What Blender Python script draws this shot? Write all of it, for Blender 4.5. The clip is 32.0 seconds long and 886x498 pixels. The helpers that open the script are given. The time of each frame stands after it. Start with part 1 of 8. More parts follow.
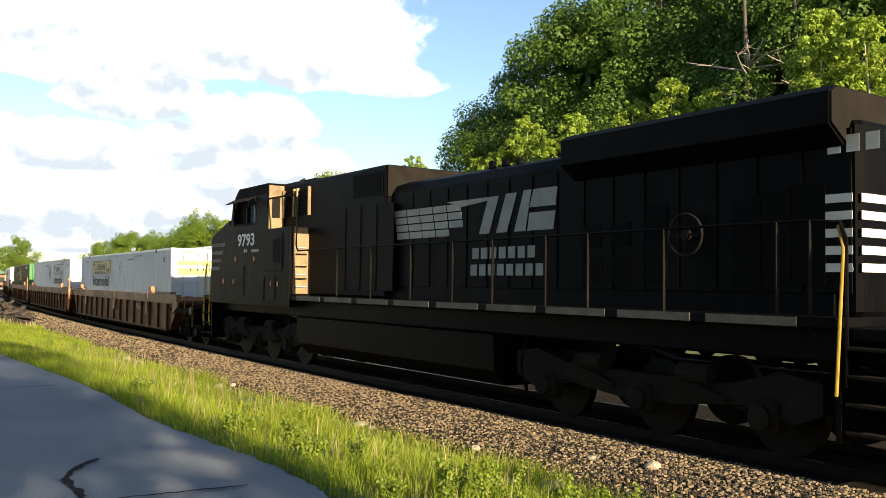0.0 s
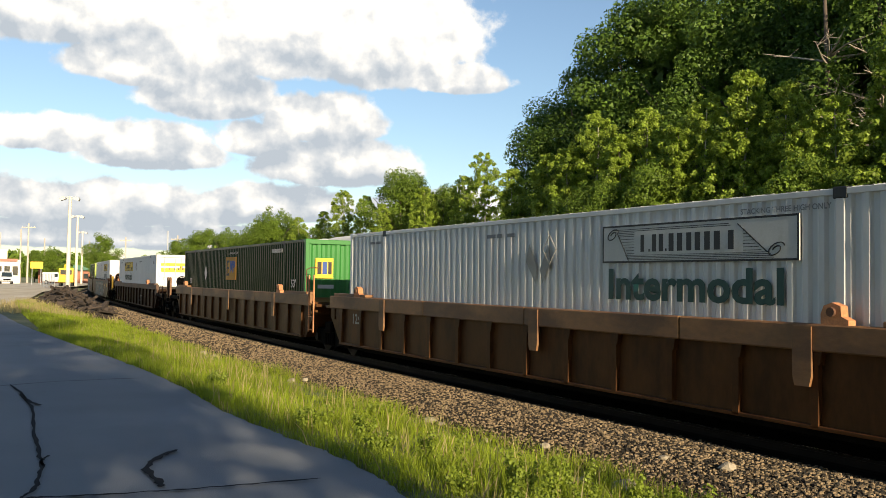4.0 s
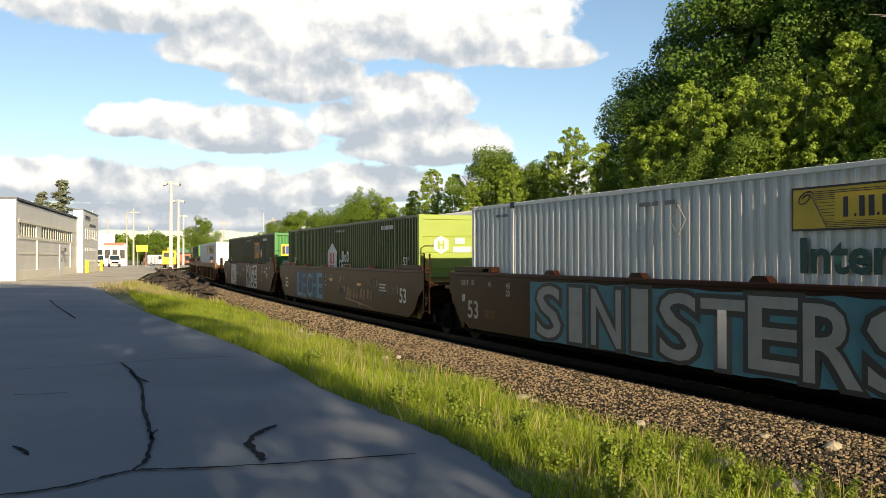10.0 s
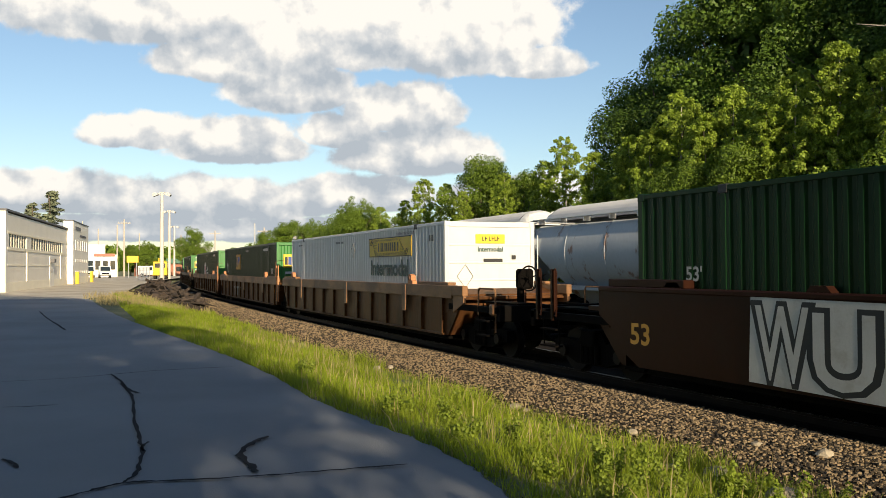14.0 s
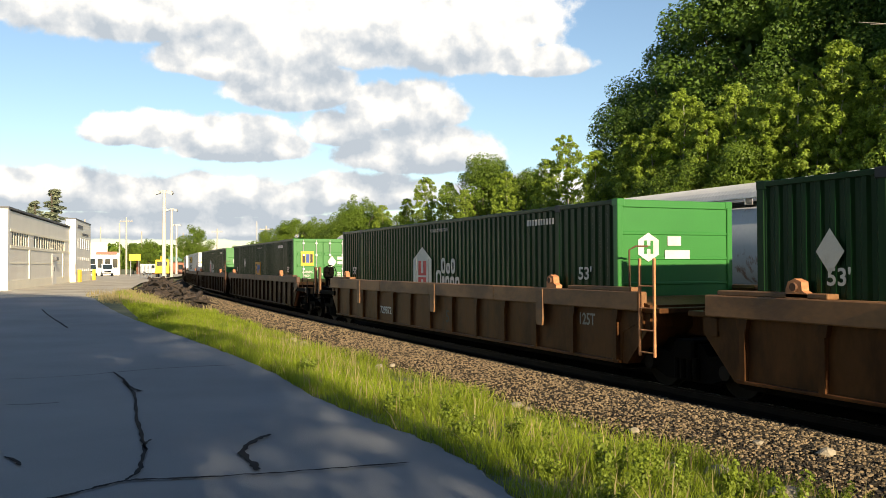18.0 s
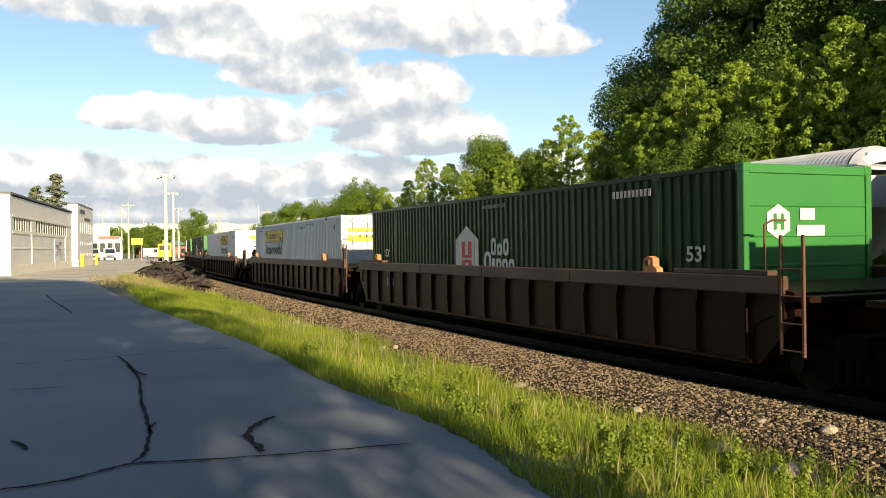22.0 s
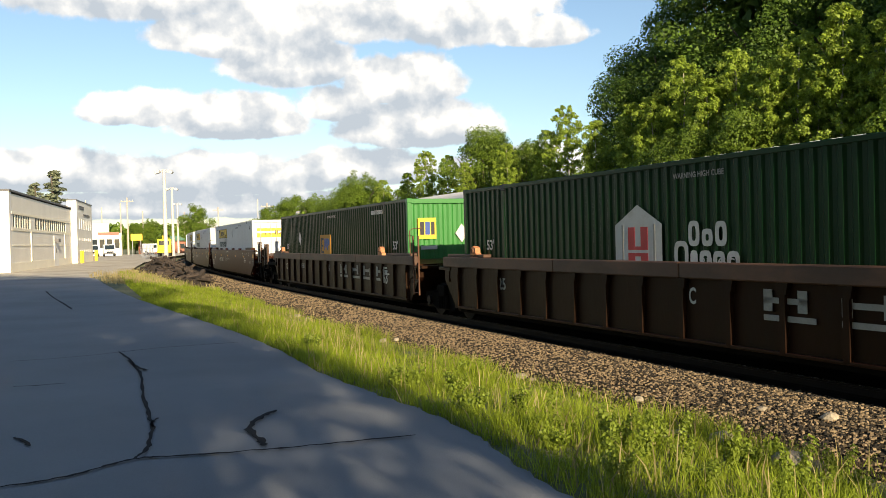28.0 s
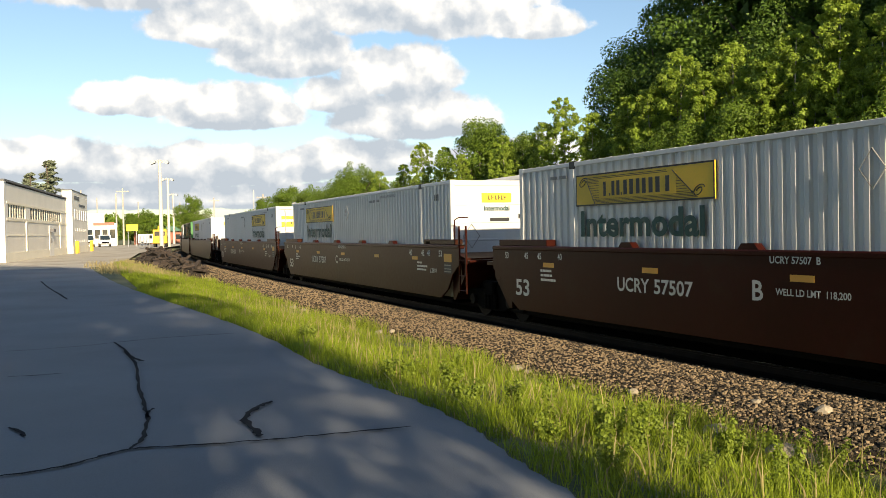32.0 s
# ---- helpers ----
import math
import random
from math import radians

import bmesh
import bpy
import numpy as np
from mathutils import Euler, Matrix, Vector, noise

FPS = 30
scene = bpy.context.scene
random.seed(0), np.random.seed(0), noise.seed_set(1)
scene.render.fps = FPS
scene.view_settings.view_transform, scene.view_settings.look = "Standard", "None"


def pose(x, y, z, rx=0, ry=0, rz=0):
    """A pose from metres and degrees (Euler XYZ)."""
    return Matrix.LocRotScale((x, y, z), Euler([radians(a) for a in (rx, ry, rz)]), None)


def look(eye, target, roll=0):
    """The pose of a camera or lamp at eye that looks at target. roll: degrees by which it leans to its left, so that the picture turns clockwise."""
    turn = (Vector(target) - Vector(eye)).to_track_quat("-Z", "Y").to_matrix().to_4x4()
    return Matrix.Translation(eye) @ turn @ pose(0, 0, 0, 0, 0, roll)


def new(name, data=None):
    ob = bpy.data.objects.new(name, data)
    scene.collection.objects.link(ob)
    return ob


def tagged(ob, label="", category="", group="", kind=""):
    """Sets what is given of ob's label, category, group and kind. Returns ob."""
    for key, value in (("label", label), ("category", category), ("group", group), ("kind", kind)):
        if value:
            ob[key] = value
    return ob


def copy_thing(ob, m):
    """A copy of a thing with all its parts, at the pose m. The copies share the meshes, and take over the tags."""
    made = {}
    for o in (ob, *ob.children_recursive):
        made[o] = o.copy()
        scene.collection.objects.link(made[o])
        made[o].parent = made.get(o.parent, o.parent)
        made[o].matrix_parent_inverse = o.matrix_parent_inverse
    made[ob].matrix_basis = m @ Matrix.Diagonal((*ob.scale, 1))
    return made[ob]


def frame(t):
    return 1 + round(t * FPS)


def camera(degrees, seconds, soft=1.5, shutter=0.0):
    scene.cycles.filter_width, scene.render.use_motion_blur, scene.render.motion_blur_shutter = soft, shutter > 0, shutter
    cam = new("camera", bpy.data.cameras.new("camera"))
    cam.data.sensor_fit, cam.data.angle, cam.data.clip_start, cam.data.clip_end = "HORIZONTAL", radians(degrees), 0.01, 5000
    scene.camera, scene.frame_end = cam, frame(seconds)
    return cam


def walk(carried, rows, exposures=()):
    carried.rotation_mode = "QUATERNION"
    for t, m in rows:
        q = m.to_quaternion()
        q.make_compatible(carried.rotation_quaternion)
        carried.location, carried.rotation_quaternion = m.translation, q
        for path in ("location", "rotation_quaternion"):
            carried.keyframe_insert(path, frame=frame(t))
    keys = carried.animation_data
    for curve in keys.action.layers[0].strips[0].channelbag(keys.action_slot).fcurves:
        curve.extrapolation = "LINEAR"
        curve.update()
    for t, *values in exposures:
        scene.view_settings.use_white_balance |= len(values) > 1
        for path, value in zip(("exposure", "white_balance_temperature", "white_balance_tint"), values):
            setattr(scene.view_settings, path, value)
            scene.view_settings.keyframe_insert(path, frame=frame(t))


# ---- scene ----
# Place: a rail line seen from a driveway. x right, y ahead, z up; z = 0 is the asphalt.
EYE_Z = 1.75
RAIL_Z = -0.31
PATH = [
(0.0, -10.90, 2.33, -0.67), (0.5, -11.17, 2.39, -1.00), (1.0, -11.38, 2.40, -0.90), (1.5, -11.58, 2.42, -0.81),
(2.0, -11.47, 2.43, -1.07), (2.5, -11.02, 2.43, -0.74), (3.0, -10.57, 2.35, -0.65), (3.5, -9.06, 2.28, -0.96),
(4.0, -6.29, 2.06, -0.77), (4.5, -3.98, 1.73, -0.69), (6.5, 0.06, 0.81, -0.17), (7.0, 0.27, 0.64, -0.21),
(7.5, 0.40, 0.66, -0.45), (8.0, 0.24, 0.65, -0.01), (8.5, 0.07, 0.61, -0.35), (9.0, 0.00, 0.57, -0.30),
(9.5, -0.08, 0.48, 0.05), (10.0, -0.29, 0.53, 0.06), (10.5, -0.52, 0.48, 0.03), (11.0, -0.68, 0.37, -0.03),
(11.5, -0.68, 0.43, 0.11), (12.0, -0.71, 0.62, 0.09), (12.5, -0.79, 0.82, 0.16), (13.0, -0.83, 0.93, 0.34),
(13.5, -0.86, 1.07, 0.46), (14.0, -0.84, 1.17, 0.31), (14.5, -0.83, 1.19, 0.21), (16.5, -0.79, 1.26, 0.73),
(17.0, -0.73, 1.25, 0.77), (17.5, -0.68, 1.14, 0.56), (18.0, -0.71, 1.06, 0.26), (18.5, -0.67, 0.82, 0.35),
(19.0, -0.61, 0.63, 0.65), (19.5, -0.59, 0.46, 0.82), (20.0, -0.58, 0.34, 0.56), (20.5, -0.63, 0.26, 0.58),
(21.0, -0.61, -0.00, 0.63), (21.5, -0.62, -0.13, 0.92), (22.0, -0.57, -0.17, 0.76), (22.5, -0.50, -0.23, 0.83),
(23.0, -0.52, -0.26, 1.07), (23.5, -0.67, -0.28, 1.53), (24.0, -0.71, -0.39, 1.09), (24.5, -0.69, -0.43, 0.91),
(25.0, -0.67, -0.53, 0.92), (25.5, -0.67, -0.61, 1.37), (27.5, -0.73, -0.68, 1.78), (28.0, -0.60, -0.70, 1.45),
(28.5, -0.51, -0.78, 1.05), (29.0, -0.38, -0.88, 0.90), (29.5, -0.38, -0.87, 1.04), (30.0, -0.46, -0.92, 0.88),
(30.5, -0.60, -0.98, 0.71), (31.0, -0.71, -1.05, 0.59), (31.5, -0.77, -1.16, 0.61), (32.0, -0.86, -1.25, 1.19)]
cam = camera(54.5, 32.0, soft=0.7)
# the film's own exposure: stops, kelvin, tint
EXPOSURE = [(0.0, 1.44), (1.0, 1.24), (2.0, 0.78), (3.0, 0.86), (4.0, 0.92), (6.5, 0.56), (7.0, 0.54), (8.0, 0.79), (9.0, 0.68), (10.0, 0.91), (11.0, 0.91), (13.0, 0.91), (14.0, 0.73), (17.0, 0.9), (18.0, 0.95), (22.0, 1.0), (23.0, 0.93), (24.0, 0.89), (28.0, 1.0), (30.0, 0.94), (31.0, 0.72), (32.0, 0.99)]
walk(cam, [(t, pose(0, 0, EYE_Z, 90 + p, r, y)) for t, y, p, r in PATH], exposures=[(t, e, 6850, 10) for t, e in EXPOSURE])

# ---- the line of the track: arc length s grows away from the camera ----
TH0, K0, K1 = 0.40781, 0.98276e-3, 0.81864e-5
HALF = 1.295
S_MIN, S_MAX, S_STEP = -420.0, 760.0, 0.5


def bend(s):
    """Curvature to the right, per metre, at arc length s."""
    if s < -90:
        return 0.0
    if s > 330:
        return 0.0
    return K0 + K1 * min(max(s, 0.0), 55.0)


_s = np.arange(S_MIN, S_MAX + S_STEP, S_STEP)
_k = np.array([bend(float(q)) for q in _s])
_i0 = int(round(-S_MIN / S_STEP))
_th = TH0 - (np.cumsum(_k) * S_STEP - np.cumsum(_k)[_i0] * S_STEP)
_dx, _dy = -np.sin(_th), np.cos(_th)
_x = np.cumsum(_dx) * S_STEP
_y = np.cumsum(_dy) * S_STEP
_x = _x - _x[_i0] + 1.084 + HALF * math.cos(TH0)
_y = _y - _y[_i0] + 20.0 + HALF * math.sin(TH0)


def on_track(s, d=0.0):
    """Point of the ground plan at arc length s, d metres to the camera's side of the track's centre."""
    x, y, th = np.interp(s, _s, _x), np.interp(s, _s, _y), np.interp(s, _s, _th)
    return x - d * np.cos(th), y - d * np.sin(th)


def heading(s):
    return float(np.interp(s, _s, _th))


def track_d(x, y):
    """Signed distance to the track's centre (positive on the camera's side) of arrays of points."""
    x, y = np.asarray(x, float), np.asarray(y, float)
    px, py, pt = _x[::8], _y[::8], _th[::8]
    best = np.full(x.shape, 1e9)
    out = np.zeros(x.shape)
    for a, b, t in zip(px, py, pt):
        q = (x - a) ** 2 + (y - b) ** 2
        m = q < best
        side = -((x - a) * math.cos(t) + (y - b) * math.sin(t))
        out = np.where(m, np.where(np.abs(side) > 1e-9, side, 0), out)
        best = np.where(m, q, best)
    far = np.sqrt(best)
    return np.where(far - np.abs(out) > 4.0, np.sign(out) * far, out)
# ---- sky and sun ----
SUN_AZ = Vector((0.382, -0.924, 0)).normalized()
SUN_EL = radians(18.5)


def build_sky():
    world = bpy.data.worlds.new("sky")
    scene.world = world
    world.use_nodes = True
    nt = world.node_tree
    nt.nodes.clear()
    N, L = nt.nodes.new, nt.links.new
    out = N("ShaderNodeOutputWorld")
    sky = N("ShaderNodeTexSky")
    sky.sky_type = "NISHITA"
    sky.sun_disc = False
    sky.sun_elevation = SUN_EL
    sky.sun_rotation = math.atan2(SUN_AZ.x, SUN_AZ.y)
    sky.air_density, sky.dust_density, sky.ozone_density = 1.0, 0.4, 2.2
    bg = N("ShaderNodeBackground")
    bg.inputs[1].default_value = 0.084
    L(sky.outputs[0], bg.inputs[0])
    tc = N("ShaderNodeTexCoord")

    def math_node(op, a, b=None, c=None, clamp=False):
        m = N("ShaderNodeMath")
        m.operation, m.use_clamp = op, clamp
        for i, v in enumerate((a, b, c)):
            if v is None:
                continue
            if isinstance(v, (int, float)):
                m.inputs[i].default_value = v
            else:
                L(v, m.inputs[i])
        return m.outputs[0]

    sep = N("ShaderNodeSeparateXYZ")
    L(tc.outputs["Generated"], sep.inputs[0])
    X, Y, Z = sep.outputs
    # azimuth and height of a direction, in degrees (azimuth grows to the left of straight ahead)
    az = math_node("MULTIPLY", math_node("ARCTAN2", math_node("MULTIPLY", X, -1.0), Y), 57.2958)
    el = math_node("MULTIPLY", math_node("ARCSINE", Z), 57.2958)
    co = N("ShaderNodeCombineXYZ")
    L(az, co.inputs[0]), L(el, co.inputs[1])
    warp = N("ShaderNodeTexNoise")
    warp.inputs["Scale"].default_value, warp.inputs["Detail"].default_value = 0.16, 8.0
    warp.inputs["Roughness"].default_value = 0.62
    L(co.outputs[0], warp.inputs["Vector"])
    puff = N("ShaderNodeTexNoise")
    puff.inputs["Scale"].default_value, puff.inputs["Detail"].default_value = 0.55, 9.0
    puff.inputs["Roughness"].default_value = 0.56
    L(co.outputs[0], puff.inputs["Vector"])
    # heaps of cloud: azimuth, height, half width, half height, weight
    heaps = CLOUDS
    total = None
    for a, e, w, h, k in heaps:
        u = math_node("MULTIPLY", math_node("SUBTRACT", az, a), 1.0 / w)
        # flat bases: the lower half falls off faster
        dv = math_node("SUBTRACT", el, e)
        up = math_node("MULTIPLY", math_node("MAXIMUM", dv, 0.0), 1.0 / h)
        dn = math_node("MULTIPLY", math_node("MINIMUM", dv, 0.0), 2.2 / h)
        r2 = math_node("ADD", math_node("POWER", math_node("ABSOLUTE", u), 2.0),
                       math_node("ADD", math_node("MULTIPLY", up, up), math_node("MULTIPLY", dn, dn)))
        g = math_node("MULTIPLY", math_node("POWER", 2.71828, math_node("MULTIPLY", r2, -1.0)), k)
        total = g if total is None else math_node("MAXIMUM", total, g)
    # scattered cloud everywhere else
    else_ = N("ShaderNodeTexNoise")
    else_.inputs["Scale"].default_value, else_.inputs["Detail"].default_value = 0.045, 4.0
    L(co.outputs[0], else_.inputs["Vector"])
    away = math_node("GREATER_THAN", math_node("ABSOLUTE", math_node("ADD", az, 2.0)), 44.0)
    high = math_node("GREATER_THAN", el, 24.0)
    away = math_node("MAXIMUM", away, high)
    stray = math_node("MULTIPLY", math_node("MULTIPLY", else_.outputs[0], 0.52), away)
    total = math_node("MAXIMUM", total, stray)
    field = math_node("ADD", total, math_node("MULTIPLY", math_node("SUBTRACT", warp.outputs[0], 0.5), 0.62))
    field = math_node("ADD", field, math_node("MULTIPLY", math_node("SUBTRACT", puff.outputs[0], 0.5), 0.55))
    cover = N("ShaderNodeMapRange")
    cover.interpolation_type = "SMOOTHSTEP"
    cover.inputs["From Min"].default_value, cover.inputs["From Max"].default_value = 0.40, 0.58
    L(field, cover.inputs["Value"])
    above = N("ShaderNodeMapRange")
    above.inputs["From Min"].default_value, above.inputs["From Max"].default_value = -0.5, 1.5
    L(el, above.inputs["Value"])
    mask = math_node("MULTIPLY", cover.outputs[0], above.outputs[0])
    # thick parts are grey beneath, thin edges and tops white
    tops = []
    for da, de in ((0.0, 0.0), (-0.5, 0.9)):
        at = N("ShaderNodeCombineXYZ")
        L(math_node("ADD", az, da), at.inputs[0]), L(math_node("ADD", el, de), at.inputs[1])
        nz = N("ShaderNodeTexNoise")
        nz.inputs["Scale"].default_value, nz.inputs["Detail"].default_value, nz.inputs["Roughness"].default_value = 0.34, 5.0, 0.5
        L(at.outputs[0], nz.inputs["Vector"])
        tops.append(nz.outputs[0])
    relief = math_node("SUBTRACT", tops[0], tops[1])
    tone = math_node("ADD", math_node("MULTIPLY", relief, 2.6), math_node("MULTIPLY", math_node("SUBTRACT", el, 6.0), 0.035))
    base_dark = None
    for a, e, w, h, k in heaps:
        u = math_node("MULTIPLY", math_node("SUBTRACT", az, a), 1.0 / w)
        dv = math_node("MULTIPLY", math_node("ADD", math_node("SUBTRACT", el, e), 0.42 * h), 2.6 / h)
        g = math_node("POWER", 2.71828, math_node("MULTIPLY", math_node("ADD", math_node("MULTIPLY", u, u), math_node("MULTIPLY", dv, dv)), -1.0))
        g = math_node("MULTIPLY", g, min(1.0, k))
        base_dark = g if base_dark is None else math_node("MAXIMUM", base_dark, g)
    tone = math_node("SUBTRACT", tone, math_node("MULTIPLY", base_dark, 0.72))
    ramp = N("ShaderNodeValToRGB")
    ramp.color_ramp.elements[0].position, ramp.color_ramp.elements[0].color = 0.0, (0.47, 0.535, 0.615, 1)
    ramp.color_ramp.elements[1].position, ramp.color_ramp.elements[1].color = 0.72, (1.0, 0.985, 0.95, 1)
    mid = ramp.color_ramp.elements.new(0.38)
    mid.color = (0.69, 0.725, 0.765, 1)
    L(math_node("ADD", tone, 0.61), ramp.inputs[0])
    cl = N("ShaderNodeBackground")
    cl.inputs[1].default_value = 0.60
    L(ramp.outputs[0], cl.inputs[0])
    mix = N("ShaderNodeMixShader")
    L(mask, mix.inputs[0]), L(bg.outputs[0], mix.inputs[1]), L(cl.outputs[0], mix.inputs[2])
    L(mix.outputs[0], out.inputs[0])


# azimuth (left positive), height, half width, half height, weight
CLOUDS = [
    (4.0, 15.6, 11.5, 5.4, 1.7), (-2.4, 13.8, 5.0, 3.0, 1.25), (-7.4, 12.9, 4.0, 1.5, 1.1), (20.5, 16.2, 10.0, 5.0, 1.5), (33.0, 16.0, 8.0, 5.0, 1.3),
    (13.5, 12.8, 5.0, 2.2, 1.2), (9.0, 11.2, 4.6, 2.6, 1.25), (2.0, 9.9, 4.6, 2.4, 1.3), (6.0, 8.6, 3.6, 2.0, 1.05), (0.8, 7.1, 6.2, 2.5, 1.2),
    (18.0, 8.2, 4.8, 1.8, 1.1), (12.4, 7.6, 5.2, 2.2, 1.2), (24.0, 4.2, 8.0, 2.0, 1.15), (14.0, 3.9, 9.0, 2.2, 1.15), (5.0, 4.4, 7.0, 2.1, 1.05),
    (-6.0, 4.5, 8.0, 2.0, 0.9), (14.0, 2.2, 26.0, 1.6, 0.9),
]
build_sky()
sun = new("sun", bpy.data.lights.new("sun", "SUN"))
sun.data.energy = 5.0
sun.data.angle = radians(0.6)
sun.data.color = (1.0, 0.84, 0.60)
sun.matrix_world = look(Vector((SUN_AZ.x * 60, SUN_AZ.y * 60, 60 * math.tan(SUN_EL))), (0, 0, 0))
# ---- materials ----
def mat(name, color, rough=0.7, metal=0.0, var=0.25, scale=3.0, fine=40.0, bump=0.15, dirt=None, dirt_amt=0.0,
        dirt_scale=0.8, stretch=(1, 1, 1), spec=0.5, rand=0.0, island=0.0, object_space=True, rough_var=0.12, dirt_cut=(0.5, 0.7), film=None):
    """A painted, earthen or metal surface: two scales of colour change, fine relief and shaped stains."""
    m = bpy.data.materials.new(name)
    m.use_nodes = True
    nt = m.node_tree
    N, L = nt.nodes.new, nt.links.new
    b = nt.nodes["Principled BSDF"]
    b.inputs["Roughness"].default_value, b.inputs["Metallic"].default_value = rough, metal
    b.inputs["Specular IOR Level"].default_value = spec
    if film:
        # a film of dust tints what the paint reflects
        b.inputs["Specular Tint"].default_value = (*film, 1)
    tc = N("ShaderNodeTexCoord")
    mp = N("ShaderNodeMapping")
    mp.inputs["Scale"].default_value = stretch
    L(tc.outputs["Object"] if object_space else tc.outputs["Generated"], mp.inputs[0])
    big, small = N("ShaderNodeTexNoise"), N("ShaderNodeTexNoise")
    big.inputs["Scale"].default_value, big.inputs["Detail"].default_value = scale, 6
    small.inputs["Scale"].default_value, small.inputs["Detail"].default_value = fine, 4
    L(mp.outputs[0], big.inputs["Vector"]), L(mp.outputs[0], small.inputs["Vector"])
    mixn = N("ShaderNodeMath")
    mixn.operation = "MULTIPLY_ADD"
    L(big.outputs[0], mixn.inputs[0])
    mixn.inputs[1].default_value = 0.62
    sm = N("ShaderNodeMath")
    sm.operation = "MULTIPLY"
    L(small.outputs[0], sm.inputs[0])
    sm.inputs[1].default_value = 0.38
    L(sm.outputs[0], mixn.inputs[2])
    fac = mixn.outputs[0]
    if rand or island:
        src = N("ShaderNodeObjectInfo").outputs["Random"] if rand else N("ShaderNodeNewGeometry").outputs["Random Per Island"]
        a = N("ShaderNodeMath")
        a.operation = "MULTIPLY_ADD"
        L(src, a.inputs[0])
        a.inputs[1].default_value = rand or island
        c = N("ShaderNodeMath")
        c.operation = "SUBTRACT"
        L(fac, c.inputs[0])
        c.inputs[1].default_value = (rand or island) / 2
        L(c.outputs[0], a.inputs[2])
        fac = a.outputs[0]
    ramp = N("ShaderNodeValToRGB")
    e = ramp.color_ramp.elements
    lo = tuple(max(0.0, x * (1 - var)) for x in color[:3])
    hi = tuple(min(1.0, x * (1 + var)) for x in color[:3])
    e[0].position, e[0].color = 0.3, (*lo, 1)
    e[1].position, e[1].color = 0.7, (*hi, 1)
    L(fac, ramp.inputs[0])
    col = ramp.outputs[0]
    if dirt is not None:
        dn = N("ShaderNodeTexNoise")
        dn.inputs["Scale"].default_value, dn.inputs["Detail"].default_value = dirt_scale, 8
        dn.inputs["Roughness"].default_value = 0.65
        L(mp.outputs[0], dn.inputs["Vector"])
        mr = N("ShaderNodeMapRange")
        mr.interpolation_type = "SMOOTHSTEP"
        mr.inputs["From Min"].default_value, mr.inputs["From Max"].default_value = dirt_cut
        mr.inputs["To Max"].default_value = dirt_amt
        L(dn.outputs[0], mr.inputs["Value"])
        mx = N("ShaderNodeMix")
        mx.data_type = "RGBA"
        L(mr.outputs[0], mx.inputs["Factor"])
        L(col, mx.inputs["A"])
        mx.inputs["B"].default_value = (*dirt, 1)
        col = mx.outputs["Result"]
    L(col, b.inputs["Base Color"])
    rr = N("ShaderNodeMapRange")
    rr.inputs["To Min"].default_value, rr.inputs["To Max"].default_value = max(0.02, rough - rough_var), min(1.0, rough + rough_var)
    L(small.outputs[0], rr.inputs["Value"])
    L(rr.outputs[0], b.inputs["Roughness"])
    if bump:
        bp = N("ShaderNodeBump")
        bp.inputs["Strength"].default_value, bp.inputs["Distance"].default_value = bump, 0.02
        L(small.outputs[0], bp.inputs["Height"])
        L(bp.outputs[0], b.inputs["Normal"])
    return m


def leaf_mat(name, color, var=0.4, trans=0.45):
    m = bpy.data.materials.new(name)
    m.use_nodes = True
    nt = m.node_tree
    N, L = nt.nodes.new, nt.links.new
    nt.nodes.clear()
    out = N("ShaderNodeOutputMaterial")
    geo = N("ShaderNodeNewGeometry")
    tc = N("ShaderNodeTexCoord")
    nz = N("ShaderNodeTexNoise")
    nz.inputs["Scale"].default_value = 0.5
    L(tc.outputs["Object"], nz.inputs["Vector"])
    add = N("ShaderNodeMath")
    add.operation = "MULTIPLY_ADD"
    L(geo.outputs["Random Per Island"], add.inputs[0])
    add.inputs[1].default_value = 0.5
    L(nz.outputs[0], add.inputs[2])
    ramp = N("ShaderNodeValToRGB")
    e = ramp.color_ramp.elements
    e[0].position, e[0].color = 0.35, (*(x * (1 - var) for x in color), 1)
    e[1].position, e[1].color = 1.0, (color[0] * (1 + var) * 1.05, color[1] * (1 + var), color[2] * (1 + var * 0.5), 1)
    L(add.outputs[0], ramp.inputs[0])
    p = N("ShaderNodeBsdfPrincipled")
    p.inputs["Roughness"].default_value = 0.55
    p.inputs["Specular IOR Level"].default_value = 0.3
    L(ramp.outputs[0], p.inputs["Base Color"])
    tr = N("ShaderNodeBsdfTranslucent")
    L(ramp.outputs[0], tr.inputs[0])
    mx = N("ShaderNodeMixShader")
    mx.inputs[0].default_value = trans
    L(p.outputs[0], mx.inputs[1]), L(tr.outputs[0], mx.inputs[2]), L(mx.outputs[0], out.inputs[0])
    return m


def glass_mat(name, tint=(0.02, 0.03, 0.035)):
    m = bpy.data.materials.new(name)
    m.use_nodes = True
    b = m.node_tree.nodes["Principled BSDF"]
    b.inputs["Base Color"].default_value = (*tint, 1)
    b.inputs["Roughness"].default_value = 0.06
    b.inputs["Specular IOR Level"].default_value = 0.8
    return m


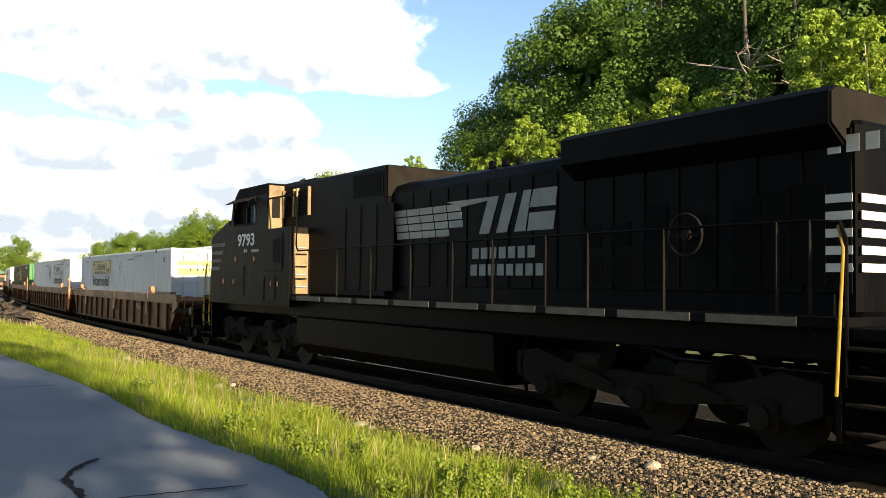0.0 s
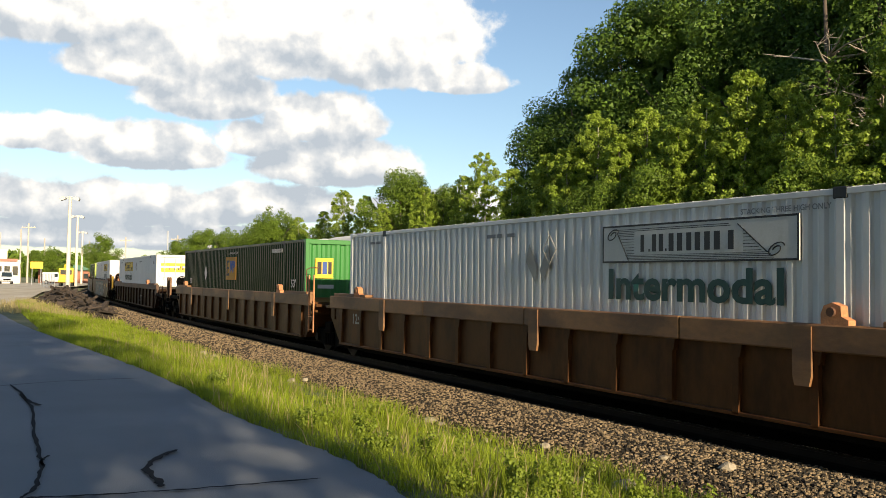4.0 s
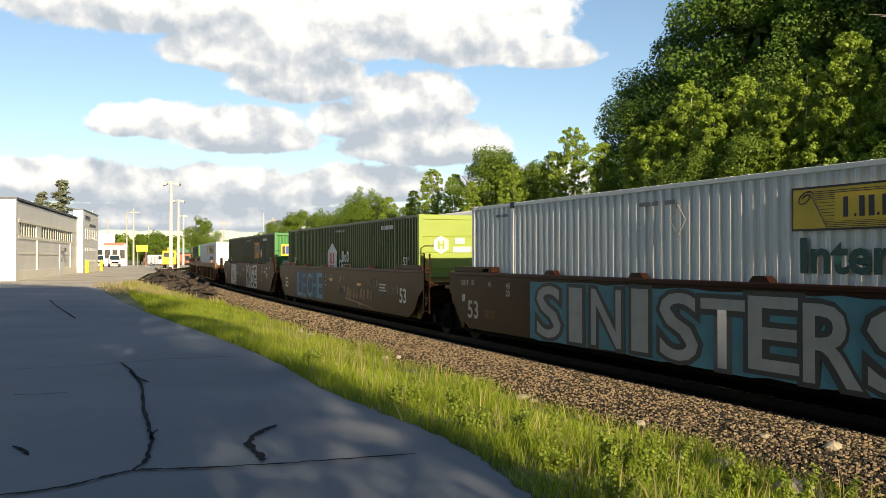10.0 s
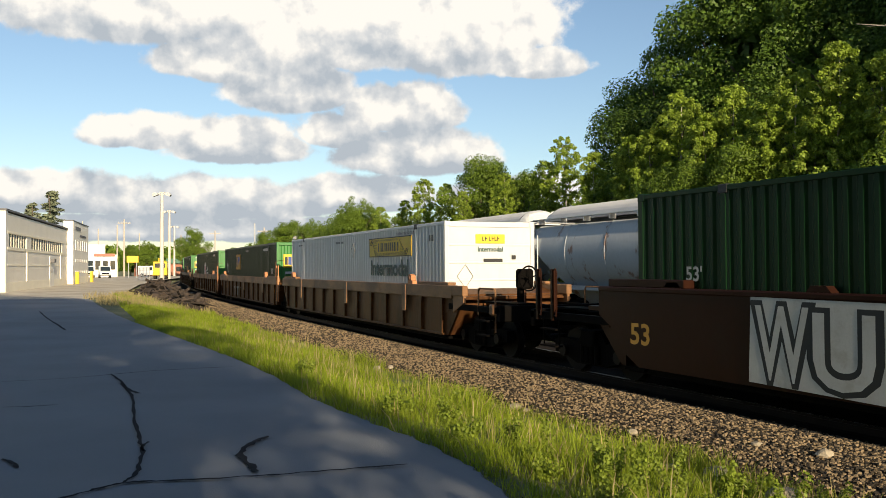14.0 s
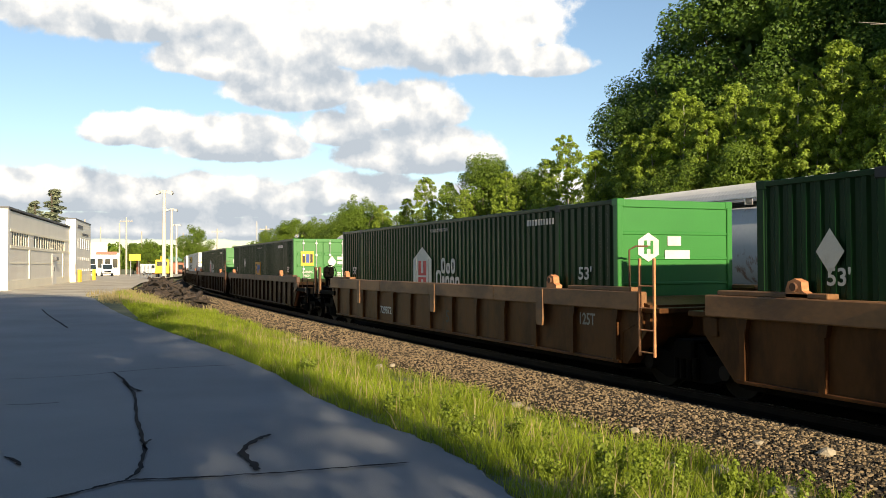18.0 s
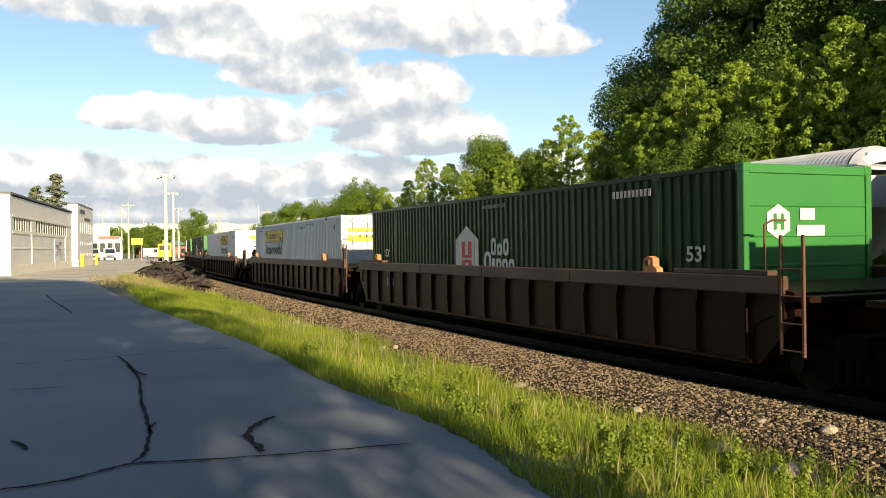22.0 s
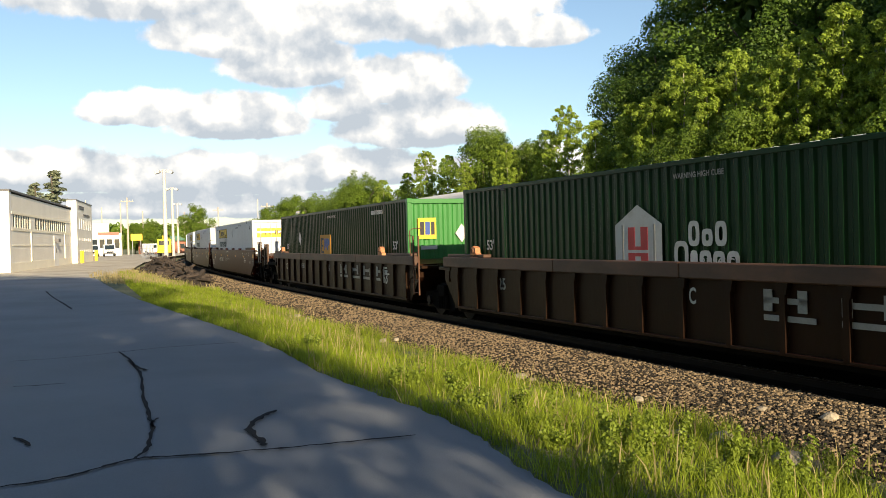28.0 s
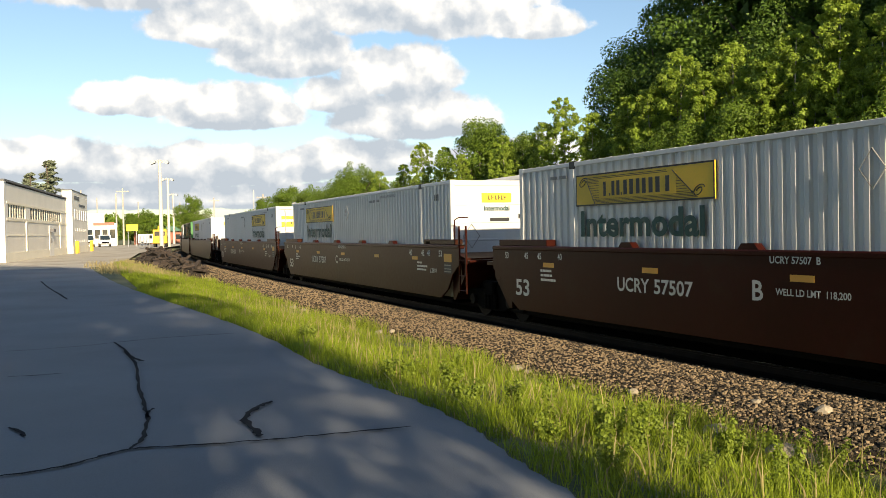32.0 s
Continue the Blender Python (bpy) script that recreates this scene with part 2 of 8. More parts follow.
M = {}
M["asphalt"] = mat("asphalt", (0.178, 0.192, 0.212), 0.85, spec=0.25, var=0.2, scale=0.35, fine=80, bump=0.35, dirt=(0.21, 0.22, 0.235), dirt_amt=0.5, dirt_scale=0.25, dirt_cut=(0.45, 0.7))
M["tar"] = mat("tar_seal", (0.020, 0.021, 0.024), 0.9, var=0.3, scale=4, bump=0.2, spec=0.05)
M["soil"] = mat("verge_soil", (0.085, 0.10, 0.035), 0.95, var=0.5, scale=0.7, fine=14, bump=0.6, dirt=(0.19, 0.15, 0.09), dirt_amt=0.7, dirt_scale=0.35)
M["field"] = mat("far_ground", (0.13, 0.14, 0.06), 0.95, var=0.45, scale=0.05, fine=1.2, bump=0.2, dirt=(0.2, 0.17, 0.11), dirt_amt=0.6, dirt_scale=0.04)
# bed is near-black: the shade under the train is put into its colour
M["ballast"] = mat("ballast_bed_shaded", (0.016, 0.012, 0.009), 0.95, var=0.55, scale=5, fine=24, bump=1.0, dirt=(0.008, 0.007, 0.006), dirt_amt=0.6, dirt_scale=2.0, spec=0.1)
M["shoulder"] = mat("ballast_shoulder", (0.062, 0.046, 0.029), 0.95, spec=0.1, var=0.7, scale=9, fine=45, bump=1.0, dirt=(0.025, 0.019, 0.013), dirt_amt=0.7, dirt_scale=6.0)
M["stone"] = mat("ballast_stone", (0.120, 0.088, 0.052), 0.9, var=0.9, scale=6, fine=50, bump=0.3, island=1.1)
M["rock"] = mat("pale_rock", (0.29, 0.25, 0.19), 0.9, var=0.3, scale=5, fine=40, bump=0.4, rand=0.4)
M["gravel"] = mat("lot_gravel", (0.40, 0.36, 0.29), 0.95, var=0.35, scale=0.4, fine=16, bump=0.4, dirt=(0.18, 0.15, 0.115), dirt_amt=0.6, dirt_scale=0.22)
# rail sides carry the under-train shade in their colour
M["rail"] = mat("rail_steel_shaded", (0.018, 0.012, 0.009), 0.6, 0.3, var=0.3, scale=4, spec=0.1)
M["rail_top"] = mat("rail_running_face", (0.55, 0.53, 0.5), 0.25, 1.0, var=0.1)
# sleepers too are darkened to stand for shade under the train
M["tie"] = mat("sleeper_wood_shaded", (0.008, 0.0065, 0.005), 0.9, var=0.4, scale=4, stretch=(1, 6, 6), bump=0.5, spec=0.05)
M["white"] = mat("container_white", (0.53, 0.545, 0.55), 0.42, var=0.06, scale=0.7, fine=8, bump=0.04, dirt=(0.42, 0.38, 0.33), dirt_amt=0.35, dirt_scale=1.1, stretch=(1, 1, 0.35), dirt_cut=(0.52, 0.8))
# green and olive sides: the shade of the near side is in these colours
M["green"] = mat("container_green_shaded", (0.0034, 0.0255, 0.0080), 0.42, spec=0.16, var=0.2, scale=0.7, fine=8, bump=0.04, dirt=(0.025, 0.05, 0.03), dirt_amt=0.4, dirt_scale=1.1, stretch=(1, 1, 0.35), dirt_cut=(0.5, 0.8), film=(1.0, 0.95, 0.72))
M["olive"] = mat("container_olive_shaded", (0.026, 0.060, 0.011), 0.42, var=0.2, scale=0.7, fine=8, bump=0.04, dirt=(0.05, 0.07, 0.03), dirt_amt=0.4, dirt_scale=1.1, stretch=(1, 1, 0.35), dirt_cut=(0.5, 0.8), spec=0.16, film=(1.0, 0.95, 0.72))
# front ends of the green containers: the sunlight on them is in the colour
M["lime"] = mat("end_lime_sunlit", (0.22, 0.29, 0.04), 0.5, var=0.12, scale=1.0, bump=0.04)
M["kelly"] = mat("end_green_sunlit", (0.022, 0.155, 0.026), 0.5, var=0.12, scale=1.0, bump=0.04)
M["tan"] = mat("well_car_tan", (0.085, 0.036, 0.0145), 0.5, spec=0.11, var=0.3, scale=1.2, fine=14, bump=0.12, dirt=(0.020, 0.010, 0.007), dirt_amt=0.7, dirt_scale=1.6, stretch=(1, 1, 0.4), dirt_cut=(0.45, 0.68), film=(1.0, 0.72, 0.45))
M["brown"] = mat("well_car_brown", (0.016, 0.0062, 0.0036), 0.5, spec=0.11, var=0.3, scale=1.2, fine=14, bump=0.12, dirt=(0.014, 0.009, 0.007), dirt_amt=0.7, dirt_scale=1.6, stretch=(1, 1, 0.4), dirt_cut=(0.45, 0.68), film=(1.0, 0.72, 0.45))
M["maroon"] = mat("well_car_maroon", (0.026, 0.0044, 0.0030), 0.42, spec=0.11, rough_var=0.08, var=0.22, scale=1.2, fine=14, bump=0.06, dirt=(0.03, 0.018, 0.012), dirt_amt=0.5, dirt_scale=1.3, stretch=(0.6, 1, 0.6), dirt_cut=(0.5, 0.75), film=(1.0, 0.72, 0.45))
M["boxcar"] = mat("well_car_oxide", (0.022, 0.0074, 0.0046), 0.45, spec=0.11, rough_var=0.08, var=0.25, scale=1.2, fine=14, bump=0.06, dirt=(0.02, 0.012, 0.010), dirt_amt=0.6, dirt_scale=1.3, stretch=(0.6, 1, 0.6), dirt_cut=(0.48, 0.7), film=(1.0, 0.72, 0.45))
# top chords lighter than the sides: the sun on them is in the colour
M["tan_chord"] = mat("sunlit_tan_chord", (0.20, 0.098, 0.040), 0.6, spec=0.4, var=0.35, scale=1.5, fine=16, bump=0.15, dirt=(0.06, 0.03, 0.016), dirt_amt=0.7, dirt_scale=1.2, stretch=(0.5, 1, 1), dirt_cut=(0.45, 0.65))
M["brown_chord"] = mat("sunlit_brown_chord", (0.075, 0.036, 0.020), 0.6, spec=0.4, var=0.35, scale=1.5, fine=16, bump=0.15, dirt=(0.03, 0.016, 0.01), dirt_amt=0.7, dirt_scale=1.2, stretch=(0.5, 1, 1), dirt_cut=(0.45, 0.65))
M["rusty"] = mat("rusty_steel", (0.10, 0.045, 0.024), 0.85, var=0.4, scale=3, bump=0.25)
M["orange"] = mat("orange_casting", (0.46, 0.20, 0.09), 0.8, var=0.35, scale=5, bump=0.2)
# running gear: the darkness under the train is put into these two colours
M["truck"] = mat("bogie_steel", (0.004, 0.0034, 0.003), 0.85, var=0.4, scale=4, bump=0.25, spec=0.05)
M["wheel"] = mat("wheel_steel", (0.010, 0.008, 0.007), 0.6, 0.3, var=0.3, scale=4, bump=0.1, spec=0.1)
M["black"] = mat("loco_black", (0.0017, 0.0018, 0.0022), 0.55, spec=0.05, var=0.25, scale=1.2, fine=12, bump=0.05, dirt=(0.008, 0.007, 0.006), dirt_amt=0.5, dirt_scale=1.4, stretch=(1, 1, 0.4), dirt_cut=(0.46, 0.72))
M["grille"] = mat("dark_grille", (0.002, 0.002, 0.0024), 0.7, var=0.2, spec=0.05)
# dust on the trucks; on end sheets and roof edges also painted sunlight
M["dusty"] = mat("dusty_sunlit_steel", (0.015, 0.013, 0.011), 0.9, var=0.4, scale=3, bump=0.25, spec=0.05)
M["paint_white"] = mat("white_paint", (0.50, 0.50, 0.48), 0.6, var=0.12, scale=2, bump=0.03, dirt=(0.3, 0.27, 0.22), dirt_amt=0.4, dirt_scale=3)
M["stripe_paint"] = mat("dirty_stripe_paint", (0.11, 0.105, 0.085), 0.7, spec=0.15, var=0.4, scale=3, bump=0.03)
M["paint_grey"] = mat("worn_white_paint", (0.26, 0.255, 0.235), 0.65, var=0.25, scale=3, bump=0.03)
M["yellow"] = mat("yellow_paint", (0.62, 0.41, 0.025), 0.6, var=0.15, scale=2, bump=0.03)
# dusty steel made pale cream: sunlight on front-facing sheets is in the colour
M["sunlit_dust"] = mat("sunlit_dusty_cream", (0.26, 0.19, 0.11), 0.8, spec=0.1, var=0.3, scale=3, bump=0.1, dirt=(0.10, 0.07, 0.05), dirt_amt=0.6, dirt_scale=2.0)
M["worn_yellow"] = mat("worn_yellow_paint", (0.32, 0.20, 0.03), 0.7, spec=0.2, var=0.3, scale=6, bump=0.05)
M["paleyellow"] = mat("faded_yellow_panel", (0.44, 0.35, 0.12), 0.6, var=0.12, scale=2, bump=0.03)
M["patch"] = mat("amber_patch", (0.42, 0.20, 0.014), 0.6, spec=0.2, var=0.12, scale=2, bump=0.03)
M["paint_dark"] = mat("faded_black_stencil", (0.20, 0.21, 0.22), 0.7, spec=0.1, var=0.3, bump=0.0)
M["ink"] = mat("black_ink", (0.012, 0.013, 0.014), 0.6, var=0.2, bump=0.0)
M["teal"] = mat("dark_green_ink", (0.004, 0.045, 0.038), 0.6, var=0.15, bump=0.0)
M["blue"] = mat("blue_ink", (0.02, 0.06, 0.24), 0.6, var=0.15, bump=0.0)
M["red"] = mat("red_paint", (0.42, 0.03, 0.03), 0.6, var=0.2, bump=0.0)
M["amber"] = mat("amber_sticker", (0.55, 0.28, 0.03), 0.5, var=0.1, bump=0.0)
M["tag_white"] = mat("sprayed_white", (0.20, 0.21, 0.22), 0.6, var=0.2, scale=3, bump=0.0)
M["tag_sky"] = mat("sprayed_sky_blue", (0.035, 0.14, 0.19), 0.7, var=0.3, scale=2, bump=0.0)
M["tag_navy"] = mat("sprayed_navy", (0.03, 0.06, 0.17), 0.7, var=0.3, scale=2, bump=0.0)
M["tag_blue"] = mat("sprayed_blue", (0.05, 0.17, 0.27), 0.6, var=0.3, scale=3, bump=0.0)
M["galv"] = mat("galvanised_steel", (0.50, 0.51, 0.52), 0.45, 0.6, var=0.2, scale=2, bump=0.06)
M["hopper_white"] = mat("hopper_white", (0.42, 0.44, 0.455), 0.6, var=0.12, scale=0.5, fine=10, bump=0.05, dirt=(0.20, 0.10, 0.06), dirt_amt=0.9, dirt_scale=1.5, stretch=(1, 1, 0.55), dirt_cut=(0.56, 0.66))
M["hopper_red"] = mat("hopper_red", (0.23, 0.085, 0.05), 0.75, var=0.25, scale=0.6, fine=10, bump=0.08, dirt=(0.30, 0.22, 0.17), dirt_amt=0.5, dirt_scale=1.4, stretch=(1, 1, 0.25), dirt_cut=(0.5, 0.75))
M["roof_panel"] = mat("hopper_roof", (0.40, 0.41, 0.42), 0.55, 0.1, var=0.15, scale=1, bump=0.05)
M["bark"] = mat("bark", (0.085, 0.066, 0.05), 0.95, var=0.4, scale=2, fine=14, stretch=(1, 1, 0.25), bump=0.8)
M["birch_bark"] = mat("birch_bark", (0.42, 0.38, 0.31), 0.85, var=0.4, scale=2, fine=12, stretch=(1, 1, 2.5), bump=0.4)
M["dead_wood"] = mat("dead_wood", (0.30, 0.26, 0.21), 0.9, var=0.3, scale=2, fine=14, bump=0.5)
M["oak_leaf"] = leaf_mat("oak_leaf", (0.070, 0.128, 0.020), 0.5, 0.35)
M["birch_leaf"] = leaf_mat("birch_leaf", (0.22, 0.31, 0.045), 0.45, 0.45)
M["maple_leaf"] = leaf_mat("maple_leaf", (0.115, 0.185, 0.024), 0.4, 0.4)
M["needle"] = leaf_mat("needle", (0.16, 0.19, 0.14), 0.4, 0.2)
M["grass"] = leaf_mat("grass_blade", (0.205, 0.275, 0.026), 0.5, 0.5)
M["dry_grass"] = leaf_mat("dry_grass", (0.34, 0.29, 0.15), 0.3, 0.45)
M["weed"] = leaf_mat("weed_leaf", (0.19, 0.26, 0.035), 0.35, 0.45)
M["wall_grey"] = mat("panel_wall_grey", (0.80, 0.755, 0.655), 0.8, var=0.08, scale=0.4, fine=6, bump=0.05)
M["wall_cream"] = mat("cream_trim", (0.86, 0.80, 0.64), 0.8, var=0.07, scale=0.5, bump=0.05)
M["wall_white"] = mat("white_wall", (0.80, 0.77, 0.70), 0.8, var=0.06, scale=0.5, bump=0.05)
M["roof_dark"] = mat("dark_roof_edge", (0.11, 0.11, 0.115), 0.7, var=0.2)
M["glass"] = glass_mat("window_glass")
M["dark_pane"] = mat("dark_pane", (0.035, 0.040, 0.040), 0.45, spec=0.15, var=0.3, bump=0.0)
M["cab_glass"] = glass_mat("cab_glass", (0.05, 0.12, 0.17))
M["pole"] = mat("pale_pole", (0.56, 0.51, 0.44), 0.8, var=0.12, scale=1, bump=0.1)
M["wood_pole"] = mat("weathered_pole", (0.40, 0.36, 0.31), 0.9, var=0.2, scale=2, bump=0.3)
M["brush"] = mat("old_ties", (0.036, 0.026, 0.020), 0.95, var=0.45, scale=3, bump=0.5, rand=0.5)
M["brick"] = mat("brick_red", (0.30, 0.13, 0.085), 0.85, var=0.2, scale=3, fine=30, bump=0.2)
M["green_roof"] = mat("green_roof", (0.035, 0.12, 0.075), 0.6, var=0.15)
M["red_roof"] = mat("red_band", (0.34, 0.12, 0.08), 0.6, var=0.12)
M["tyre"] = mat("tyre_rubber", (0.016, 0.016, 0.017), 0.85, var=0.2)
M["car_white"] = mat("car_paint_white", (0.72, 0.73, 0.73), 0.25, var=0.03, bump=0.0)


# ---- meshes ----
class MB:
    """Collects vertices and faces; much quicker than bmesh for plain solids."""

    def __init__(self):
        self.v, self.f = [], []

    def add(self, verts, faces):
        o = len(self.v)
        self.v += [tuple(p) for p in verts]
        self.f += [tuple(i + o for i in q) for q in faces]
        return self

    def box(self, x0, x1, y0, y1, z0, z1, c=0.0):
        """A box with chamfered upright and level edges of width c."""
        if x1 < x0: x0, x1 = x1, x0
        if y1 < y0: y0, y1 = y1, y0
        if z1 < z0: z0, z1 = z1, z0
        c = min(c, (x1 - x0) * 0.45, (y1 - y0) * 0.45, (z1 - z0) * 0.45)
        if c <= 0:
            P = [(x, y, z) for z in (z0, z1) for y in (y0, y1) for x in (x0, x1)]
            return self.add(P, [(0, 2, 3, 1), (4, 5, 7, 6), (0, 1, 5, 4), (2, 6, 7, 3), (0, 4, 6, 2), (1, 3, 7, 5)])
        def ring(z, i):
            a, b, d, e = x0 + i, x1 - i, y0 + i, y1 - i
            return [(a + c, d, z), (b - c, d, z), (b, d + c, z), (b, e - c, z), (b - c, e, z), (a + c, e, z), (a, e - c, z), (a, d + c, z)]
        R = [ring(z0, c * 0.7), ring(z0 + c, 0), ring(z1 - c, 0), ring(z1, c * 0.7)]
        V = [p for r in R for p in r]
        F = [tuple(reversed(range(8))), tuple(range(24, 32))]
        for k in range(3):
            for i in range(8):
                j = (i + 1) % 8
                F.append((k * 8 + i, k * 8 + j, k * 8 + 8 + j, k * 8 + 8 + i))
        return self.add(V, F)

    def tube(self, pts, r, n=8, r2=None, cap=True):
        """A round bar along a line of points, tapered from r to r2."""
        pts = [Vector(p) for p in pts]
        r2 = r if r2 is None else r2
        V, F = [], []
        m = len(pts)
        for k, p in enumerate(pts):
            t = (pts[min(k + 1, m - 1)] - pts[max(k - 1, 0)]).normalized()
            a = t.orthogonal().normalized() if k == 0 else (u - t * u.dot(t)).normalized()
            u = a
            w = t.cross(u)
            q = r + (r2 - r) * k / max(1, m - 1)
            V += [p + (u * math.cos(2 * math.pi * i / n) + w * math.sin(2 * math.pi * i / n)) * q for i in range(n)]
        for k in range(m - 1):
            for i in range(n):
                j = (i + 1) % n
                F.append((k * n + i, k * n + j, k * n + n + j, k * n + n + i))
        if cap:
            F += [tuple(reversed(range(n))), tuple(range((m - 1) * n, m * n))]
        return self.add(V, F)

    def prism(self, prof, a0, a1, axis="x"):
        """A closed outline swept along an axis. For x the outline is (y, z), for y (x, z), for z (x, y)."""
        n = len(prof)
        area = sum(prof[i][0] * prof[(i + 1) % n][1] - prof[(i + 1) % n][0] * prof[i][1] for i in range(n))
        flip = (area < 0) != (axis == "y")
        def put(p, a):
            return {"x": (a, p[0], p[1]), "y": (p[0], a, p[1]), "z": (p[0], p[1], a)}[axis]
        V = [put(p, a0) for p in prof] + [put(p, a1) for p in prof]
        F = [tuple(reversed(range(n))), tuple(range(n, 2 * n))]
        for i in range(n):
            j = (i + 1) % n
            F.append((i, j, n + j, n + i))
        if flip:
            F = [tuple(reversed(q)) for q in F]
        return self.add(V, F)

    def sheet(self, rows):
        """A skin over rows of points."""
        n = len(rows[0])
        V = [p for r in rows for p in r]
        F = [(k * n + i, k * n + i + 1, k * n + n + i + 1, k * n + n + i) for k in range(len(rows) - 1) for i in range(n - 1)]
        return self.add(V, F)

    def moved(self, m):
        self.v = [tuple(m @ Vector(p)) for p in self.v]
        return self

    def mesh(self, name):
        me = bpy.data.meshes.new(name)
        me.from_pydata(self.v, [], self.f)
        me.update()
        return me


def to_mesh(name, shape, material):
    me = shape if isinstance(shape, bpy.types.Mesh) else shape.mesh(name)
    if material is not None and not me.materials:
        me.materials.append(material)
    return me


def part(name, shape, material, parent, label="", m=None):
    """One mesh object under a thing or a part."""
    ob = new(name, to_mesh(name, shape, material))
    ob.parent = parent
    if m is not None:
        ob.matrix_basis = m
    if label:
        ob["label"] = label
    return ob


def thing(name, label, category, group="", kind="", m=None):
    ob = new(name)
    tagged(ob, label, category, group, kind)
    if m is not None:
        ob.matrix_basis = m
    return ob


def solid(name, shape, material, label, category, group="", kind="", m=None):
    """A thing that is one mesh."""
    ob = new(name, to_mesh(name, shape, material))
    tagged(ob, label, category, group, kind)
    if m is not None:
        ob.matrix_basis = m
    return ob


def smooth(ob, angle=40):
    for p in ob.data.polygons:
        p.use_smooth = True
    return ob


_letters = {}


def letters(text, height, width=None, weight=0.0, lean=0.0):
    """A flat mesh of words in the built-in font, standing upright and facing -y, its lower left corner at the origin."""
    key = (text, height, width, weight, lean)
    if key in _letters:
        return _letters[key]
    cu = bpy.data.curves.new("letters", "FONT")
    cu.body, cu.size, cu.offset, cu.shear, cu.resolution_u = text, 1.0, weight, lean, 3
    cu.extrude = 0.0
    ob = bpy.data.objects.new("letters", cu)
    scene.collection.objects.link(ob)
    bpy.context.view_layer.update()
    me = bpy.data.meshes.new_from_object(ob.evaluated_get(bpy.context.evaluated_depsgraph_get()))
    bpy.data.objects.remove(ob)
    co = np.empty(len(me.vertices) * 3)
    me.vertices.foreach_get("co", co)
    co = co.reshape(-1, 3)
    lo, hi = co.min(0), co.max(0)
    sz = height / (hi[1] - lo[1])
    sx = sz if width is None else width / (hi[0] - lo[0])
    out = np.stack([(co[:, 0] - lo[0]) * sx, np.zeros(len(co)), (co[:, 1] - lo[1]) * sz], 1)
    me.vertices.foreach_set("co", out.ravel())
    me.materials.clear()
    me.update()
    _letters[key] = me
    return me


def write(parent, text, height, x, y, z, material, width=None, weight=0.02, name="lettering", rz=0.0, lean=0.0, label=""):
    me = letters(text, height, width, weight, lean).copy()
    me.materials.append(material)
    ob = new(name, me)
    ob.parent = parent
    ob.matrix_basis = pose(x, y, z, 0, 0, rz)
    if label:
        ob["label"] = label
    return ob


def bars(widths, h):
    """A row of plain bars that stands for small lettering, facing -y."""
    b, x = MB(), 0.0
    for w in widths:
        b.box(x, x + w, -0.002, 0.002, 0, h)
        x += w + h * 0.35
    return b
# ---- ground, driveway, track bed ----
def ground_z(d):
    """Height of the ground at distance d from the main track's centre, positive towards the driveway."""
    return np.interp(d, [-400, -60, -22, -14, -3.6, 3.3, 4.2, 6.9, 9.0, 500], [2.5, 1.6, -0.3, -0.56, -0.58, -0.58, -0.50, -0.05, -0.03, -0.03])


def spaced(far, near, step, growth=1.22):
    out, q, w = [0.0], 0.0, step
    while q < far:
        if q > near:
            w *= growth
        q += w
        out.append(q)
    return out


def build_ground():
    ax = spaced(2600, 22, 0.8)
    xs = np.array([-q for q in reversed(ax[1:])] + ax)
    ay = spaced(3200, 48, 0.8)
    by = spaced(900, 8, 1.2)
    ys = np.array([-q for q in reversed(by[1:])] + ay)
    X, Y = np.meshgrid(xs, ys)
    d = track_d(X, Y)
    Z = ground_z(d)
    rng = np.random.RandomState(3)
    Z = Z + np.where((d > 4) & (d < 6.5), rng.uniform(-0.03, 0.03, Z.shape), 0)
    n, k = X.shape
    V = np.stack([X, Y, Z], -1).reshape(-1, 3).tolist()
    F = [(r * k + c, r * k + c + 1, r * k + k + c + 1, r * k + k + c) for r in range(n - 1) for c in range(k - 1)]
    me = bpy.data.meshes.new("ground")
    me.from_pydata(V, [], F)
    me.materials.append(M["soil"])
    me.materials.append(M["field"])
    me.update()
    ob = new("ground", me)
    tagged(ob, "rough grassy ground running out to the horizon", "ground", kind="structure")
    for p in me.polygons:
        c = p.center
        p.material_index = 1 if c.x * c.x + c.y * c.y > 75 ** 2 else 0
        p.use_smooth = True


def strip_mesh(prof, s0, s1, step=1.0):
    """A skin along the track: prof is a list of (d, z)."""
    b = MB()
    rows = []
    q = s0
    while q <= s1 + 1e-6:
        rows.append([(*on_track(q, d), z) for d, z in prof])
        q += step
    return b.sheet(rows)


build_ground()

# driveway: its edge towards the track, from the camera's feet outwards
EDGE = [(6.0, -14.0), (3.4, -3.0), (2.0, 2.4), (1.25, 4.6), (0.66, 6.4), (0.34, 7.6), (-0.12, 8.75), (-0.66, 9.75), (-1.58, 11.6), (-2.9, 14.8), (-4.75, 18.7),
        (-7.0, 23.05), (-10.6, 30.1), (-14.6, 38.6), (-17.3, 44.6), (-19.0, 48.4), (-20.6, 50.6), (-22.6, 50.6), (-26.0, 49.0), (-60.0, 38.0)]


def smooth_line(P, n=6):
    out = []
    for i in range(len(P) - 1):
        p0, p1, p2, p3 = P[max(0, i - 1)], P[i], P[i + 1], P[min(len(P) - 1, i + 2)]
        for k in range(n):
            t = k / n
            out.append(tuple(0.5 * (2 * b + (c - a) * t + (2 * a - 5 * b + 4 * c - e) * t * t + (3 * b - a - 3 * c + e) * t ** 3)
                             for a, b, c, e in zip(p0, p1, p2, p3)))
    out.append(P[-1])
    return out


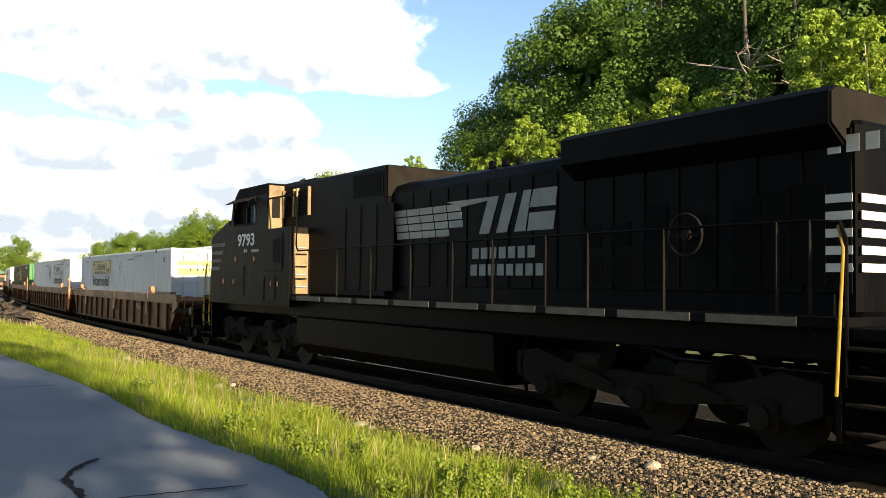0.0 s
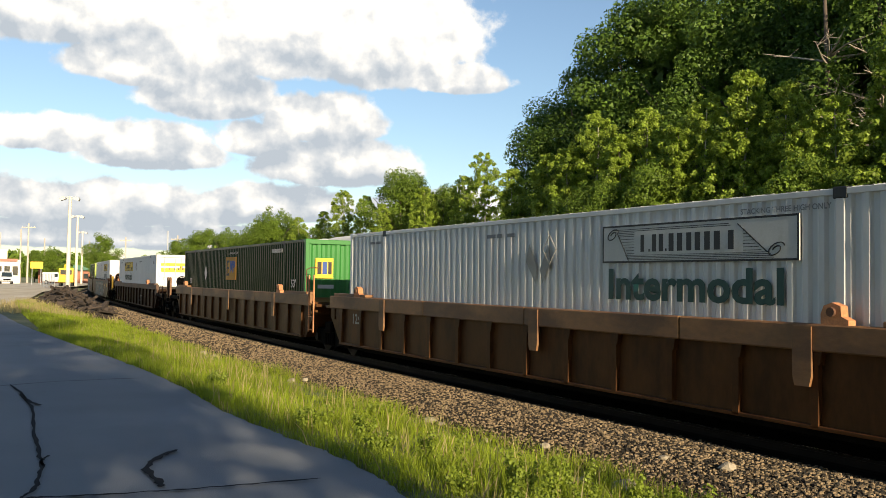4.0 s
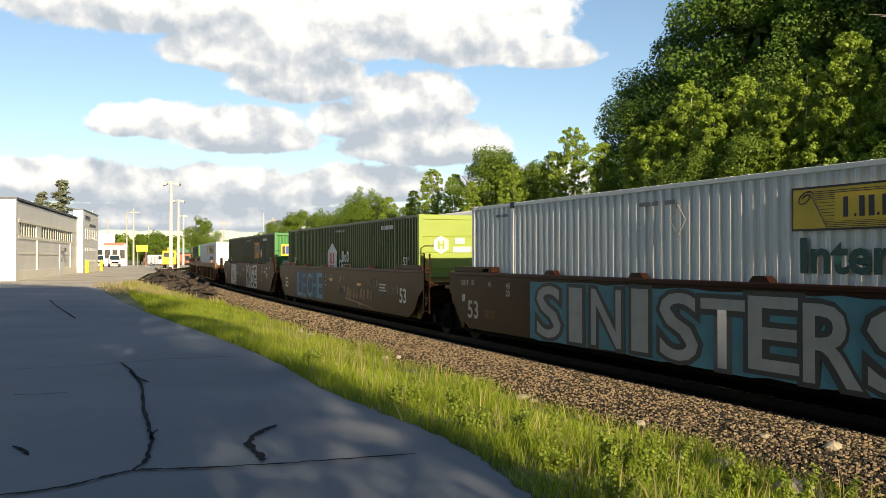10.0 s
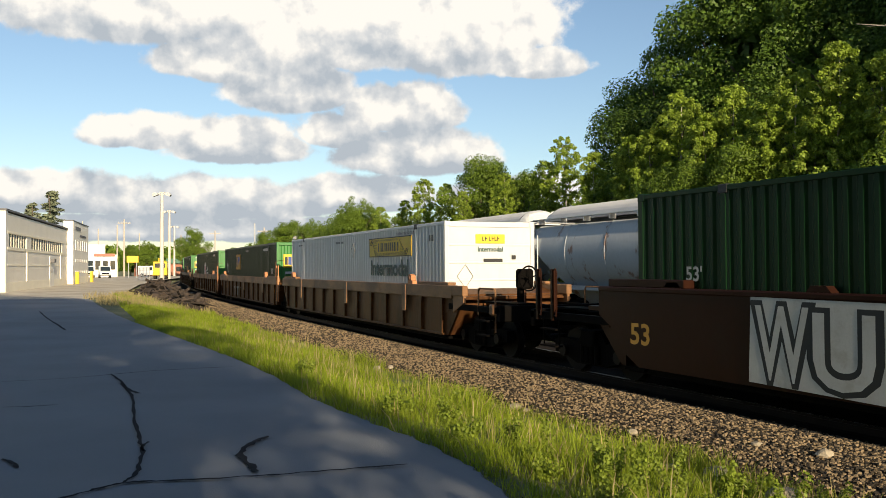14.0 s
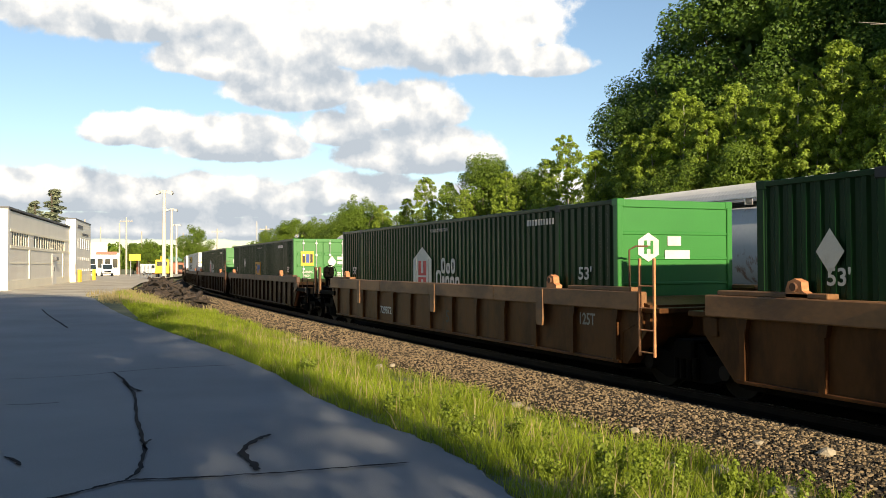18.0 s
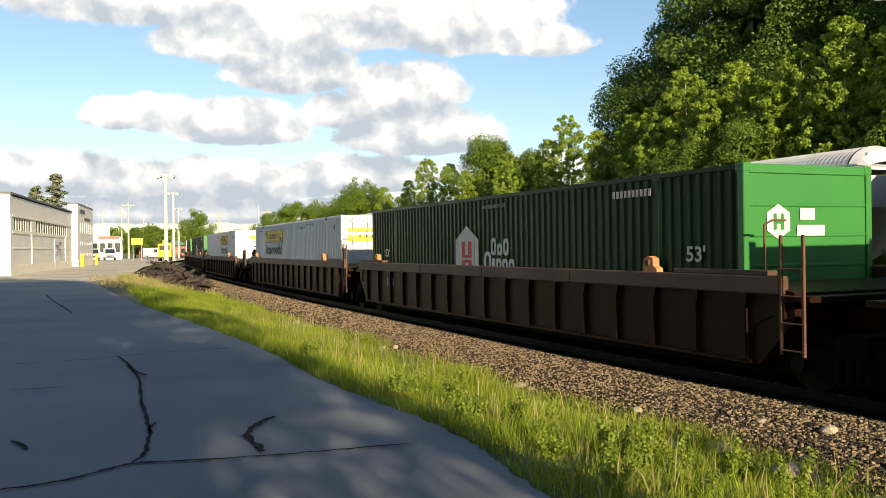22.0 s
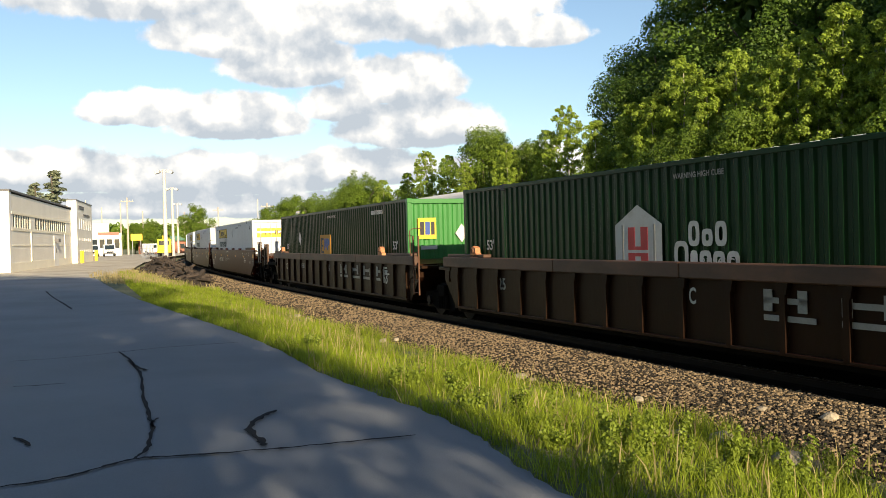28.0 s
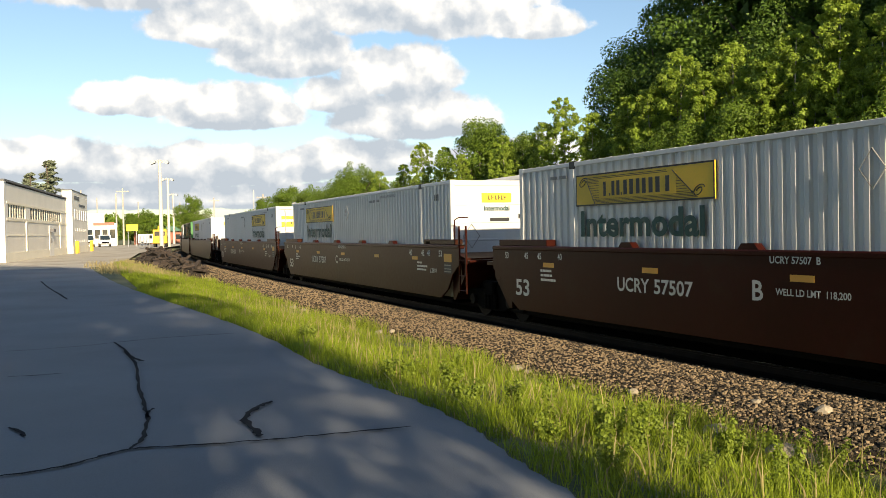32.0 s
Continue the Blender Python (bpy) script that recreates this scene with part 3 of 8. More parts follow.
def build_driveway():
    line = smooth_line(EDGE, 10)
    rng = random.Random(5)
    line = [(x + rng.uniform(-0.03, 0.03), y + rng.uniform(-0.03, 0.03)) for x, y in line]
    b = MB()
    left = [(-60.0, -14 + (38 + 14) * i / (len(line) - 1)) for i in range(len(line))]
    b.sheet([[(l[0], l[1], 0.0), *[(l[0] + (e[0] - l[0]) * f, l[1] + (e[1] - l[1]) * f, 0.0) for f in (0.3, 0.6, 0.85)], (e[0], e[1], -0.012), (e[0] + 0.05, e[1] - 0.02, -0.09)]
             for l, e in zip(left, line)])
    b.f = [tuple(reversed(q)) for q in b.f]
    ob = solid("road", b, M["asphalt"], "worn grey asphalt driveway with sealed cracks", "driveway", kind="structure")
    # sealed cracks
    cracks = [
        ([(-5.4, 5.2), (-3.9, 5.95), (-3.18, 6.38), (-2.86, 6.59), (-2.66, 6.89), (-2.51, 7.08), (-2.31, 7.13), (-1.95, 7.18), (-1.5, 7.28), (-1.1, 7.38), (-0.7, 7.51), (-0.22, 7.67)], 0.042),
        ([(-2.51, 7.08), (-2.51, 7.3), (-2.59, 7.72), (-2.75, 8.28), (-3.04, 9.02), (-3.43, 10.04), (-4.01, 11.65), (-4.69, 13.19), (-5.3, 14.39)], 0.038),
        ([(-2.75, 8.28), (-2.83, 8.5), (-2.86, 8.75)], 0.03),
        ([(-4.75, 13.3), (-4.61, 12.98), (-4.3, 12.4), (-4.06, 12.11)], 0.06),
        ([(-1.51, 7.41), (-1.61, 7.7), (-1.76, 8.01), (-1.81, 8.43), (-1.77, 8.76), (-1.68, 9.0)], 0.065),
        ([(-6.66, 13.46), (-5.73, 13.9), (-4.67, 14.79), (-3.49, 15.27)], 0.03),
        ([(-5.43, 10.99), (-5.12, 11.04), (-4.81, 11.16)], 0.03),
        ([(-3.96, 8.02), (-3.78, 7.86), (-3.62, 7.64)], 0.04),
        ([(-16.05, 35.57), (-14.0, 31.5), (-12.17, 28.06), (-10.35, 24.59)], 0.06),
    ]
    for pts, w in cracks:
        pl = smooth_line(pts, 5)
        c = MB()
        rows = []
        for i, (x, y) in enumerate(pl):
            q = pl[min(i + 1, len(pl) - 1)]
            p = pl[max(i - 1, 0)]
            t = Vector((q[0] - p[0], q[1] - p[1])).normalized()
            ww = w * rng.uniform(0.3, 0.7) * (0.4 if i in (0, len(pl) - 1) else 1)
            jx, jy = rng.uniform(-0.015, 0.015), rng.uniform(-0.015, 0.015)
            rows.append([(x - t.y * ww + jx, y + t.x * ww + jy, 0.004), (x + t.y * ww + jx, y - t.x * ww + jy, 0.004)])
        c.sheet(rows)
        c.f = [tuple(reversed(q)) for q in c.f]
        part("crack_seal", c, M["tar"], ob, "black tar crack seal")


build_driveway()


def build_lot():
    b = MB()
    b.sheet([[(-62, 34.0, -0.012), (-19.5, 47.0, -0.012)], [(-62, 64, -0.012), (-21.5, 60.5, -0.012)], [(-62, 90, -0.012), (-31, 92, -0.012)],
             [(-80, 135, -0.012), (-40, 130, -0.012)], [(-120, 190, -0.012), (-52, 190, -0.012)]])
    b.f = [tuple(reversed(q)) for q in b.f]
    solid("pavement", b, M["gravel"], "pale gravel yard in front of the warehouse", "yard", kind="structure")


build_lot()

# shaded-colour strip under the train; the browner shoulder lies outside it
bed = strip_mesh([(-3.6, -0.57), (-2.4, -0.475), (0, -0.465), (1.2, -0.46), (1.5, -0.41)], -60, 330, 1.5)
solid("track_bed", bed, M["ballast"], "crushed stone ballast bed, near-black with the train's shade in its colour", "ballast", kind="structure")
shoulder = strip_mesh([(1.5, -0.41), (1.65, -0.385), (2.3, -0.385), (2.9, -0.46), (3.6, -0.565)], -60, 330, 1.5)
solid("track_shoulder", shoulder, M["shoulder"], "brown crushed stone shoulder of the track bed", "ballast", kind="structure")
bed2 = strip_mesh([(-13.4, -0.55), (-12.2, -0.46), (-8.8, -0.46), (-7.4, -0.555)], -60, 200, 1.5)
solid("track_bed", bed2, M["ballast"], "crushed stone bed under the siding", "ballast", kind="structure")


def build_rails(name, d0, z, label, s0, s1):
    ob = thing(name, label, "railway track", kind="structure")
    for side in (-0.7525, 0.7525):
        prof = [(-0.07, -0.17), (0.07, -0.17), (0.07, -0.155), (0.012, -0.13), (0.012, -0.04), (0.036, -0.03), (0.036, -0.002), (-0.036, -0.002), (-0.036, -0.03), (-0.012, -0.04), (-0.012, -0.13), (-0.07, -0.155)]
        b, rows, q = MB(), [], s0
        while q <= s1:
            rows.append([(*on_track(q, d0 + side + u), z + w) for u, w in prof + prof[:1]])
            q += 2.0
        b.sheet(rows)
        part("rail", b, M["rail"], ob)
        c, rows, q = MB(), [], s0
        while q <= s1:
            rows.append([(*on_track(q, d0 + side + u), z) for u in (0.034, -0.034)])
            q += 2.0
        c.sheet(rows)
        part("running_face", c, M["rail_top"], ob)
    return ob


main_line = build_rails("main_track", 0.0, RAIL_Z, "steel rails on wooden sleepers", -60, 330)
siding = build_rails("siding_track", -10.4, RAIL_Z, "steel rails of the siding", -60, 190)
# ---- the train ----
LEN = 16.15
CH = 2.9          # container height
FLOOR = 0.35      # container's underside over the rail


def corrugated(x0, x1, z0, z1, y, depth=0.030, pitch=0.225, face=-1):
    """An upright corrugated wall in the plane y that faces -y (face -1) or +y."""
    b, xs = MB(), []
    n = max(2, int(round((x1 - x0) / pitch)))
    w = (x1 - x0) / n
    for i in range(n):
        a = x0 + i * w
        xs += [(a, 0), (a + w * 0.30, 0), (a + w * 0.50, 1), (a + w * 0.80, 1)]
    xs.append((x1, 0))
    rows = [[(x, y - face * depth * k, z) for x, k in xs] for z in (z0, z1)]
    b.sheet(rows)
    if face > 0:
        b.f = [tuple(reversed(q)) for q in b.f]
    return b


_cache = {}


def cached(key, make):
    if key not in _cache:
        _cache[key] = make()
    return _cache[key]


def shared(key, make, material):
    def build():
        me = make().mesh(key[0])
        me.materials.append(material)
        return me
    return cached((key, material.name), build)


def strokes(name, mb, material, parent, label=""):
    """Each piece of a drawn mark as a part of its own."""
    group = list(range(len(mb.v)))
    def root(i):
        while group[i] != i:
            group[i] = group[group[i]]
            i = group[i]
        return i
    for f in mb.f:
        for i in f[1:]:
            group[root(i)] = root(f[0])
    sets = {}
    for f in mb.f:
        sets.setdefault(root(f[0]), []).append(f)
    for fs in sets.values():
        ids = sorted({i for f in fs for i in f})
        at = {i: k for k, i in enumerate(ids)}
        one = MB().add([mb.v[i] for i in ids], [tuple(at[i] for i in f) for f in fs])
        part(name, one, material, parent, label)


def container(label, paint, end="door", end_paint=None):
    """A 53-foot container: x ahead, its near side at -y, its underside at z = 0, its middle at x = 0."""
    c = thing("shipping_container", label, "container", "containers on the train")
    # E colours the front end; on green containers it holds painted sunlight
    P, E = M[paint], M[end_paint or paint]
    h, w = LEN / 2, HALF
    posts = (h - 2.0, -h + 2.0)
    for face in (-1, 1):
        y = face * (w - 0.012)
        for k, (a, b) in enumerate(((-h + 0.1, posts[1] - 0.06), (posts[1] + 0.06, posts[0] - 0.06), (posts[0] + 0.06, h - 0.1))):
            part("side_panel", shared(("side", k, face), lambda: corrugated(a, b, 0.17, CH - 0.08, y, face=face), P), None, c)
        for px in posts:
            yy = (face * (w - 0.06), face * (w - 0.002))
            part("lift_post", shared(("post", px, face), lambda: MB().box(px - 0.06, px + 0.06, *yy, 0.17, CH - 0.06, 0.01), P), None, c)
            part("lift_casting", shared(("cast", px, face), lambda: MB().box(px - 0.10, px + 0.10, face * (w - 0.1), face * (w + 0.004), CH - 0.13, CH + 0.012, 0.012), M["ink"]), None, c, "dark lifting fitting")
        part("top_rail", shared(("toprail", face), lambda: MB().box(-h + 0.1, h - 0.1, face * (w - 0.07), face * w, CH - 0.085, CH - 0.006, 0.008), P), None, c)
        part("bottom_rail", shared(("botrail", face), lambda: MB().box(-h + 0.1, h - 0.1, face * (w - 0.08), face * w, 0.0, 0.17, 0.01), P), None, c)
    # roof with cross corrugations
    def roof():
        b, xs = MB(), []
        n = 46
        q = (LEN - 0.3) / n
        for i in range(n):
            a = -h + 0.15 + i * q
            xs += [(a, 0), (a + q * 0.3, 0), (a + q * 0.45, 1), (a + q * 0.8, 1), (a + q * 0.95, 0)]
        b.sheet([[(x, y, CH - 0.028 + 0.034 * k) for x, k in xs] for y in (-w + 0.03, w - 0.03)])
        b.box(-h + 0.05, h - 0.05, -w + 0.03, w - 0.03, CH - 0.06, CH - 0.05)
        return b
    part("roof", shared(("roof",), roof, P), None, c)
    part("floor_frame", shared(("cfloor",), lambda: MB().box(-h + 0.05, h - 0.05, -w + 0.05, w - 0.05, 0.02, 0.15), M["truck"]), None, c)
    for fx in (1, -1):
        for fy in (1, -1):
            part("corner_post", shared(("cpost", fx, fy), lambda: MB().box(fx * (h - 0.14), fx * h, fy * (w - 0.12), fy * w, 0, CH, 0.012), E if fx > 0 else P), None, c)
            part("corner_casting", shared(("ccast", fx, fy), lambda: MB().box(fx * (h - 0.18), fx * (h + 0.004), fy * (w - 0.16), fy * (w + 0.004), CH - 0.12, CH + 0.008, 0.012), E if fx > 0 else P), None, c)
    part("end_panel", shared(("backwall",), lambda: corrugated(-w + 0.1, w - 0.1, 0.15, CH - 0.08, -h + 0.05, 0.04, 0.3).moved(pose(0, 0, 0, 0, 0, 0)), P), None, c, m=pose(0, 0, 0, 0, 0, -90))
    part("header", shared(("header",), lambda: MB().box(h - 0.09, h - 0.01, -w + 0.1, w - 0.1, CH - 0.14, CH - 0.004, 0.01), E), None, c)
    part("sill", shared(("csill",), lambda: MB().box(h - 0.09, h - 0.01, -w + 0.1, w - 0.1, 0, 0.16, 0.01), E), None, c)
    if end == "door":
        for k in (-1, 1):
            dr = part("door", shared(("door", k), lambda: MB().box(h - 0.085, h - 0.045, k * 0.01, k * (w - 0.125), 0.17, CH - 0.15, 0.008), E), None, c)
            for z in (0.75, 1.25, 1.75, 2.25):
                part("door_rib", shared(("doorrib", k, z), lambda: MB().box(h - 0.05, h - 0.02, k * 0.06, k * (w - 0.17), z - 0.06, z + 0.06, 0.02), E), None, dr)
            for y in (0.30, 0.86):
                def rod():
                    b = MB().tube([(h - 0.01, k * y, 0.08), (h - 0.01, k * y, CH - 0.05)], 0.019, 6)
                    for z in (0.2, 0.9, 1.6, 2.2, CH - 0.2):
                        b.box(h - 0.05, h + 0.02, k * y - 0.05, k * y + 0.05, z - 0.035, z + 0.035, 0.01)
                    b.box(h - 0.02, h + 0.025, k * y - 0.02, k * y + k * 0.3, 1.02, 1.06)
                    return b
                part("locking_rod", shared(("rod", k, y), rod, M["galv"]), None, dr, "dull steel locking rod")
    elif end == "ribbed":
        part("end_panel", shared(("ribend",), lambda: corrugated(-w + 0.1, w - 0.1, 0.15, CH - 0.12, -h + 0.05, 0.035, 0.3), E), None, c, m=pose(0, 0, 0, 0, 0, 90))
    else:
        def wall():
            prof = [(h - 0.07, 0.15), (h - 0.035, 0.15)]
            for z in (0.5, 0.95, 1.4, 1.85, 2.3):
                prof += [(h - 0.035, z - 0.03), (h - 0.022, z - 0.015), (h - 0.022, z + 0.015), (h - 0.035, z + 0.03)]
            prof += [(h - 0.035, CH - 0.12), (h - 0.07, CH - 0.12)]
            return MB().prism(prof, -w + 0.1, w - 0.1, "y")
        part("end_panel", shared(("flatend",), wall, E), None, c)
    return c


NEAR = -HALF - 0.006
def X(front):
    """Local x of a point so many metres behind the container's front end."""
    return LEN / 2 - front


def haul_panel(c, front0, front1, panel, z0=2.05, z1=2.63, word=True, stripes=True):
    """A framed brand panel drawn as plain shapes, and the word below it."""
    x0, x1 = X(front1), X(front0)
    part("brand_panel", MB().box(x0, x1, NEAR - 0.002, NEAR + 0.03, z0, z1), M[panel], c, "framed brand panel with a dark rule and drawn scrolls")
    fr = MB()
    t = 0.028
    fr.box(x0, x1, NEAR - 0.005, NEAR, z1 - t, z1).box(x0, x1, NEAR - 0.005, NEAR, z0, z0 + t)
    fr.box(x0, x0 + t, NEAR - 0.005, NEAR, z0, z1).box(x1 - t, x1, NEAR - 0.005, NEAR, z0, z1)
    w = x1 - x0
    H = z1 - z0
    if stripes:
        # a drawn scroll: ruled bands above and below the plate, slanted ends, a curl at each end
        for i in range(4):
            fr.box(x0 + w * (0.07 + 0.012 * i), x0 + w * (0.70 + 0.008 * i), NEAR - 0.005, NEAR, z1 - H * (0.13 + 0.045 * i), z1 - H * (0.13 + 0.045 * i) + 0.009)
            fr.box(x0 + w * (0.17 - 0.008 * i), x0 + w * (0.90 - 0.008 * i), NEAR - 0.005, NEAR, z0 + H * (0.07 + 0.04 * i), z0 + H * (0.07 + 0.04 * i) + 0.009)
        for i in range(7):
            z = z0 + H * (0.24 + 0.075 * i)
            fr.box(x0 + w * (0.155 - 0.008 * i), x0 + w * 0.205, NEAR - 0.005, NEAR, z, z + 0.008)
            fr.box(x1 - w * 0.235, x1 - w * (0.155 + 0.0115 * i), NEAR - 0.005, NEAR, z, z + 0.008)
        fr.tube([(x0 + w * 0.095, NEAR - 0.004, z1 - H * 0.2), (x0 + w * 0.165, NEAR - 0.004, z0 + H * 0.06)], 0.010, 4)
        fr.tube([(x0 + w * 0.74, NEAR - 0.004, z1 - H * 0.14), (x0 + w * 0.87, NEAR - 0.004, z0 + H * 0.2)], 0.010, 4)
        for cx, cz in ((0.065, 0.74), (0.905, 0.24)):
            pts = [(x0 + w * cx + 0.14 * math.cos(a) * (1 - a / 14), NEAR - 0.004, z0 + H * cz + 0.10 * math.sin(a + 0.5) * (1 - a / 14)) for a in np.linspace(0, 9, 22)]
            fr.tube(pts, 0.010, 4)
    strokes("panel_rule", fr, M["ink"], c, "thin dark rules and scrolls")
    part("brand_plate", MB().box(x0 + w * 0.20, x1 - w * 0.235, NEAR - 0.008, NEAR - 0.005, z0 + H * 0.2, z1 - H * 0.2), M[panel], c)
    # bold upright bars in place of the brand's name
    b = MB()
    lh, zz = H * 0.44, z0 + H * 0.28
    for f0, wd, n in ((0.225, 0.045, 1), (0.285, 0.008, 0), (0.305, 0.062, 2), (0.378, 0.008, 0), (0.398, 0.072, 2), (0.492, 0.070, 2), (0.583, 0.076, 2), (0.680, 0.058, 1)):
        a = x0 + w * f0
        ww = w * wd
        if n == 0:
            b.box(a, a + ww, NEAR - 0.012, NEAR - 0.008, zz, zz + 0.04)
        elif n == 1:
            b.box(a + ww * 0.3, a + ww * 0.75, NEAR - 0.012, NEAR - 0.008, zz, zz + lh)
        else:
            b.box(a, a + ww * 0.36, NEAR - 0.012, NEAR - 0.008, zz, zz + lh).box(a + ww * 0.62, a + ww, NEAR - 0.012, NEAR - 0.008, zz, zz + lh)
    strokes("brand_stroke", b, M["ink"], c, "bold dark brand strokes")
    if word:
        write(c, "Intermodal", 0.48, x0 + w * 0.04, NEAR - 0.004, z0 - 0.57, M["teal"], width=w * 0.90, weight=0.03, name="word")


def small_marks(c, seed, colour="ink", at=6.2):
    """Stencilled stencils along the top: unreadable ones are bars."""
    rng = random.Random(seed)
    y = NEAR - 0.003
    for k, wd in enumerate((0.30, 0.18, 0.26)):
        part("stencil", bars([wd], 0.07), M["paint_dark"], c, m=pose(X(at) + 0.34 * k, y, 2.56))
    part("stencil", bars([0.05, 0.05, 0.05], 0.16), M[colour], c, m=pose(X(1.0), y, 2.42))
    for k in range(2):
        part("stencil", bars([0.26], 0.06), M["paint_dark"], c, m=pose(X(14.9) + 0.32 * k, y, 2.6))
    part("decal_outline", MB().tube([(-0.19, 0, 0), (0, 0, -0.25), (0.19, 0, 0), (0, 0, 0.25), (-0.19, 0, 0)], 0.008, 4), M["paint_grey"], c, m=pose(X(rng.choice([7.6, 8.6])), y, 2.3))


def haul(label, logo, panel="yellow", end="flat", seed=1, decals=False, stencils=True):
    c = container(label, "white", end)
    haul_panel(c, *logo, panel)
    small_marks(c, seed, at=6.2 if logo[0] > 8 else 9.6)
    if stencils:
        write(c, "STACKING THREE HIGH ONLY", 0.075, X(5.2) if logo[0] > 8 else X(1.9) - 1.55, NEAR - 0.003, 2.66, M["paint_dark"], width=1.35, name="notice")
    if decals:
        part("faded_decal", MB().add([(-0.3, 0, 0.1), (0, 0, -0.3), (0.05, 0, 0.0), (-0.2, 0, 0.42)], [(0, 1, 2, 3)]).add([(0.12, 0, -0.05), (0.2, 0, -0.3), (0.42, 0, 0.05), (0.36, 0, 0.4)], [(0, 1, 2, 3)]), M["paint_grey"], c, m=pose(X(8.0), NEAR - 0.003, 2.0))
    # brand on the front end
    h = LEN / 2
    b = thing_end(c, "door" if end == "door" else "flat", panel)
    return c


def thing_end(c, kind, panel):
    h = LEN / 2 + (0.045 if kind == "door" else 0.0)
    if kind == "door":
        part("end_brand_panel", MB().box(h - 0.078, h - 0.07, -1.05, 1.05, 1.97, 2.46), M["yellow" if panel == "yellow" else panel], c, "yellow brand panel across the doors")
        b = MB()
        for i, y in enumerate((-0.62, -0.38, -0.16, 0.04, 0.24, 0.44)):
            b.box(h - 0.069, h - 0.066, y, y + 0.045, 2.10, 2.33)
            if i > 1:
                b.box(h - 0.069, h - 0.066, y + 0.085, y + 0.13, 2.10, 2.33)
        strokes("brand_stroke", b, M["ink"], c)
        part("stencil", MB().box(h - 0.07, h - 0.066, 0.62, 1.0, 0.72, 0.80).box(h - 0.07, h - 0.066, 0.62, 1.0, 0.58, 0.66), M["ink"], c)
    else:
        part("end_brand_panel", MB().box(h - 0.04, h - 0.02, -0.42, 0.42, 2.34, 2.58), M["yellow" if panel == "yellow" else panel], c, "small yellow brand panel")
        b = MB()
        for i, y in enumerate((-0.24, -0.15, -0.04, 0.04, 0.12, 0.2)):
            b.box(h - 0.019, h - 0.016, y, y + 0.02, 2.41, 2.52).box(h - 0.019, h - 0.016, y, y + 0.06, 2.41 + 0.05 * (i % 2), 2.435 + 0.05 * (i % 2))
        strokes("brand_stroke", b, M["ink"], c)
        write(c, "Intermodal", 0.13, h - 0.017, -0.36, 2.13, M["teal"], width=0.72, name="word", rz=90)
        part("stencil", MB().box(h - 0.019, h - 0.016, -0.2, 0.35, 1.86, 1.95), M["ink"], c)
        part("stencil", MB().box(h - 0.019, h - 0.016, 0.62, 0.74, 1.93, 2.04), M["ink"], c)
        part("decal_outline", MB().tube([(h - 0.016, -0.95, 1.5), (h - 0.016, -0.72, 1.2), (h - 0.016, -0.5, 1.5), (h - 0.016, -0.72, 1.8), (h - 0.016, -0.95, 1.5)], 0.01, 4), M["paint_grey"], c)
    return c


def stack_marks(c, bright="paint_white"):
    """The 53-foot mark, diamonds and notices of the green containers."""
    y = NEAR - 0.003
    write(c, "53'", 0.25, X(1.25), y, 1.46, M[bright], width=0.44, name="length_mark")
    write(c, "53'", 0.24, X(14.95), y, 1.46, M[bright], width=0.36, name="length_mark")
    write(c, "WARNING HIGH CUBE", 0.09, X(8.4), y, 2.60, M["paint_grey"], width=1.15, name="notice")
    part("stencil", bars([0.07] * 4, 0.12), M[bright], c, m=pose(X(3.2), y, 2.55))
    part("stencil", bars([0.07] * 6, 0.12), M[bright], c, m=pose(X(2.75), y, 2.55))


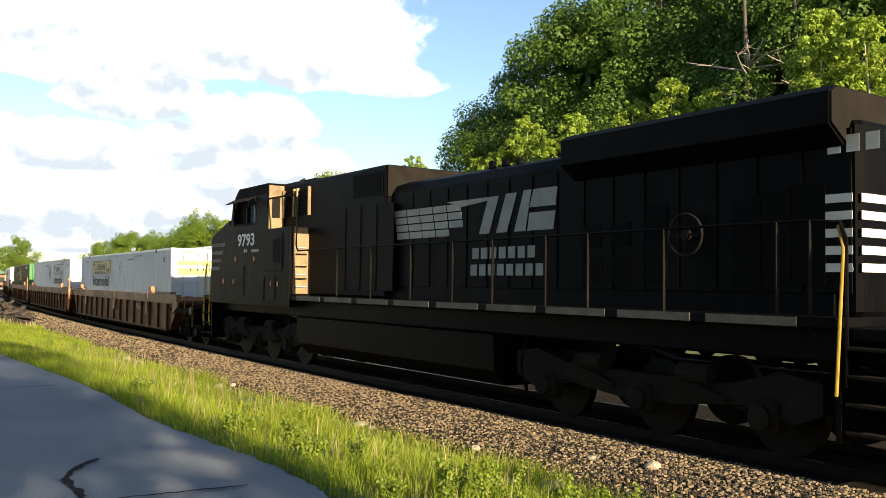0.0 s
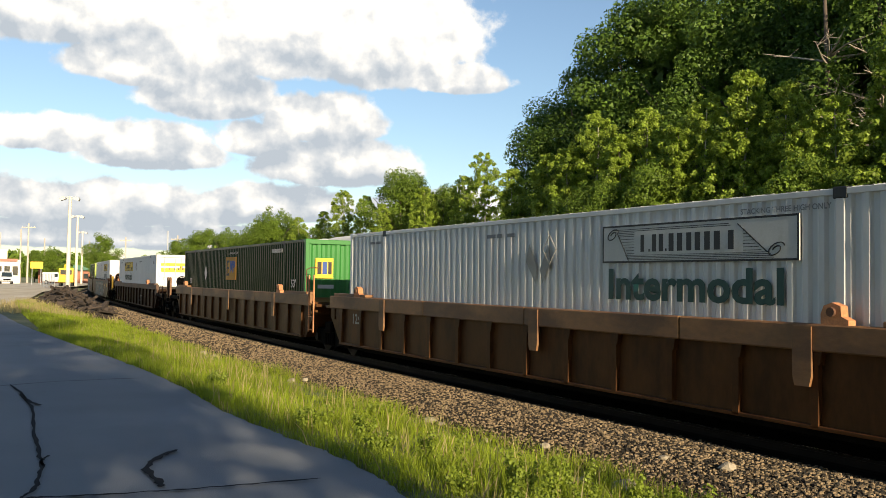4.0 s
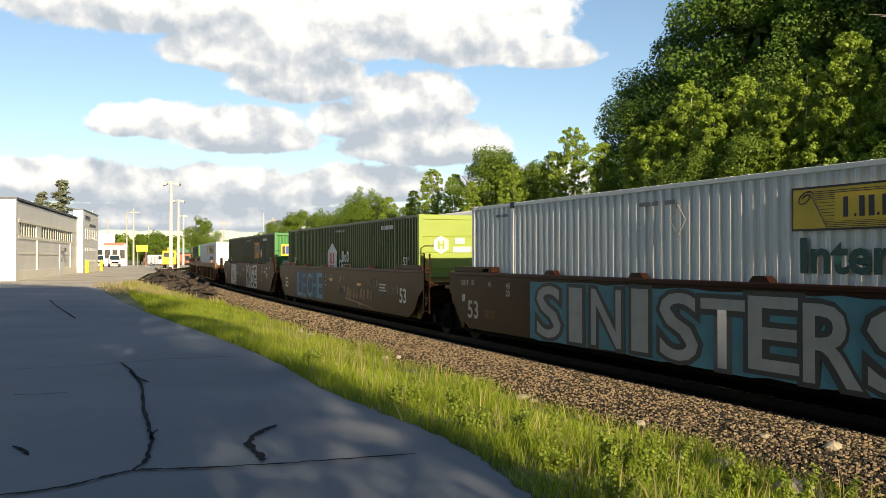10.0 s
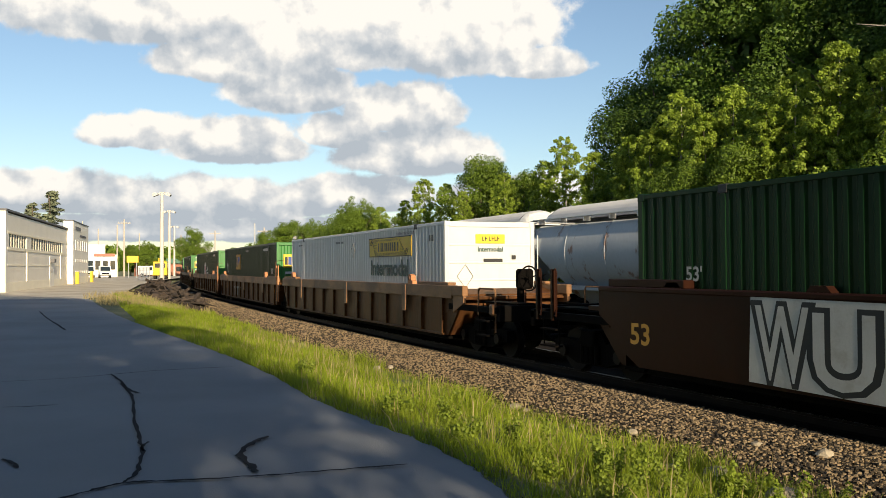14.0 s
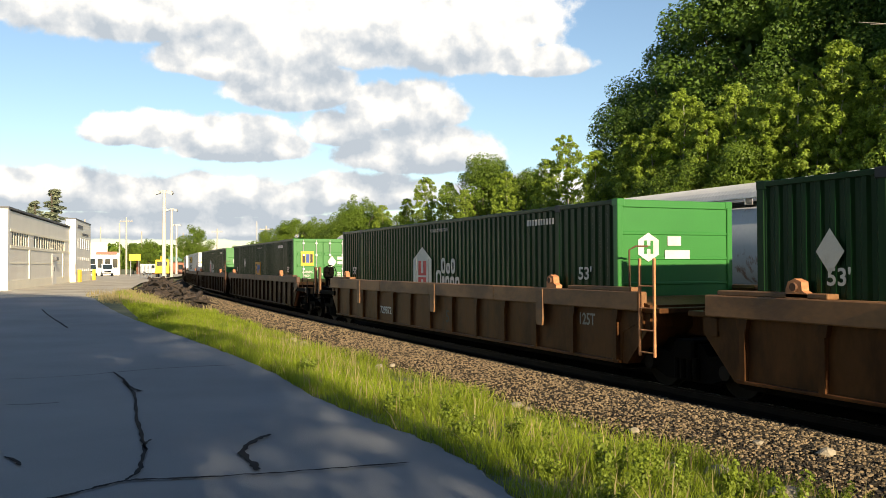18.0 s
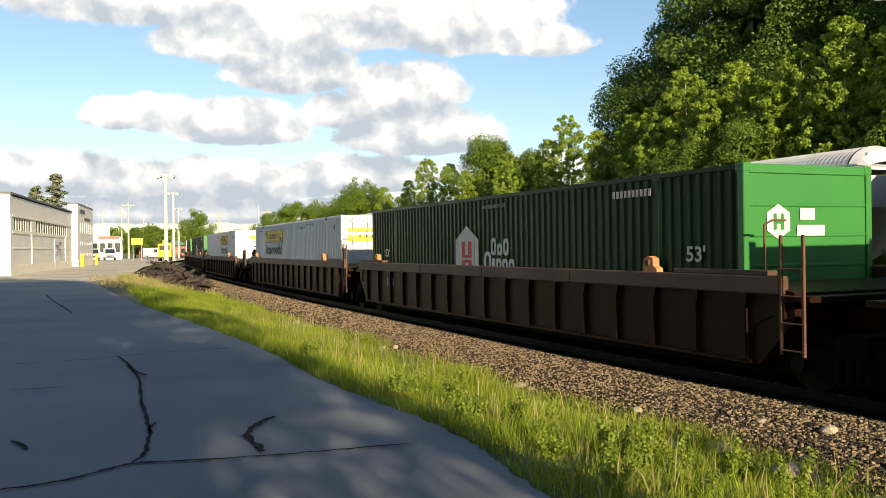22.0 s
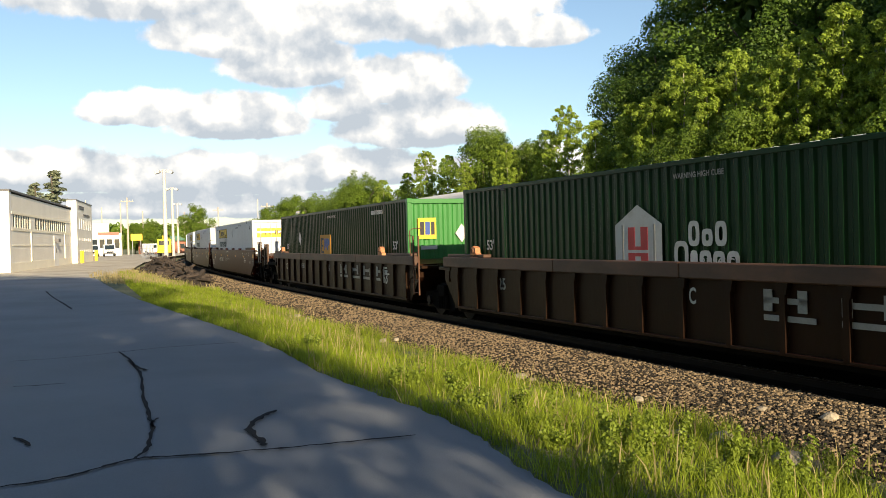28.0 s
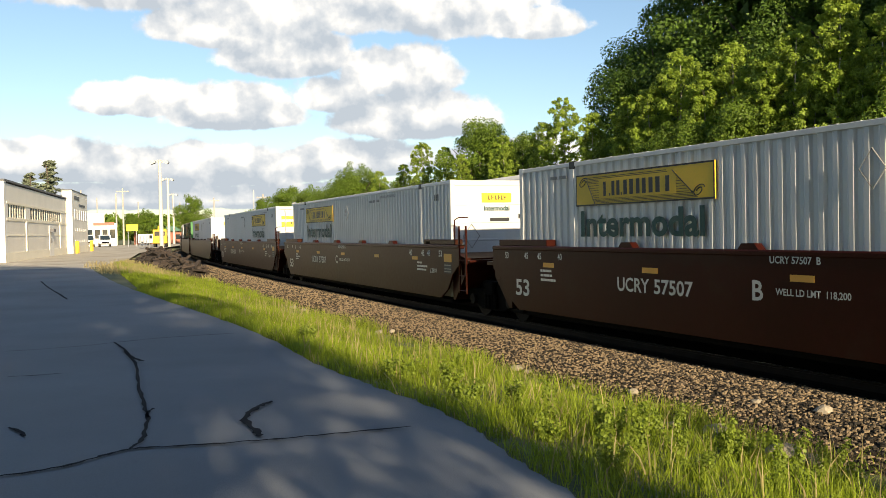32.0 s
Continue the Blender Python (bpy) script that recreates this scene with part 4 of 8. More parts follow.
def square_brand(label, front, end="ribbed", paint="green", end_paint="kelly", diamond=0.7, low=0.0):
    """Green container with a square yellow and blue brand patch."""
    c = container(label, paint, end, end_paint)
    x0, x1 = X(front + 1.4), X(front)
    y = NEAR - 0.003
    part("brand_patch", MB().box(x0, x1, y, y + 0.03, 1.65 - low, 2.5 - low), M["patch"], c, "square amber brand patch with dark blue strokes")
    E = lambda q: M["ink"] if q else M["blue"]
    for pts, dark in ((((0.10, 1.80), (0.24, 1.80), (0.24, 2.38), (0.10, 2.38)), 1), (((0.24, 1.80), (0.50, 1.80), (0.50, 1.90), (0.24, 1.88)), 1), (((0.24, 2.05), (0.42, 2.05), (0.42, 2.13), (0.24, 2.13)), 1),
                      (((0.24, 2.30), (0.50, 2.30), (0.50, 2.38), (0.24, 2.38)), 1), (((0.56, 1.92), (0.66, 1.92), (0.74, 2.36), (0.60, 2.36)), 0), (((0.64, 2.36), (0.76, 2.0), (0.86, 2.0), (0.78, 2.36)), 0),
                      (((0.76, 2.0), (0.86, 2.0), (1.0, 2.36), (0.86, 2.36)), 0), (((0.94, 1.92), (1.06, 1.92), (1.06, 2.36), (0.96, 2.36)), 0), (((1.08, 2.08), (1.28, 2.14), (1.28, 2.30), (1.08, 2.38)), 0)):
        part("brand_stroke", MB().prism([(x0 + u, v - low) for u, v in pts], y - 0.004, y - 0.001, "y"), E(dark), c)
    part("diamond_plate", MB().add([(-0.22, 0, 0), (0, 0, -0.3), (0.22, 0, 0), (0, 0, 0.3)], [(0, 1, 2, 3)]), M["paint_white"], c, m=pose(X(front - diamond) if front < 7 else X(front + 4.6), y, 1.9))
    stack_marks(c)
    h = LEN / 2 + (0.03 if end == "door" else 0.0)
    e = h - 0.02
    part("end_brand_patch", MB().box(e, e + 0.006, -0.98, -0.42, 1.75, 2.35), M["yellow"], c, "yellow brand patch on the end")
    for a, q in ((0.06, 0.19), (0.22, 0.37), (0.4, 0.51)):
        part("brand_stroke", MB().box(e + 0.006, e + 0.009, -0.98 + a, -0.98 + q, 1.87, 2.24), M["blue" if a == 0.22 else "ink"], c)
    part("diamond_plate", MB().add([(0, -0.2, 0), (0, 0, -0.27), (0, 0.2, 0), (0, 0, 0.27)], [(0, 1, 2, 3)]), M["paint_white"], c, m=pose(e + 0.008, 0.38, 1.9))
    if end == "door":
        write(c, "WARNING", 0.11, e + 0.01, -0.95, 1.42, M["paint_white"], width=0.5, rz=90, name="notice")
        write(c, "HIGH", 0.11, e + 0.01, -0.86, 1.26, M["paint_white"], width=0.28, rz=90, name="notice")
        write(c, "CUBE", 0.11, e + 0.01, -0.86, 1.10, M["paint_white"], width=0.3, rz=90, name="notice")
        write(c, "53'", 0.26, e + 0.01, -0.4, 1.16, M["paint_white"], width=0.36, rz=90, name="length_mark")
        part("stencil", MB().box(e + 0.008, e + 0.011, 0.62, 1.0, 2.0, 2.13).box(e + 0.008, e + 0.011, 0.62, 1.0, 1.8, 1.93), M["paint_white"], c)
        b = MB()
        for i in range(8):
            b.box(e + 0.008, e + 0.011, 0.62, 0.76, 1.4 - i * 0.085, 1.46 - i * 0.085).box(e + 0.008, e + 0.011, 0.82, 1.0, 1.4 - i * 0.085, 1.46 - i * 0.085)
        part("stencil", b, M["paint_white"], c)
    else:
        part("stencil", MB().box(e + 0.008, e + 0.011, -0.9, -0.4, 1.45, 1.56).box(e + 0.008, e + 0.011, 0.7, 1.0, 1.45, 1.54), M["paint_white"], c)
    return c


def house_brand(label, front, paint="green", end_paint="kelly"):
    """Green container with a white house-shaped mark and two lines of brand strokes."""
    c = container(label, paint, "flat", end_paint)
    x0, x1 = X(front + 3.0), X(front)
    y = NEAR - 0.003
    hx = x0 + 0.66
    b = MB()
    b.add([(hx - 0.64, y, 1.05), (hx + 0.64, y, 1.05), (hx + 0.64, y, 1.90), (hx, y, 2.24), (hx - 0.64, y, 1.90)], [(0, 1, 2, 3, 4)])
    part("house_mark", b, M["paint_white"], c, "white house-shaped mark")
    b = MB()
    for a in (-0.27, 0.08):
        b.box(hx + a, hx + a + 0.19, y - 0.004, y, 1.05, 1.42).box(hx + a, hx + a + 0.19, y - 0.004, y, 1.47, 1.86)
    b.box(hx - 0.075, hx + 0.075, y - 0.004, y, 1.36, 1.42).box(hx - 0.075, hx + 0.075, y - 0.004, y, 1.47, 1.53)
    strokes("brand_stroke", b, M["red"], c)
    b = MB()
    for a in (-0.45, 0.41):
        b.box(hx + a, hx + a + 0.05, y - 0.004, y, 1.05, 1.9)
    strokes("house_line", b, M["paint_grey"], c)
    # two rows of rounded rings in place of the brand's letters
    def ring(xa, z, w, hh, t=0.085):
        b = MB()
        turn = np.linspace(0, 2 * math.pi, 17)
        def rim(k):
            return [(xa + w / 2 + (w / 2 - k) * math.copysign(abs(math.cos(a)) ** 0.6, math.cos(a)), y - 0.003, z + hh / 2 + (hh / 2 - k) * math.copysign(abs(math.sin(a)) ** 0.6, math.sin(a))) for a in turn]
        b.sheet([rim(0.0), rim(t)])
        part("brand_stroke", b, M["paint_white"], c)
    for xa, z, w, hh in ((1.94, 1.53, 0.26, 0.40), (2.25, 1.53, 0.24, 0.27), (2.54, 1.53, 0.25, 0.38), (1.60, 1.16, 0.34, 0.46), (1.98, 1.18, 0.17, 0.29), (2.19, 1.18, 0.26, 0.29), (2.49, 1.18, 0.25, 0.28), (2.78, 1.08, 0.27, 0.38)):
        ring(x0 + xa, z, w, hh)
    stack_marks(c)
    e = LEN / 2 - 0.018
    part("end_hexagon", MB().add([(e, -0.62 + 0.26 * math.sin(a), 2.05 + 0.26 * math.cos(a)) for a in np.linspace(0, 2 * math.pi, 6, endpoint=False)], [(0, 1, 2, 3, 4, 5)]), M["paint_white"], c, "white hexagon mark")
    strokes("end_mark_core", MB().box(e + 0.002, e + 0.006, -0.72, -0.66, 1.93, 2.17).box(e + 0.002, e + 0.006, -0.58, -0.52, 1.93, 2.17).box(e + 0.002, e + 0.006, -0.66, -0.58, 2.02, 2.08), M[end_paint], c)
    strokes("brand_stroke", MB().box(e, e + 0.004, -0.2, 0.1, 2.08, 2.25).box(e, e + 0.004, -0.26, 0.3, 1.84, 2.0), M["paint_white"], c)
    return c
# ---- well cars ----
def bogie_parts():
    """Side frames, springs, wheels and bolster of a freight bogie, centred on its pivot, over the rail."""
    fr = MB().prism([(-1.25, 0.36), (-1.25, 0.62), (-0.95, 0.66), (-0.45, 0.62), (-0.3, 0.80), (0.3, 0.80), (0.45, 0.62), (0.95, 0.66), (1.25, 0.62), (1.25, 0.36),
                     (0.95, 0.36), (0.5, 0.2), (-0.5, 0.2), (-0.95, 0.36)], -0.09, 0.09, "y")
    sp = MB().tube([(0, 0, 0.24), (0, 0, 0.58)], 0.06, 8)
    bo = MB().box(-0.22, 0.22, -1.2, 1.2, 0.55, 0.86, 0.03)
    ws = []
    for x in (-0.88, 0.88):
        w = MB()
        w.tube([(x, -0.9, 0.42), (x, 0.9, 0.42)], 0.075, 8)
        for y in (-0.755, 0.755):
            s = 1 if y > 0 else -1
            w.tube([(x, y - s * 0.07, 0.42), (x, y - s * 0.045, 0.42)], 0.455, 24)
            w.tube([(x, y - s * 0.045, 0.42), (x, y + s * 0.07, 0.42)], 0.42, 24, 0.415)
            w.tube([(x, y + s * 0.07, 0.42), (x, y + s * 0.12, 0.42)], 0.14, 12)
        for y in (-1.11, 1.11):
            w.tube([(x, y - 0.06, 0.42), (x, y + 0.06, 0.42)], 0.12, 10)
        ws.append(w)
    return fr, sp, bo, ws


def bogie(car, x):
    fr, sp, bo, ws = cached("bogie", bogie_parts)
    f = part("bogie", shared(("bolster",), lambda: bo, M["truck"]), None, car, "cast-steel bogie in a near-black shade colour", m=pose(x, 0, 0))
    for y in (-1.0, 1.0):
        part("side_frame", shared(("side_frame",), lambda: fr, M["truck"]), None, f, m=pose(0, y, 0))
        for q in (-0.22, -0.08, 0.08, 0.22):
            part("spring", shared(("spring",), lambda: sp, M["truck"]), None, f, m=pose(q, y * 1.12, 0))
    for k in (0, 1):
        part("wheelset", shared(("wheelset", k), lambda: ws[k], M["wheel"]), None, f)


def well_car(label, style, paint, rear_bogie=True, front_bogie=True, front_end="joint", rear_end="joint", pitch=19.5, ribs=16):
    """One unit of a well car: x ahead, rail at z = 0, the well's middle at x = 0, near side at -y."""
    c = thing("well_car", label, "well car", "well cars of the train")
    P = M[paint]
    SILL = 1.70 if style == "smooth" else 1.60
    ch = 0.32 if paint == "tan" else 0.25      # height of the top chord
    yo = 1.50                      # outer face of the side
    W = 8.32                       # half length of the well
    lo = 0.38
    for f in (-1, 1):
        if style == "rib":
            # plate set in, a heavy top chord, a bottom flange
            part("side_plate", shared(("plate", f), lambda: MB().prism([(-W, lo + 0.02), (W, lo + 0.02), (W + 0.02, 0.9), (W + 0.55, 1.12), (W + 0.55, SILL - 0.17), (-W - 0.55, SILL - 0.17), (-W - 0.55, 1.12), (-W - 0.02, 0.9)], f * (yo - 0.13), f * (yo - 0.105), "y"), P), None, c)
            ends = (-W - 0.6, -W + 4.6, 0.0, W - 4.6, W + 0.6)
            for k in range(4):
                part("top_chord", shared(("chord", f, k, ch), lambda: MB().box(ends[k] + 0.004, ends[k + 1] - 0.004, f * (yo - 0.19), f * yo, SILL - ch, SILL, 0.018), M[paint + "_chord"]), None, c, "top chord in a lighter, sunlit tone")
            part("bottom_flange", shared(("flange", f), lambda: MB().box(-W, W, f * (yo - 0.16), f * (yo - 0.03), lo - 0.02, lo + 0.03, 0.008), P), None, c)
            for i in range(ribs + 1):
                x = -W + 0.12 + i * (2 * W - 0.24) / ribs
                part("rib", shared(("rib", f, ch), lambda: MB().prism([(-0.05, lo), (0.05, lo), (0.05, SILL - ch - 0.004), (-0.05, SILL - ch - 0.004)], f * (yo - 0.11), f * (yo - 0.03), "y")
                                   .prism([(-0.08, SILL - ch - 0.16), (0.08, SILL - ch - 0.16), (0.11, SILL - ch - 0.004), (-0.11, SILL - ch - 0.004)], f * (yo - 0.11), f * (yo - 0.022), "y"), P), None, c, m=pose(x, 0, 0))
            if paint == "tan":
                for x in (-W + 2.6, 0.3, W - 2.6):
                    part("chord_bracket", shared(("bracket", f), lambda: MB().prism([(-0.10, SILL - ch - 0.42), (0.10, SILL - ch - 0.42), (0.13, SILL - ch - 0.3), (0.13, SILL - 0.03), (-0.13, SILL - 0.03), (-0.13, SILL - ch - 0.3)], f * (yo - 0.02), f * (yo + 0.022), "y"), M["tan_chord"]), None, c, m=pose(x, 0, 0))
        else:
            # one smooth side with a rolled top edge, sloped up at the ends
            nose = [(W + 0.1, lo), (W + 0.55, 0.62), (W + 0.95, 0.85), (W + 1.36, 0.95), (W + 1.36, SILL - 0.06)] if front_end == "coupler" else [(W - 0.5, lo), (W - 0.05, 0.62), (W + 0.25, 1.0), (W + 0.6, 1.2), (W + 0.6, SILL - 0.06)]
            prof = [(-W + 0.5, lo), *nose, (-W - 0.6, SILL - 0.06), (-W - 0.6, 1.2), (-W - 0.25, 1.0), (-W + 0.05, 0.62)]
            part("side_plate", shared(("smooth_plate", f, front_end), lambda: MB().prism(prof, f * (yo - 0.05), f * yo, "y"), P), None, c)
            part("top_chord", shared(("smooth_chord", f, front_end), lambda: MB().box(-W - 0.62, W + (1.38 if front_end == "coupler" else 0.62), f * (yo - 0.17), f * (yo + 0.012), SILL - 0.09, SILL, 0.02), P), None, c)
            for x in (-7.0, -4.2, -1.4, 1.4, 4.2, 7.0):
                part("chord_bump", shared(("bump", f), lambda: MB().prism([(-0.22, SILL - 0.02), (0.22, SILL - 0.02), (0.12, SILL + 0.09), (-0.12, SILL + 0.09)], f * (yo - 0.16), f * (yo - 0.02), "y"), P), None, c, m=pose(x, 0, 0))
        # container guides on the chord
        for x in (-W + 1.1, W - 2.2):
            if style == "rib":
                g = part("guide_block", shared(("guide", f), lambda: MB().prism([(-0.17, SILL), (0.19, SILL), (0.19, SILL + 0.06), (0.10, SILL + 0.10), (0.09, SILL + 0.22), (-0.02, SILL + 0.26), (-0.13, SILL + 0.22), (-0.17, SILL + 0.12)], f * (yo - 0.15), f * (yo - 0.02), "y"), M["orange"]), None, c, "rust-orange container guide", m=pose(x, 0, 0))
                part("guide_roller", shared(("roller", f), lambda: MB().tube([(-0.02, f * (yo - 0.03), SILL + 0.15), (-0.02, f * (yo + 0.02), SILL + 0.15)], 0.055, 10), M["rusty"]), None, g)
        for e in (-1, 1):
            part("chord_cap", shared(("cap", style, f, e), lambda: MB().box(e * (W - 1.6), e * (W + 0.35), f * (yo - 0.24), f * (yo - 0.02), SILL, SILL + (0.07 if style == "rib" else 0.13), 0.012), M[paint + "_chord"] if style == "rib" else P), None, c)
    part("well_floor", shared(("wellfloor",), lambda: MB().box(-W, W, -1.32, 1.32, 0.26, 0.34, 0.01).box(-W, -W + 0.5, -1.4, 1.4, 0.3, FLOOR - 0.002).box(W - 0.5, W, -1.4, 1.4, 0.3, FLOOR - 0.002), M["truck"]), None, c)
    for e in (-1, 1):
        # bulkhead and platform over the bogie
        part("end_bulkhead", shared(("bulk", e), lambda: MB().prism([(e * W, 0.36), (e * (W + 0.12), 0.36), (e * (W + 0.75), 1.02), (e * (W + 0.75), 1.38), (e * (W + 0.2), 1.5), (e * W, 1.5)], -1.38, 1.38, "y"), P), None, c)
        part("end_platform", shared(("plat", e), lambda: MB().box(e * (W + 0.2), e * (pitch / 2 - 0.12), -0.5, 0.5, 0.86, 1.2, 0.03)
                                    .box(e * (W + 0.35), e * (W + 1.05), -1.42, 1.42, 1.26, 1.34, 0.01).box(e * (W + 0.42), e * (W + 0.62), -1.42, 1.42, 0.98, 1.26, 0.01), P), None, c)
    if front_bogie:
        bogie(c, pitch / 2 + (1.0 if front_end == "coupler" else 0.0) - 1.0 * (front_end == "coupler"))
    if rear_bogie:
        bogie(c, -pitch / 2)
    for e, kind in ((1, front_end), (-1, rear_end)):
        end_gear(c, e, kind, paint, W, pitch)
    return c


def end_gear(c, e, kind, paint, W, pitch):
    """Ladders, grab irons, coupler, brake wheel and air reservoir at one end of a unit."""
    P = M["rusty"] if paint in ("tan", "brown") else M[paint]
    x = e * (W + 0.62)
    def ladder():
        b = MB()
        for q in (0.0, 0.38):
            b.box(x + e * q - 0.025, x + e * q + 0.025, -1.5, -1.46, 0.55, 2.15, 0.008)
        for z in (0.62, 0.98, 1.34, 1.7):
            b.tube([(x, -1.49, z), (x + e * 0.38, -1.49, z)], 0.014, 6)
        return b
    if kind == "joint":
        if e > 0:
            part("ladder", shared(("ladder_j", e), ladder, M["orange"] if paint == "tan" else P), None, c, "rusty side ladder")
            part("grab_iron", shared(("grab_j",), lambda: MB().tube([(W + 0.3, -1.45, 1.6), (W + 0.3, -1.45, 2.3), (W + 0.34, -1.35, 2.36), (W + 0.34, -1.1, 2.36)], 0.016, 6), P), None, c)
        return
    end = e * (pitch / 2 + 1.62)
    part("end_beam", shared(("endbeam", e), lambda: MB().box(e * (pitch / 2 - 0.2), end, -0.45, 0.45, 0.75, 1.15, 0.03).box(end - e * 0.18, end, -1.45, 1.45, 0.85, 1.2, 0.02)
                            .box(e * (W + 0.3), end, -1.45, -1.33, 1.02, 1.16, 0.01).box(e * (W + 0.3), end, 1.33, 1.45, 1.02, 1.16, 0.01), M["truck"]), None, c)
    part("coupler", shared(("coupler", e), lambda: MB().box(end, end + e * 0.55, -0.1, 0.1, 0.72, 0.98, 0.03).box(end + e * 0.38, end + e * 0.7, -0.2, 0.16, 0.68, 1.02, 0.05), M["truck"]), None, c)
    part("deck_grating", shared(("grating", e), lambda: MB().box(e * (pitch / 2 - 0.3), end - e * 0.1, -0.95, -0.45, 1.2, 1.235).box(e * (W + 0.9), end - e * 0.1, -0.2, -0.12, 1.15, 1.2), M["truck"]), None, c)
    # end rails and posts reuse the chord colour with its painted sunlight
    edge = M["tan_chord"] if paint == "tan" else M["brown_chord"] if paint == "brown" else M[paint]
    smooth_car = paint in ("boxcar", "maroon")
    # upright posts with a bent hand grab beside each
    posts = ((W + 2.45, 1.0, 2.12), (W + 3.0, 1.0, 2.12)) if (e > 0 and smooth_car) else () if e > 0 else ((W + 2.2, 1.0, 2.0), (W + 2.75, 1.0, 2.0))
    post_paint = M["worn_yellow"] if (c["label"].startswith("rusty") and e < 0) else edge
    grab_paint = M["paint_grey"] if paint == "maroon" else post_paint
    for y in (-1.43, 1.43):
        for q, z0, z1 in posts:
            pst = part("corner_post", shared(("cpost_w", e, y, q), lambda: MB().box(e * q - 0.045, e * q + 0.045, y - 0.05, y + 0.05, z0, z1, 0.012), post_paint), None, c)
            part("grab_iron", shared(("cgrab", e, y, q), lambda: MB().tube([(e * q + 0.05, y, z0 + 0.1), (e * q + 0.15, y * 1.03, z0 + 0.1), (e * q + 0.17, y * 1.03, z0 + 0.2), (e * q + 0.17, y * 1.03, z1 - 0.08), (e * q + 0.14, y * 1.03, z1), (e * q + 0.04, y, z1)], 0.018, 6), grab_paint), None, pst)
        if e > 0 and not smooth_car:
            part("chord_nose", shared(("nose", y), lambda: MB().box(W + 0.61, W + 1.25, y - 0.08, y + 0.07, 1.36, 1.6, 0.015), edge), None, c)
            part("nose_bracket", shared(("nbr", y), lambda: MB().prism([(W + 0.62, 0.95), (W + 1.22, 1.2), (W + 1.22, 1.36), (W + 0.62, 1.36)], y - 0.04, y + 0.03, "y"), edge), None, c)
            part("grab_iron", shared(("loop", y), lambda: MB().tube([(W + 1.95, y, 0.95), (W + 1.95, y, 1.5), (W + 2.0, y, 1.56), (W + 2.75, y, 1.56), (W + 2.8, y, 1.5), (W + 2.8, y, 0.6)], 0.022, 6), edge), None, c, "bent hand rail over the side step")
            part("post_casting", shared(("pcast", y), lambda: MB().box(W + 2.55, W + 2.78, y - 0.05, y + 0.06, 0.98, 1.22, 0.03), edge), None, c)
        for z in (0.5, 0.82):
            # treads and hangers take the near-black colour in place of real shade
            part("side_step", shared(("tread", e, y, z), lambda: MB().box(e * (W + 2.0), e * (W + 2.55), y - 0.1, y + 0.08, z, z + 0.035, 0.006), M["truck"]), None, c)
        part("step_hanger", shared(("hang", e, y), lambda: MB().tube([(e * (W + 2.0), y, 1.1), (e * (W + 2.0), y, 0.48)], 0.016, 6), M["truck"]), None, c)
        part("step_hanger", shared(("hang2", e, y), lambda: MB().tube([(e * (W + 2.55), y, 1.1), (e * (W + 2.55), y, 0.48)], 0.016, 6), M["truck"]), None, c)
    part("hose", shared(("airhose", e), lambda: MB().tube([(end - e * 0.1, -0.35, 0.9), (end + e * 0.15, -0.38, 0.6), (end + e * 0.35, -0.3, 0.42), (end + e * 0.6, -0.2, 0.5)], 0.03, 6), M["truck"]), None, c, "black air hose")
    if e > 0:
        def wheel():
            b = MB()
            b.tube([(0, 0.28 * math.cos(a), 0.28 * math.sin(a)) for a in np.linspace(0, 2 * math.pi, 21)], 0.02, 6)
            for k in range(5):
                a = k * math.pi * 0.4 + 0.3
                b.tube([(0, 0, 0), (0, 0.28 * math.cos(a), 0.28 * math.sin(a))], 0.014, 5)
            return b.tube([(-0.12, 0, 0), (0.05, 0, 0)], 0.05, 8)
        wx, wy, wz, wp = {"boxcar": (W + 2.75, -0.85, 1.95, M["rusty"]), "maroon": (W + 1.75, -1.1, 1.52, M["truck"])}.get(paint, (W + 2.55, -0.45, 1.78, M["truck"]))
        part("brake_wheel", shared(("bwheel",), wheel, wp), None, c, "spoked hand brake wheel", m=pose(wx, wy, wz, 0, 0, 14))
        part("gear_case", shared(("gcase",), lambda: MB().box(-0.30, -0.1, -0.2, 0.2, -0.24, 0.22, 0.05), M["truck"]), None, c, m=pose(wx, wy, wz))
        part("brake_stand", shared(("bstand", wx), lambda: MB().box(wx - 0.42, wx - 0.26, wy - 0.09, wy + 0.09, 1.2, wz + 0.2, 0.02), M["truck"] if not smooth_car else M[paint]), None, c)
        part("brake_chain_rod", shared(("brod", wx), lambda: MB().tube([(wx - 0.2, wy, wz - 0.2), (wx - 0.2, wy, 0.9)], 0.018, 5), M["rusty"]), None, c)
    if e > 0 and smooth_car:
        q0 = W + 0.2 if paint == "boxcar" else W + 1.8
        ty, fx = (-0.75, W + 1.6) if paint == "boxcar" else (0.0, W + 1.15)
        def tank():
            prof = [(0.0, 0.10), (0.03, 0.18), (0.08, 0.23), (0.82, 0.23), (0.87, 0.18), (0.90, 0.10)]
            return MB().sheet([[(q0 + a, ty + r * math.cos(t), 1.84 + r * math.sin(t)) for t in np.linspace(0, 2 * math.pi, 17)] for a, r in prof]).tube([(q0 - 0.01, ty, 1.84), (q0 + 0.91, ty, 1.84)], 0.11, 12)
        smooth(part("air_reservoir", shared(("tank", paint), tank, M["rusty"]), None, c, "rusty air reservoir"))
        part("reservoir_label", shared(("tlabel", paint), lambda: MB().box(q0 + 0.3, q0 + 0.62, ty - 0.236, ty - 0.231, 1.78, 1.92), M["paint_grey"]), None, c)
